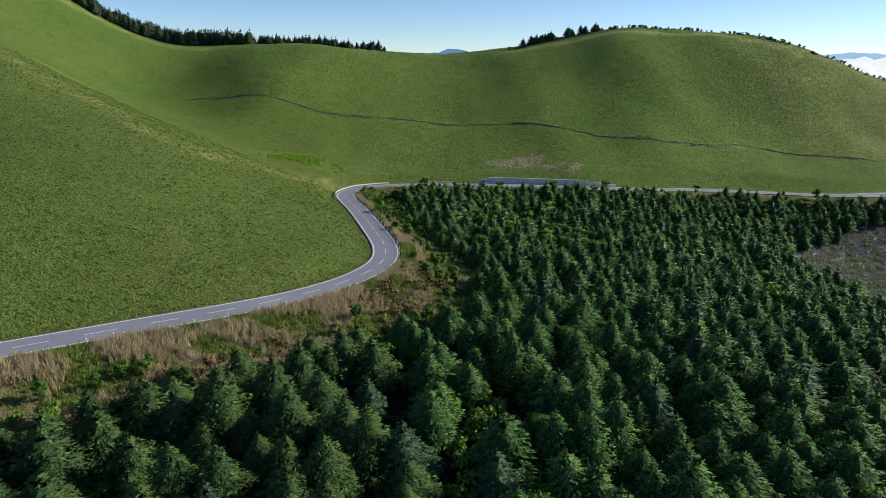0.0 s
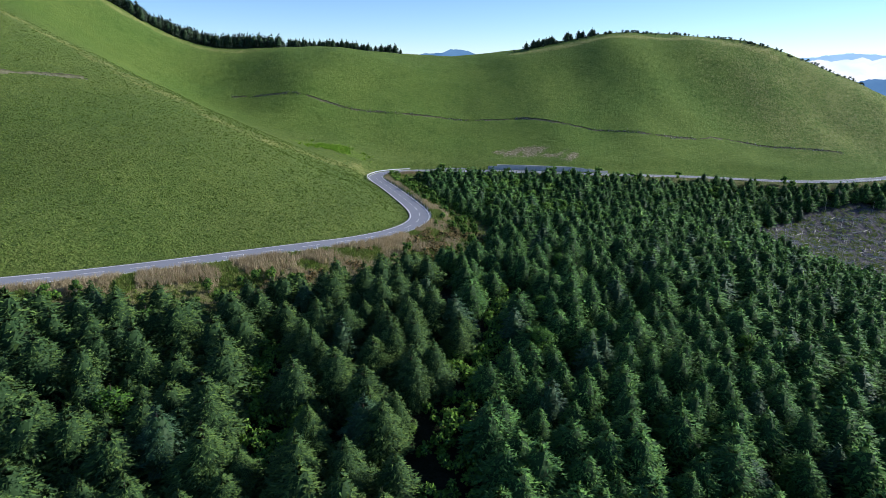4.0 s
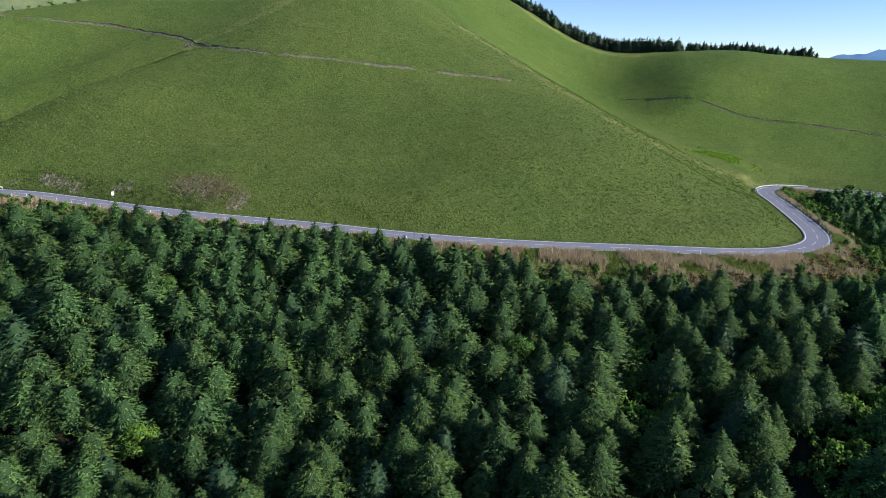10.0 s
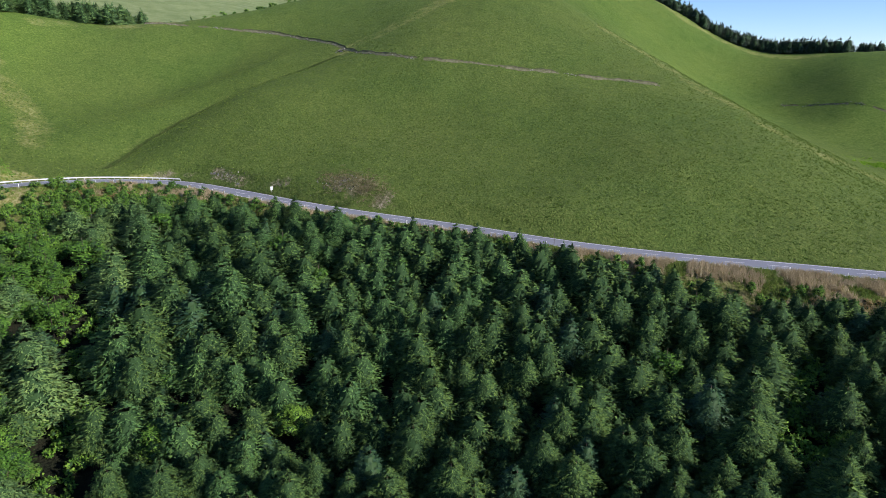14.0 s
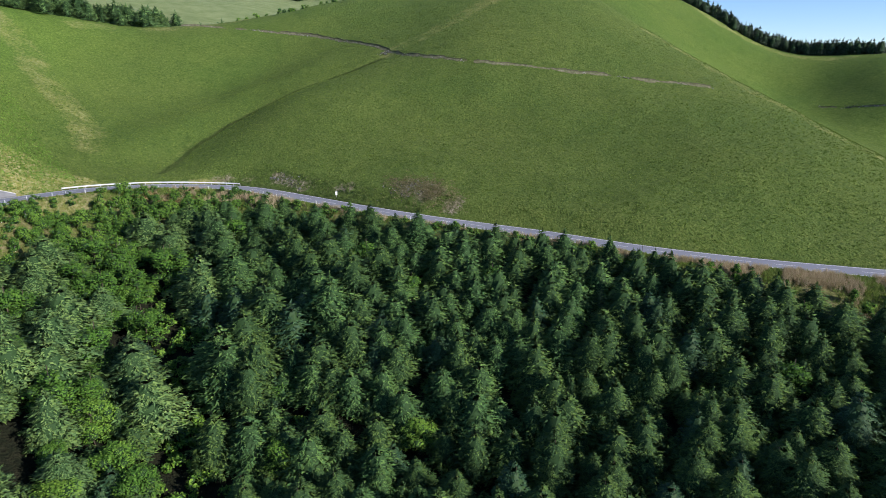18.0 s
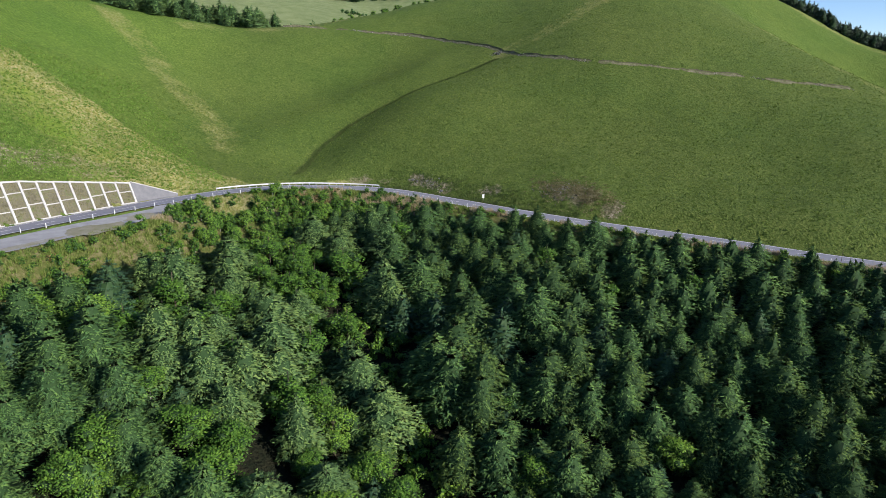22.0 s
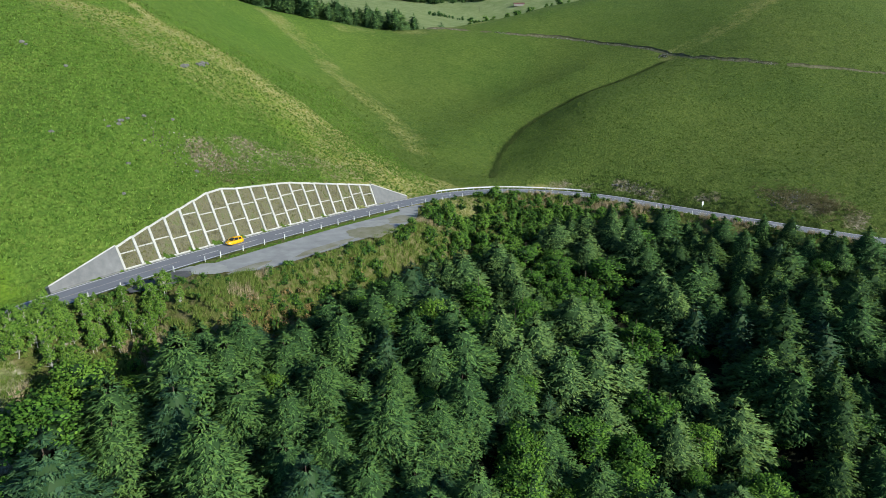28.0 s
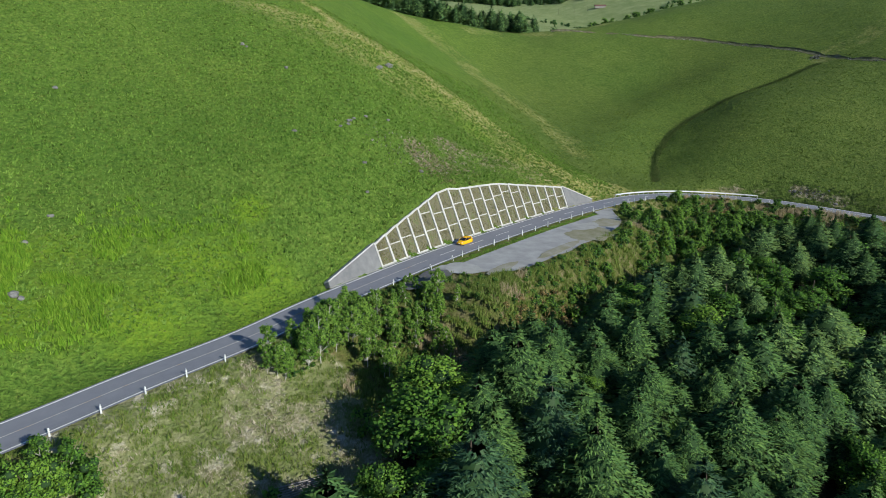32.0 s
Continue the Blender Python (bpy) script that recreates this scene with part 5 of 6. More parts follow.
def open_ground(x, y):
    """1 where no forest tree stands."""
    g = np.zeros(x.shape)
    for pts, w in GAPS:
        g = np.maximum(g, near_line(pts, w * 1.6, x, y) > 0.5)
    g = np.maximum(g, near_line([(180, 232), (220, 255), (290, 250)], 56, x, y) > 0.45)
    return g > 0.5


rs = np.random.RandomState(7)
ii, jj = np.meshgrid(np.arange(-75, 90), np.arange(-75, 90))
ROWS_AT = radians(85.5)


def planted(along, apart, jitter):
    """Trees in rows, that far from each other along and across them."""
    a, b = ii.ravel() * along + rs.uniform(-jitter, jitter, ii.size), jj.ravel() * apart + rs.uniform(-jitter, jitter, ii.size)
    c, s = math.cos(ROWS_AT), math.sin(ROWS_AT)
    return a * c - b * s, a * s + b * c + 40


px, py = planted(6.0, 6.4, 2.6)
px2, py2 = planted(7.4, 7.8, 3.0)
px3, py3 = planted(5.4, 5.5, 2.1)
older = -112 - 0.35 * (py + 60)
keep1, keep2, keep3 = (px > older) & (px < -5.5 - 0.05 * py), px2 < -112 - 0.35 * (py2 + 60) - 2.5, px3 > -4.0 - 0.05 * py3
px, py = np.concatenate([px[keep1], px2[keep2], px3[keep3]]), np.concatenate([py[keep1], py2[keep2], py3[keep3]])
fx, fy = rs.uniform(-215, -20, 2100), rs.uniform(-200, 90, 2100)
young = np.concatenate([np.zeros(px.size, bool), np.ones(2100, bool)])
px, py = np.concatenate([px, fx]), np.concatenate([py, fy])
inside = (px > -215) & (px < 330) & (py > -200) & (py < 330)
px, py, young = px[inside], py[inside], young[inside]
pd, prz, ps = to_road(px, py)
clear = np.interp(ps, CLEAR_S, CLEAR_D) + 1.5 * (px < -112 - 0.35 * (py + 60)) + rs.uniform(-1.5, 1.5, px.size)
seen = ((py + 180) > 0.90 * (px + 195) - 165) & (px < 0.80 * (py + 60) + 95)
stand = (pd < -clear) & seen & ~(young & (ps < 104) & (pd > -60)) & ~open_ground(px, py) & (rs.uniform(0, 1, px.size) > 0.02 + 0.05 * np.clip((-px - 125) / 25, 0, 1))
px, py, young = px[stand], py[stand], young[stand]
pz = ground_z(px, py)
mix_in = 0.5 + 0.5 * wobble(px, py, 26, 61) + 0.25 * wobble(px, py, 9, 62)
west_stand = (px < -112 - 0.35 * (py + 60)).astype(float)
broad = rs.uniform(0, 1, px.size) < np.where((px < -138) & (py < -20), 0.12 + 0.34 * (mix_in > 0.58), 0.04) + 0.55 * ((near_line([(-196, -18), (-180, -31), (-160, -43), (-137, -51), (-118, -62)], 12, px, py) > 0.25) & (py < -25 - 0.4 * (px + 180))) + 0.34 * (near_line([(-195, -138), (-183, -138), (-172, -143)], 9, px, py) > 0.3) + 0.5 * ((px > 8) & (px < 52) & (py > 165) & (py < 262))
# nearest to the flown line
ahead_x, ahead_y = px + 32, py - 52
line_d = np.hypot(ahead_x - np.clip(ahead_x, -121, 0), ahead_y - np.interp(np.clip(ahead_x, -121, 0), [-121, -81, -38, -10, 0], [-171, -121, -82, -50, 0]))
pale_stand = py < -6 - 0.579 * (px + 188)
south_stand = pale_stand & (py < -80 + 9 * wobble(px, py, 20, 63))
# more western trees take the south tone, painting the front light on them
south_stand |= ~pale_stand & (px < -88) & ((np.arange(px.size) * 0.7549) % 1 < 0.55)
hidden = (py + 180) < 0.90 * (px + 195) - 30
line_d = np.where(hidden, 500.0, line_d)
order = np.argsort(line_d)
rank = np.empty(px.size, int)
rank[order] = np.arange(px.size)
pd, prz, ps = to_road(px, py)
edge_low = np.where((ps < 114) & (pd > -52), 1.16, 0.74 + 0.26 * ease(0, 16, -pd - np.interp(ps, CLEAR_S, CLEAR_D)))
tall = rs.uniform(0.70, 1.06, px.size) * np.where(px > -6 - 0.05 * py, 0.95, 1.09) * (1 + 0.20 * west_stand) * edge_low
wide = (0.35 + 0.65 * tall) * np.where(px > -6 - 0.05 * py, 1.0, 1.17) * rs.uniform(0.85, 1.28, px.size) * (1 + 0.14 * west_stand)
wide = wide * np.where(px > -6 - 0.05 * py, 1.26, 1.12)
tall, wide = np.where(young, tall * 0.55, tall), np.where(young, wide * 0.62, wide)
spin = rs.uniform(0, 6.283, px.size)

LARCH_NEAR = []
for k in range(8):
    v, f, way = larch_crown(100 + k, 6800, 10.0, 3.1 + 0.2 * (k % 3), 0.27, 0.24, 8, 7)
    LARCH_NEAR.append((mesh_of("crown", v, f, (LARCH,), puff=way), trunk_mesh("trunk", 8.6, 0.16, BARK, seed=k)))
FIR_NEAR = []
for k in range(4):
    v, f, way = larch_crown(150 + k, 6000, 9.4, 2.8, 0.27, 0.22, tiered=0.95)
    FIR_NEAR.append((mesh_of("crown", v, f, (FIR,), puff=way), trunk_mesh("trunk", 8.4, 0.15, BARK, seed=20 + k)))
LARCH_PALE, LARCH_FRONT_LIT = [], []
for crown, trunk in LARCH_NEAR:
    for shapes, m in ((LARCH_PALE, LARCH_OLD), (LARCH_FRONT_LIT, LARCH_SOUTH)):
        other = crown.copy()
        other.materials[0] = m
        shapes.append((other, trunk))
BROAD_NEAR = []
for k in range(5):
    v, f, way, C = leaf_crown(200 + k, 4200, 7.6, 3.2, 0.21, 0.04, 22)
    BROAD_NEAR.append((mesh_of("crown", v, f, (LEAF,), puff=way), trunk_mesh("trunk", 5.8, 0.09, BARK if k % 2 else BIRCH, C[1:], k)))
BIRCHES = []
for k in range(5):
    v, f, way, C = leaf_crown(240 + k, 3400, 7.4, 2.7, 0.22, 0.06, 34, 0.7)
    BIRCHES.append((mesh_of("crown", v, f, (BIRCH_LEAF,), puff=way), trunk_mesh("trunk", 6.4, 0.12, BIRCH, C[1:], 250 + k)))


def plant(kind, shapes, k, x, y, z, yaw, w, h, label, group):
    crown, trunk = shapes[k]
    root = tagged(new(kind), label, "tree", group)
    m = Matrix.LocRotScale((x, y, z), Euler((0, 0, yaw)), (w, w, h))
    root.matrix_basis = m
    for nm, me in (("trunk", trunk), ("crown", crown)):
        ob = new(nm, me)
        ob.parent = root
    return root


near_larch = order[~broad[order] & ~young[order]][:220]
near_broad = order[broad[order]][:90]
for i in near_larch:
    if i % 13 == 4:
        plant("fir_tree", FIR_NEAR, i % 4, px[i], py[i], pz[i] - 0.1, spin[i], wide[i], tall[i] * 1.08, "dark blue-green fir with level tiers of boughs", "firs among the larches")
        continue
    plant("larch_tree", LARCH_FRONT_LIT if south_stand[i] else LARCH_PALE if pale_stand[i] else LARCH_NEAR, i % 8, px[i], py[i], pz[i] - 0.1, spin[i], wide[i], tall[i], "pale green larch with feathery boughs in an older stand, front light in its colour" if pale_stand[i] or south_stand[i] else "dark green larch with drooping boughs in a planted stand", "larches of the plantation")
for i in near_broad:
    plant("broadleaf_tree", BROAD_NEAR, i % 5, px[i], py[i], pz[i] - 0.1, spin[i], wide[i], tall[i] * 1.05, "yellow-green broadleaved tree among the larches", "broadleaved trees in the forest")
for x, y, w, h in ((-179.8, -168.9, 0.40, 0.33), (-178.0, -165.8, 0.46, 0.37), (-181.4, -172.2, 0.34, 0.28)):
    plant("larch_tree", LARCH_PALE, int(-y) % 8, x, y, float(ground_z(np.array([x]), np.array([y]))[0]) - 0.1, -x, w, h, "young pale green larch standing alone in the clearing", "young larches in the clearing")
taken = np.zeros(px.size, bool)
taken[near_larch] = taken[near_broad] = True


def forest(name, sel, shapes, m, label):
    sel = np.where(sel)[0]
    if not len(sel):
        return
    pick = sel % len(shapes)
    v, f, way = scatter(shapes, px[sel], py[sel], pz[sel], spin[sel], np.stack([wide[sel], tall[sel]], -1), pick)
    tree_tone = np.concatenate([np.repeat((sel[pick == k] * 0.618) % 1.0, len(sh[0])) for k, sh in enumerate(shapes)])
    tagged(new(name, mesh_of(name, v, f, (m,), puff=way, tone=tree_tone)), label, "forest", kind="stuff")


mid = line_d < 150
close = line_d < 85
east = px > -6 - 0.05 * py
old = (west_stand > 0.5) & ~young
stand_shapes = {}
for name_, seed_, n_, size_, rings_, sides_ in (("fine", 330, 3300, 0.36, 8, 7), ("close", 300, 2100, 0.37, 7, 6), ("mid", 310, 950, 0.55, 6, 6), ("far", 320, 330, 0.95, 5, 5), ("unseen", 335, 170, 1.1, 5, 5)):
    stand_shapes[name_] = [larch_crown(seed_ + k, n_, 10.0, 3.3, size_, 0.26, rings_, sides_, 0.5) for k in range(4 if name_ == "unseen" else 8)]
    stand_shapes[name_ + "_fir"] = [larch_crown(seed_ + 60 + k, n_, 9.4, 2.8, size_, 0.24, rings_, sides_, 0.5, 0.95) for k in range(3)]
say_old, say_young = "dense larch forest with dark gaps between the crowns", "dense even stand of bright green young larches"
firs = np.arange(px.size) % 13 == 4
open_ = ~taken & ~broad & ~firs
say_fir = "dark blue-green firs scattered through the larch stands"
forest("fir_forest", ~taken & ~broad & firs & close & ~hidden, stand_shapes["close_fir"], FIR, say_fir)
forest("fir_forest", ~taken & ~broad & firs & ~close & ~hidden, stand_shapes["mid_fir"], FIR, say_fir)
forest("larch_forest", open_ & old & mid & ~hidden & south_stand, stand_shapes["fine"], LARCH_SOUTH_FAR, "tall larches in an older stand, green brightened as painted front light")
forest("larch_forest", open_ & old & mid & ~hidden & pale_stand & ~south_stand, stand_shapes["fine"], LARCH_OLD_FAR, "tall pale green larches in an older stand, front light in their colour")
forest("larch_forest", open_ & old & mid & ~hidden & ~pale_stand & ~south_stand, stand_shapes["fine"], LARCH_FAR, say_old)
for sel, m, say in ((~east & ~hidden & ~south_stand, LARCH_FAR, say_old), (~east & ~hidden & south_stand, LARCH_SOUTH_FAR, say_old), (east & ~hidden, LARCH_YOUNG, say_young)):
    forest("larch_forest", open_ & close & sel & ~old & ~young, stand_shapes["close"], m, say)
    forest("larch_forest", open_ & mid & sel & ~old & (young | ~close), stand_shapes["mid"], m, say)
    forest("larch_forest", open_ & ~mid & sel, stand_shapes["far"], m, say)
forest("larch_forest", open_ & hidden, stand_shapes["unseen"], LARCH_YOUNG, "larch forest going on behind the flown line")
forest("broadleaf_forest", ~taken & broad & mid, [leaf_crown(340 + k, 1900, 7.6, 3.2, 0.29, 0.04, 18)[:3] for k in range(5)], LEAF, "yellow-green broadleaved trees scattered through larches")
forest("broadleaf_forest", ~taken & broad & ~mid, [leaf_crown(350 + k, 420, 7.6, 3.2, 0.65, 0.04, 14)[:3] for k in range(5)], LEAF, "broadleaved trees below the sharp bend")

# trunks under the joined forest
sel = np.where(~taken & (line_d < 200))[0]
stem_v = np.array([(0.14, 0, -0.5), (-0.07, 0.12, -0.5), (-0.07, -0.12, -0.5), (0.05, 0, 8), (-0.03, 0.05, 8), (-0.03, -0.05, 8)])
stem_f = np.array([(0, 1, 4, 3), (1, 2, 5, 4), (2, 0, 3, 5)])
v, f = scatter([(stem_v, stem_f)], px[sel], py[sel], pz[sel], spin[sel], np.stack([tall[sel]] * 2, -1), np.zeros(len(sel), int))
tagged(new("forest_trunks", mesh_of("forest_trunks", v, f, (BARK,))), "brown larch trunks under the dense canopy", "forest", kind="stuff")

# roadside trees and shrubs: stretch of road, distances below it, count, size
SHRUBS = [(50, 68, 6.0, 13, 36, 0.7, 1.05), (92, 128, 5.4, 15, 76, 0.5, 0.95), (106, 128, 13, 21, 14, 0.5, 0.8), (126, 170, 22, 30, 16, 0.4, 0.7), (186, 232, 14, 27, 34, 0.55, 0.95), (204, 220, 26, 62, 40, 0.7, 1.15), (232, 300, 7, 30, 84, 0.45, 0.9), (196, 240, 10, 34, 40, 0.5, 0.95), (200, 310, 5.5, 17, 120, 0.28, 0.55), (168, 300, 16, 34, 190, 0.34, 0.7), (140, 175, 19, 27, 30, 0.25, 0.5), (93, 114, 6.5, 15, 34, 0.55, 0.9), (94, 132, 4.8, 19, 210, 0.16, 0.34), (132, 172, 19, 29, 60, 0.16, 0.32), (110, 136, 5, 24, 150, 0.12, 0.26), (134, 170, 19, 27, 70, 0.12, 0.26),
          (300, 400, 5.5, 9, 34, 0.3, 0.58), (392, 434, 8.5, 14, 26, 0.5, 0.8), (452, 482, 12, 21, 9, 0.5, 0.85), (482, 530, 14, 30, 22, 0.4, 0.8), (528, 660, 6.5, 20, 110, 0.35, 0.72), (690, 960, 6, 22, 120, 0.5, 1.0)]
BUSH_NEAR = []
for k in range(5):
    v, f, way, C = leaf_crown(400 + k, 1300, 4.8, 2.7, 0.26, 0.0, 16)
    BUSH_NEAR.append((mesh_of("crown", v, f, (LEAF,), puff=way), trunk_mesh("trunk", 3.6, 0.09, BIRCH if k % 2 else BARK, C[1:6], 60 + k)))
BUSH_FAR = []
for k in range(4):
    v, f, way, C = leaf_crown(420 + k, 190, 5.2, 2.6, 0.78, 0.02, 9)
    BUSH_FAR.append((mesh_of("crown", v, f, (LEAF,), puff=way), trunk_mesh("trunk", 3.4, 0.09, BARK, C[1:4], 70 + k)))
rb = np.random.RandomState(17)
belt, low_belt = [], []
for s0, s1, d0, d1, count, lo, hi in SHRUBS:
    for _ in range(count):
        s, d = rb.uniform(s0, s1), rb.uniform(d0, d1)
        if 90 < s < 108 and d > 10.5 and s0 < 95:
            continue
        if LAY_S[0] - 2 < s < LAY_S[-1] + 2 and d < np.interp(s, LAY_S, lay_w) + 2.5:
            continue
        p = road_at(s, -d)
        g = float(ground_z(p[:1], p[1:2])[0])
        w = rb.uniform(lo, hi)
        if s < 128 and d < 10 and hi > 0.4:
            w *= (0.40 + 0.06 * d) * (0.62 if s > 112 else 1.0)
        elif 108 < s < 134:
            w *= 0.72
        tallish = w * rb.uniform(0.9, 1.3)
        if s > 600:
            belt.append((p[0], p[1], g - 0.15, w, tallish))
        elif hi < 0.72:
            low_belt.append((p[0], p[1], g - 0.15, w, tallish))
        elif 80 < s < 129 and d0 < 14:
            plant("birch_tree", BIRCHES, rb.randint(0, 5), p[0], p[1], g - 0.1, rb.uniform(0, 6.28), w, tallish, "bright green young birch tree at the forest edge", "birches by the road")
        else:
            plant("shrub", BUSH_FAR if s > 540 else BUSH_NEAR, rb.randint(0, 4), p[0], p[1], g - 0.15, rb.uniform(0, 6.28), w, tallish, "leafy green shrub on the slope below the road", "roadside shrubs")

low_belt = np.array(low_belt)
v, f, way = scatter([leaf_crown(440 + k, 380, 4.6, 2.9, 0.42, 0.0, 10)[:3] for k in range(5)], low_belt[:, 0], low_belt[:, 1], low_belt[:, 2], rb.uniform(0, 6.28, len(low_belt)), low_belt[:, 3:5], rb.randint(0, 5, len(low_belt)))
tagged(new("low_shrubs", mesh_of("low_shrubs", v, f, (LEAF,), puff=way)), "low leafy green scrub crowding the slope below the road", "shrubs", kind="stuff")
belt = np.array(belt)
v, f, way = scatter([leaf_crown(430 + k, 170, 5.2, 2.6, 0.8, 0.02, 9)[:3] for k in range(5)], belt[:, 0], belt[:, 1], belt[:, 2], rb.uniform(0, 6.28, len(belt)), belt[:, 3:5], rb.randint(0, 5, len(belt)))
tagged(new("shrub_belt", mesh_of("shrub_belt", v, f, (LEAF,), puff=way)), "belt of green shrubs below the far road", "shrubs", kind="stuff")


# ---------------------------------------------------------------- grass
def tufts(name, x, y, shapes, m, sizes, label, seed):
    r_ = np.random.RandomState(seed)
    z = ground_z(x, y)
    k = len(x)
    v, f = scatter(shapes, x, y, z, r_.uniform(0, 6.283, k), np.stack([r_.uniform(*sizes, k)] * 2, -1), r_.randint(0, len(shapes), k))
    tagged(new(name, mesh_of(name, v, f, (m,))), label, "grass", kind="stuff")


r_ = np.random.RandomState(71)
bl = np.random.RandomState(72)
# tall dry grass below the road
REEDS = [(395, 560, 4.5, 10, 3900), (455, 525, 10, 27, 1700), (232, 300, 4.4, 13, 900), (100, 196, 15, 27, 2600), (300, 425, 4.4, 6.5, 700), (560, 690, 4.6, 7, 800)]
xs, ys = [], []
for s0, s1, d0, d1, count in REEDS:
    s, d = r_.uniform(s0, s1, count), d0 + (d1 - d0) * r_.uniform(0, 1, count) ** 1.3
    p = road_at(s, 0)
    lx, ly = np.interp(s, ARC, LEFT[:, 0]), np.interp(s, ARC, LEFT[:, 1])
    xs.append(p[:, 0] - lx * d)
    ys.append(p[:, 1] - ly * d)
xs, ys = np.concatenate(xs), np.concatenate(ys)
rd_, _, rs_s = to_road(xs, ys)
free = ~((rs_s > LAY_S[0] - 2) & (rs_s < LAY_S[-1] + 2) & (-rd_ < np.interp(rs_s, LAY_S, lay_w) + 2.6))
xs, ys = xs[free], ys[free]
clump = 0.5 + 0.5 * wobble(xs, ys, 5, 73) + 0.3 * wobble(xs, ys, 12, 74)
dry = (clump > 0.42) & ((rs_s[free] > 205) | (clump > 0.78))
tufts("dry_reed_grass", xs[dry], ys[dry], [blades(16, 0.45, 1.45, 0.05, bl, 0.22) for _ in range(6)], REED, (0.7, 1.25), "tall dry straw-coloured grass on the slope below the road", 75)
tufts("rough_weeds", xs[~dry], ys[~dry], [blades(16, 0.5, 0.8, 0.09, bl, 0.4) for _ in range(6)], WEED, (0.7, 1.3), "rough green and brown weeds below the road", 76)
count = 2600
s = r_.uniform(CLEARING[0], CLEARING[1] + 3, count)
d = r_.uniform(4.4, 29, count)
p = road_at(s, 0)
lx, ly = np.interp(s, ARC, LEFT[:, 0]), np.interp(s, ARC, LEFT[:, 1])
x, y = p[:, 0] - lx * d, p[:, 1] - ly * d
pale_ = wobble(x, y, 5, 79) + 0.5 * wobble(x, y, 2, 80) > 0.3
tufts("straw_grass", x[pale_], y[pale_], [blades(9, 0.4, 0.38, 0.06, bl, 0.8) for _ in range(6)], STRAW, (0.6, 1.3), "pale bleached grass on the cleared slope", 81)
tufts("rough_weeds", x[~pale_], y[~pale_], [blades(9, 0.4, 0.45, 0.08, bl, 0.6) for _ in range(6)], WEED, (0.6, 1.3), "low green weeds on the cleared slope", 82)
# undergrowth in the gaps of the forest
ux, uy = r_.uniform(-205, 60, 5200), r_.uniform(-170, 130, 5200)
ud, _, us = to_road(ux, uy)
ok = (ud < -np.interp(us, CLEAR_S, CLEAR_D) + 5) & ((uy + 180) > 0.90 * (ux + 195))
gap_x, gap_y = [], []
for pts, w in GAPS[:3]:
    g_ = spline([(a_, b_, 0) for a_, b_ in pts], 0.7)
    k_ = r_.randint(0, len(g_), 190)
    gap_x.append(g_[k_, 0] + r_.normal(0, 2.4, 190))
    gap_y.append(g_[k_, 1] + r_.normal(0, 2.4, 190))
ux, uy = np.concatenate([ux[ok][:600]] + gap_x), np.concatenate([uy[ok][:600]] + gap_y)
uz = ground_z(ux, uy)
v, f, way = scatter([leaf_crown(600 + k, 90, 1.8, 1.7, 0.42, 0.0, 2)[:3] for k in range(5)], ux, uy, uz, r_.uniform(0, 6.28, len(ux)), np.stack([r_.uniform(0.6, 1.3, len(ux))] * 2, -1), r_.randint(0, 5, len(ux)))
tagged(new("undergrowth", mesh_of("undergrowth", v, f, (LEAF,), puff=way)), "low leafy undergrowth in the forest gaps", "undergrowth", kind="stuff")
RUST = mat("rust-brown autumn leaves", [(0.13, 0.11, 0.035), (0.26, 0.185, 0.065), (0.38, 0.27, 0.12)], 0.3, 3, 0.8, island=0.5, trans=0.2, puff=0.5)
s, d = np.concatenate([r_.uniform(462, 535, 520), r_.uniform(128, 168, 120), r_.uniform(238, 262, 60)]), np.concatenate([r_.uniform(8, 27, 520), r_.uniform(22, 29, 120), r_.uniform(6, 16, 60)])
p = road_at(s, 0)
lx, ly = np.interp(s, ARC, LEFT[:, 0]), np.interp(s, ARC, LEFT[:, 1])
x, y = p[:, 0] - lx * d, p[:, 1] - ly * d
dd, _, ss_ = to_road(x, y)
ok = (wobble(x, y, 7, 181) + 0.4 * wobble(x, y, 3, 182) > -0.05) & (-dd < np.interp(ss_, CLEAR_S, CLEAR_D) + 2) & (-dd > 6)
x, y = x[ok], y[ok]
v, f, way = scatter([leaf_crown(640 + k, 110, 1.3, 1.3, 0.26, 0.0, 3)[:3] for k in range(5)], x, y, ground_z(x, y) - 0.1, r_.uniform(0, 6.28, len(x)), np.stack([r_.uniform(0.6, 1.3, len(x))] * 2, -1), r_.randint(0, 5, len(x)))
tagged(new("knotweed", mesh_of("knotweed", v, f, (RUST,), puff=way)), "rust-brown knotweed thicket on the slope below the road", "weeds", kind="stuff")
# weeds all over the low side near the road
count = 16000
s, d = r_.uniform(30, 700, count), r_.uniform(4.3, 34, count)
p = road_at(s, 0)
lx, ly = np.interp(s, ARC, LEFT[:, 0]), np.interp(s, ARC, LEFT[:, 1])
x, y = p[:, 0] - lx * d, p[:, 1] - ly * d
dd, _, ss_ = to_road(x, y)
in_lay = (ss_ > LAY_S[0] - 2) & (ss_ < LAY_S[-1] + 2) & (-dd < np.interp(ss_, LAY_S, lay_w) + 1.2)
thin = (ss_ > CLEARING[0]) & (ss_ < CLEARING[1]) & (r_.uniform(0, 1, count) < 0.6)
keep = (-dd > 4.2) & ~in_lay & ~thin & (-dd < np.interp(ss_, CLEAR_S, CLEAR_D) + 4)
tufts("rough_weeds", x[keep], y[keep], [blades(10, 0.45, 0.6, 0.09, bl, 0.45) for _ in range(6)], WEED, (0.6, 1.3), "rough weeds and grass on the verge", 77)
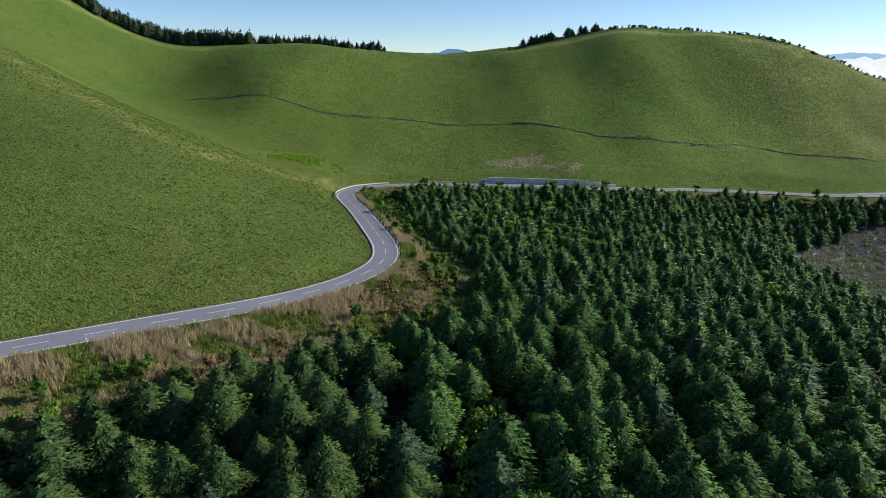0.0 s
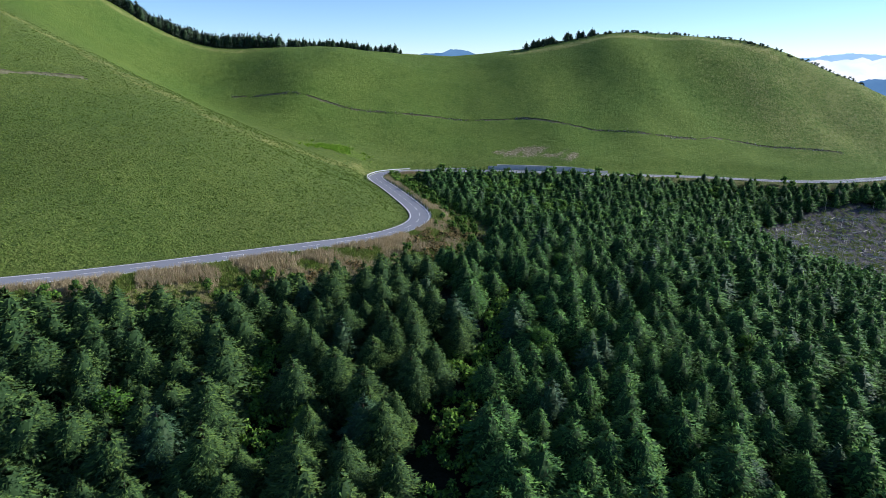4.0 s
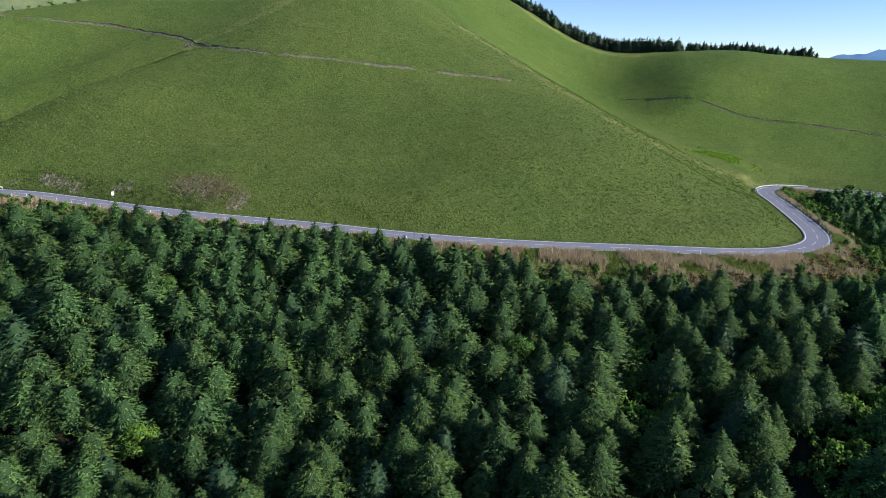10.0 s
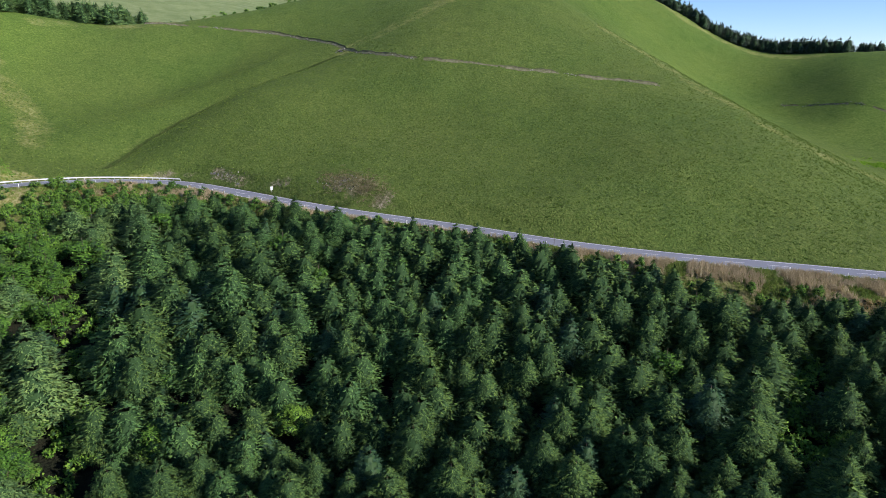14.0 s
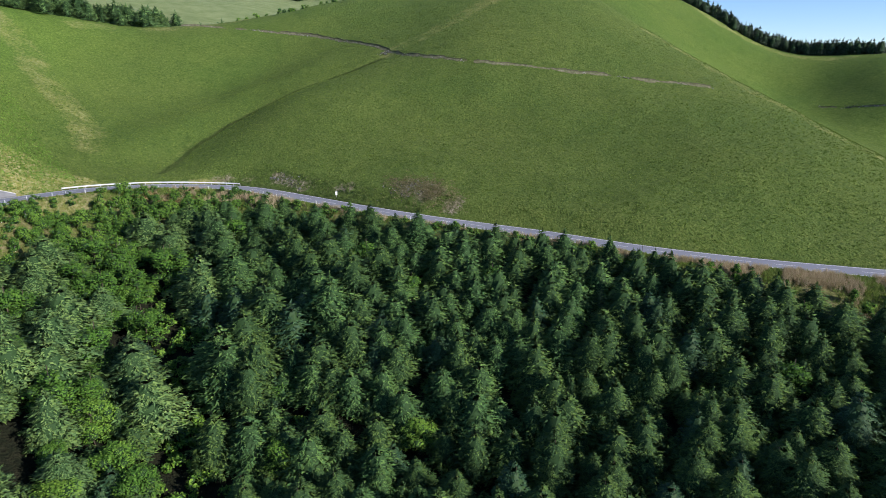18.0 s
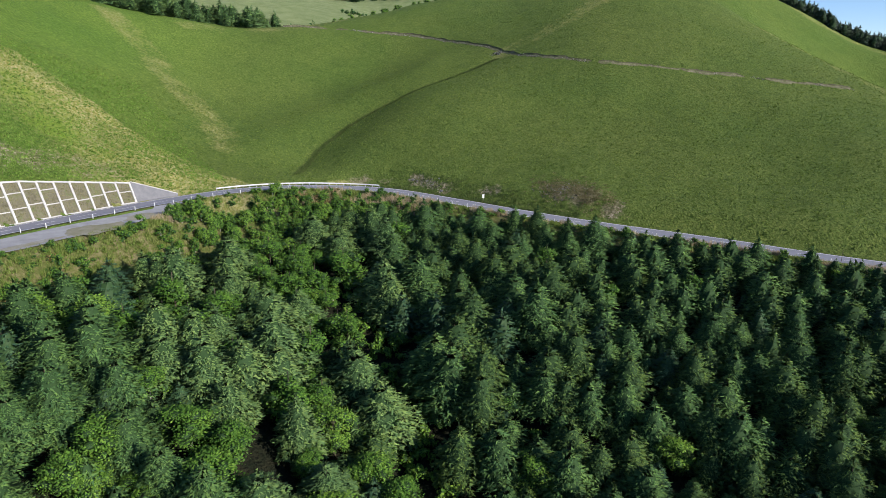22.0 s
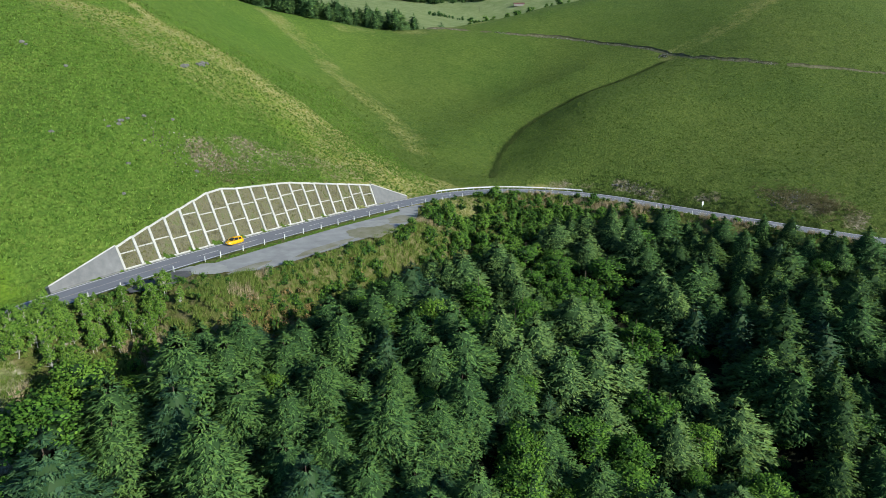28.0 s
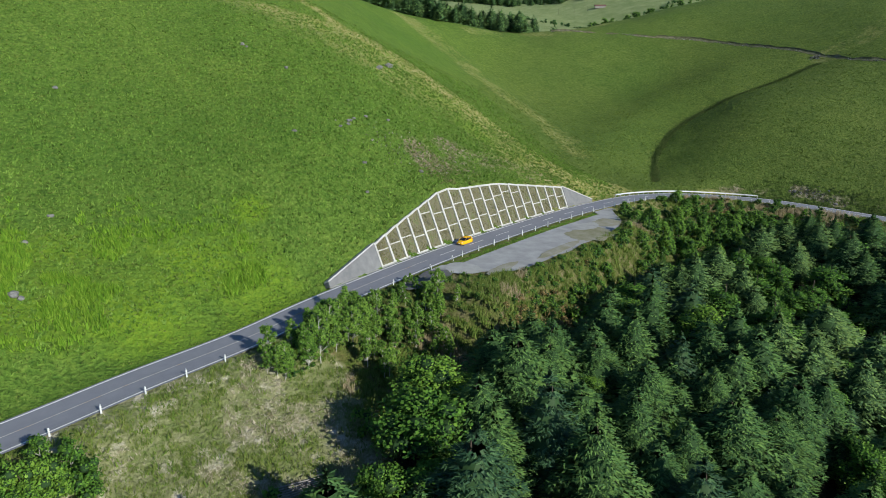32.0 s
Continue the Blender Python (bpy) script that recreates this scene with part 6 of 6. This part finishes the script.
BRACKEN = mat("dead brown bracken", [(0.10, 0.10, 0.035), (0.21, 0.19, 0.085), (0.34, 0.30, 0.165)], 0.5, 3, 0.9, island=0.6, trans=0.15)
SCRUB = mat("dark scrub above the road", [(0.055, 0.10, 0.02), (0.095, 0.145, 0.034), (0.15, 0.17, 0.06)], 0.3, 3, 0.9, island=0.5, trans=0.2)
gx_ = np.concatenate([r_.normal(-171, 5.5, 520), r_.normal(-180, 4, 160), r_.normal(-244, 4, 90)])
gy_ = np.concatenate([r_.normal(57, 2.6, 520), r_.normal(53, 2.2, 160), r_.normal(-91, 4, 90)])
ok = to_road(gx_, gy_)[0] > 6
tufts("dead_bracken", gx_[ok], gy_[ok], [blades(14, 0.6, 0.55, 0.07, bl, 1.1) for _ in range(6)], BRACKEN, (0.6, 1.3), "dead brown bracken and stems on a bare patch", 88)
foot = spline([(a_, b_, 0) for a_, b_ in CREASE], 0.5)
k_ = r_.randint(0, len(foot), 1500)
fx_, fy_ = foot[k_, 0] + 1.2 + r_.normal(0, 0.7, 1500), foot[k_, 1] + r_.normal(0, 0.7, 1500)
tufts("dark_scrub", fx_, fy_, [blades(12, 0.45, 0.75, 0.12, bl, 0.6) for _ in range(6)], SCRUB, (0.6, 1.4), "dark scrub along the sharp foot of the hill", 188)
s, d = r_.uniform(272, 345, 800), 4.6 + 7 * r_.uniform(0, 1, 800) ** 1.8
p = road_at(s, 0)
lx, ly = np.interp(s, ARC, LEFT[:, 0]), np.interp(s, ARC, LEFT[:, 1])
tufts("dark_scrub", p[:, 0] + lx * d, p[:, 1] + ly * d, [blades(12, 0.5, 0.6, 0.10, bl, 0.7) for _ in range(6)], SCRUB, (0.5, 1.3), "dark low scrub on the bank above the road", 89)
fern_n = 7000
fy_ = r_.uniform(-205, -142, fern_n)
fx_ = np.interp(fy_, [-205, -165, -142], [-226, -222, -219]) + r_.normal(0, 6.5, fern_n)
thick = wobble(fx_, fy_, 9, 85) + 0.5 * wobble(fx_, fy_, 4, 86) > -0.25
ok = (to_road(fx_, fy_)[0] > 10) & thick
FERN = mat("bright yellow-green fern", [(0.13, 0.26, 0.02), (0.20, 0.36, 0.03), (0.30, 0.44, 0.05)], 0.2, 3, 0.9, island=0.5, trans=0.3)
k_ = 620
hx_, hy_ = r_.normal(-69, 8.5, k_), r_.normal(289, 5.0, k_)
far_ok = (wobble(hx_, hy_, 6, 185) > -0.2) & (to_road(hx_, hy_)[0] > 8)
tufts("bright_fern", hx_[far_ok], hy_[far_ok], [blades(9, 0.7, 0.7, 0.22, bl, 0.5) for _ in range(6)], FERN, (0.6, 1.4), "bright yellow-green ferns on the hollow behind the bend", 186)
tufts("bright_fern", fx_[ok], fy_[ok], [blades(10, 0.45, 0.85, 0.12, bl, 0.4) for _ in range(6)], FERN, (0.6, 1.3), "bright yellow-green ferns on the slope above the road", 87)
count = 60000
x, y = r_.uniform(-330, -196, count), r_.uniform(-215, -20, count)
dd, _, ss_ = to_road(x, y)
h_ = np.interp(ss_, CRIB_S, CRIB_H) * ((ss_ > CRIB_A - 0.5) & (ss_ < CRIB_B + 0.5))
keep = (dd > np.where(ss_ < 112, 9.5, 4.6) + np.where(h_ > 0, h_ * CRIB_RUN + 0.9, 0)) & (r_.uniform(0, 1, count) < 1.2 - dd / 110)
HERB = mat("lush meadow herbs", [(0.062, 0.135, 0.018), (0.148, 0.27, 0.038), (0.27, 0.40, 0.076)], 0.08, 3, 0.9, island=0.45, trans=0.25)
tufts("meadow_grass", x[keep], y[keep], [blades(5, 0.32, 0.34, 0.13, bl, 0.7) for _ in range(8)], HERB, (0.6, 1.5), "lush green herbs and grass on the near slope", 79)
s, d = r_.uniform(139, 203, 900), r_.uniform(4.5, 6.7, 900)
p = road_at(s, 0)
lx, ly = np.interp(s, ARC, LEFT[:, 0]), np.interp(s, ARC, LEFT[:, 1])
tufts("verge_grass", p[:, 0] - lx * d, p[:, 1] - ly * d, [blades(10, 0.4, 0.22, 0.09, bl, 0.7) for _ in range(5)], HERB, (0.6, 1.3), "short green grass strip between road and lay-by", 80)
# meadow grass on the hills
count = 120000
x, y = r_.uniform(-335, -10, count), r_.uniform(-200, 260, count)
dd, _, ss_ = to_road(x, y)
h_ = np.interp(ss_, CRIB_S, CRIB_H) * ((ss_ > CRIB_A - 0.5) & (ss_ < CRIB_B + 0.5))
keep = (dd > 4.4 + np.where(h_ > 0, h_ * CRIB_RUN + 0.7, 0)) & (dd < 165) & (r_.uniform(0, 1, count) < 1.15 - dd / 170)
tufts("meadow_grass", x[keep], y[keep], [blades(6, 0.36, 0.24, 0.15, bl, 0.8) for _ in range(8)], BLADE, (0.6, 1.5), "short clumpy green meadow grass on the hills", 78)

# ---------------------------------------------------------------- far woods and distance
# conifer green lightened and greyed to carry distance haze in the colour
FAR_PINE = mat("dark far conifers", [(0.042, 0.068, 0.046), (0.082, 0.115, 0.070)], 0.2, 3, 0.9, island=0.4, trans=0.1, puff=0.6)


def far_wood(name, lines_, count, h, m, label, seed, shapes, spread=3.0):
    q = np.random.RandomState(seed)
    pts = spline([(a, b, 0) for a, b in lines_], 2.0)
    k = q.randint(0, len(pts), count)
    x, y = pts[k, 0] + q.normal(0, spread, count), pts[k, 1] + q.normal(0, spread, count)
    z = ground_z(x, y) - 0.2
    hh = q.uniform(*h, count)
    v, f, way = scatter(shapes, x, y, z, q.uniform(0, 6.28, count), np.stack([hh * q.uniform(0.9, 1.2, count), hh], -1), q.randint(0, len(shapes), count))
    tagged(new(name, mesh_of(name, v, f, (m,), puff=way)), label, "woods", kind="stuff")


pine_far = [larch_crown(500 + k, 260, 8.2, 3.9, 1.0, 0.32, 5, 6, 0.8, 0.1) for k in range(6)]
back_far = [larch_crown(540 + k, 420, 7.5, 3.4, 0.85, 0.3, 5, 5, 0.5) for k in range(4)]
leaf_far = [leaf_crown(520 + k, 260, 6.0, 3.4, 0.75, -0.1, 11)[:3] for k in range(6)]
far_wood("ridge_conifers", [(-300, 436), (-262, 432), (-235, 433), (-205, 449), (-160, 448), (-135, 446)], 260, (0.8, 1.3), FAR_PINE, "row of dark conifers along the ridge", 81, pine_far, 4.0)
far_wood("ridge_conifers", [(-128, 447), (-110, 454), (-90, 457), (-62, 460), (-42, 463)], 70, (0.45, 0.85), FAR_PINE, "dark conifers standing along the ridge", 82, pine_far, 3.0)
far_wood("ridge_shrubs", [(60, 462), (85, 466), (110, 460)], 34, (0.4, 0.8), FAR_PINE, "dark conifers on the hill's shoulder", 83, pine_far, 2.5)
far_wood("ridge_shrubs", [(46, 460), (122, 458), (185, 466), (236, 447), (275, 446), (310, 441)], 170, (0.16, 0.42), FAR_PINE, "low dark shrubs along the hill top", 84, leaf_far, 2.0)
far_wood("back_wood", [(-468, -60), (-446, -8), (-434, 25), (-428, 55), (-426, 80)], 300, (1.1, 1.8), LARCH_OLD_FAR, "leafy green wood behind the grass ridge", 85, back_far, 7.0)
far_wood("pasture_shrubs", [(-470, 95), (-455, 120), (-440, 150)], 26, (0.5, 1.0), LEAF, "green shrubs scattered along the pasture edge", 89, leaf_far, 5.0)
far_wood("back_wood", [(-520, 70), (-505, 105), (-480, 112)], 240, (1.3, 1.9), LARCH_YOUNG, "tall conifer wood behind the grass ridge", 86, pine_far, 12.0)
far_wood("ridge_shrubs", [(-412, 118), (-408, 140), (-400, 165), (-385, 190), (-360, 215)], 30, (0.4, 0.8), LEAF, "dark green shrubs along the ridge", 87, leaf_far, 2.5)
far_wood("pasture_shrubs", [(-850, 425), (-828, 480), (-797, 585), (-760, 660)], 80, (0.5, 1.1), LARCH_YOUNG, "row of green bushes along the pasture wall", 90, leaf_far, 5.0)
far_wood("field_edge_wood", [(-1180, 540), (-982, 734), (-800, 920)], 420, (1.3, 2.0), LARCH_FAR, "belt of wood beyond the far pasture", 88, pine_far, 16.0)
# brush, stumps and bare stems on the cleared ground
q = np.random.RandomState(91)
x, y = q.uniform(130, 300, 3600), q.uniform(195, 300, 3600)
dd = to_road(x, y)[0]
ok = (dd < -12) & open_ground(x, y)
tufts("brush", x[ok], y[ok], [blades(12, 1.0, 1.1, 0.12, bl, 0.6) for _ in range(5)], WEED, (0.5, 1.4), "brush and slash on the felled plot", 92)
k_ = 60
x, y = q.uniform(150, 290, k_), q.uniform(205, 290, k_)
ok = open_ground(x, y)
v, f = scatter([(stem_v, stem_f)], x[ok], y[ok], ground_z(x[ok], y[ok]), q.uniform(0, 6.28, ok.sum()), np.stack([q.uniform(0.8, 1.3, ok.sum()), q.uniform(0.5, 0.95, ok.sum())], -1), np.zeros(ok.sum(), int))
tagged(new("bare_stems", mesh_of("bare_stems", v, f, (BIRCH,))), "thin pale bare stems left standing on the felled plot", "stems", kind="stuff")
logs_v, logs_f = [], []
for _ in range(650):
    x0, y0, a, ln = q.uniform(150, 290), q.uniform(205, 285), q.uniform(0, 3.14), q.uniform(2, 6)
    if not open_ground(np.array([x0]), np.array([y0]))[0]:
        continue
    z0 = float(ground_z(np.array([x0]), np.array([y0]))[0]) + 0.25
    dx, dy, k = math.cos(a) * ln / 2, math.sin(a) * ln / 2, len(logs_v)
    nx_, ny_ = -math.sin(a) * 0.14, math.cos(a) * 0.14
    tilt = q.uniform(0, 0.5)
    logs_v += [(x0 - dx + nx_, y0 - dy + ny_, z0), (x0 - dx - nx_, y0 - dy - ny_, z0), (x0 - dx, y0 - dy, z0 + 0.24),
               (x0 + dx + nx_, y0 + dy + ny_, z0 + tilt), (x0 + dx - nx_, y0 + dy - ny_, z0 + tilt), (x0 + dx, y0 + dy, z0 + 0.24 + tilt)]
    logs_f += [(k, k + 1, k + 4, k + 3), (k + 1, k + 2, k + 5, k + 4), (k + 2, k, k + 3, k + 5)]
tagged(new("felled_branches", mesh_of("felled_branches", logs_v, logs_f, (BIRCH,))), "pale felled trunks and branches on cleared ground", "branches", kind="stuff")


# a farm shed and line poles on the far pasture
SHED_WALL = mat("weathered grey boards", [(0.20, 0.18, 0.17), (0.34, 0.31, 0.29)], 1.0, 6, 0.9)
SHED_ROOF = mat("dull red sheet roof", [(0.16, 0.065, 0.06), (0.24, 0.10, 0.09)], 0.8, 6, 0.7)


def gable(name, ln, wd, low, high, m):
    h, w = ln / 2, wd / 2
    v = [(-h, -w, low), (h, -w, low), (h, w, low), (-h, w, low), (-h, 0, high), (h, 0, high), (-h, -w, low - 0.25), (h, -w, low - 0.25), (h, w, low - 0.25), (-h, w, low - 0.25)]
    f = [(0, 1, 5, 4), (2, 3, 4, 5), (6, 9, 8, 7), (0, 6, 7, 1), (2, 8, 9, 3)]
    me = mesh_of(name, v, f, (m,))
    bm = bmesh.new()
    bm.from_mesh(me)
    bm.verts.ensure_lookup_table()
    bm.faces.new([bm.verts[i] for i in (3, 9, 6, 0, 4)])
    bm.faces.new([bm.verts[i] for i in (1, 7, 8, 2, 5)])
    bm.normal_update()
    bm.to_mesh(me)
    bm.free()
    return me


shed_z = float(ground_z(np.array([-890.0]), np.array([637.0]))[0])
shed = tagged(empty("farm_shed", (-890.0, 637.0, shed_z), 52), "low grey farm shed with a dull red roof on pasture", "shed")
part("wall", box_mesh("wall", (17, 7, 4.0), SHED_WALL, (0, 0, 1.2)), shed, m=Matrix())
part("roof", gable("roof", 18.5, 8.6, 3.25, 5.0, SHED_ROOF), shed, "dull red sheet roof", m=Matrix())
for x, y in ((-900.5, 619.5), (-921.3, 609.5), (-948.0, 600.0)):
    z = float(ground_z(np.array([x]), np.array([y]))[0])
    pole_root = tagged(empty("utility_pole", (x, y, z), 40), "dark wooden utility pole standing on the far pasture", "utility pole", "utility poles on the pasture")
    part("shaft", rod_mesh("shaft", 0.22, 0.15, 10, BARK), pole_root, m=Matrix.Translation((0, 0, -0.5)))
    part("crossarm", box_mesh("crossarm", (2.2, 0.2, 0.2), BARK, (0, 0, 8.6)), pole_root, m=Matrix())

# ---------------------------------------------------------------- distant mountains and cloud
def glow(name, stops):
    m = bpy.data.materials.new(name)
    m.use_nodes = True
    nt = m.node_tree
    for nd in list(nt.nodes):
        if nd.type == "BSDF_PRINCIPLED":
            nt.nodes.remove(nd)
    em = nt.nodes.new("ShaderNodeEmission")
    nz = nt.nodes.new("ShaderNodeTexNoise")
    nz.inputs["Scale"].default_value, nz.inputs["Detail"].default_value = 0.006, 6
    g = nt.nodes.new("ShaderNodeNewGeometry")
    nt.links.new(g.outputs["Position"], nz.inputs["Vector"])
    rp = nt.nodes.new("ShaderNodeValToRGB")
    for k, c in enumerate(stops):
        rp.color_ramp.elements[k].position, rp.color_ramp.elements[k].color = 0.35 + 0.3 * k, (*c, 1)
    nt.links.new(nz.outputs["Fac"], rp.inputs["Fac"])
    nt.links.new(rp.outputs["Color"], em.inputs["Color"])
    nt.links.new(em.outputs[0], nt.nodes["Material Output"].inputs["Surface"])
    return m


# self-lit backdrop colours with the distance haze painted into them
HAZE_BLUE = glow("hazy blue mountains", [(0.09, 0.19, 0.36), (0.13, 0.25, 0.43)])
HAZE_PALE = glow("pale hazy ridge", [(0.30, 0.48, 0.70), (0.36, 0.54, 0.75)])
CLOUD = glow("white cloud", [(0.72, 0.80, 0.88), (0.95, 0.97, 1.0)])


def far_ridge(name, dist, az0, az1, peaks, base, m, label, seed, rough):
    """A range of mountains far off, with a crest that follows peaks (bearing, degrees up)."""
    az = np.radians(np.linspace(az0, az1, 160))
    el = np.interp(np.degrees(az), [p_[0] for p_ in peaks], [p_[1] for p_ in peaks])
    el = el + rough * (wobble(np.degrees(az) * 10, az * 0, 6, seed) + 0.5 * wobble(np.degrees(az) * 10, az * 0, 2.2, seed + 1))
    vs = []
    for r_, lift in ((0.86, 0), (0.93, 0.6), (1.0, 1.0), (1.1, 0.2)):
        z = EYE + dist * np.tan(np.radians(base + (el - base) * lift))
        vs.append(np.stack([dist * r_ * np.sin(az), dist * r_ * np.cos(az), z], -1))
    kk = len(az)
    f = [(r * kk + i, r * kk + i + 1, (r + 1) * kk + i + 1, (r + 1) * kk + i) for r in range(3) for i in range(kk - 1)]
    tagged(new(name, mesh_of(name, np.vstack(vs), f, (m,), True)), label, "mountains", kind="structure")


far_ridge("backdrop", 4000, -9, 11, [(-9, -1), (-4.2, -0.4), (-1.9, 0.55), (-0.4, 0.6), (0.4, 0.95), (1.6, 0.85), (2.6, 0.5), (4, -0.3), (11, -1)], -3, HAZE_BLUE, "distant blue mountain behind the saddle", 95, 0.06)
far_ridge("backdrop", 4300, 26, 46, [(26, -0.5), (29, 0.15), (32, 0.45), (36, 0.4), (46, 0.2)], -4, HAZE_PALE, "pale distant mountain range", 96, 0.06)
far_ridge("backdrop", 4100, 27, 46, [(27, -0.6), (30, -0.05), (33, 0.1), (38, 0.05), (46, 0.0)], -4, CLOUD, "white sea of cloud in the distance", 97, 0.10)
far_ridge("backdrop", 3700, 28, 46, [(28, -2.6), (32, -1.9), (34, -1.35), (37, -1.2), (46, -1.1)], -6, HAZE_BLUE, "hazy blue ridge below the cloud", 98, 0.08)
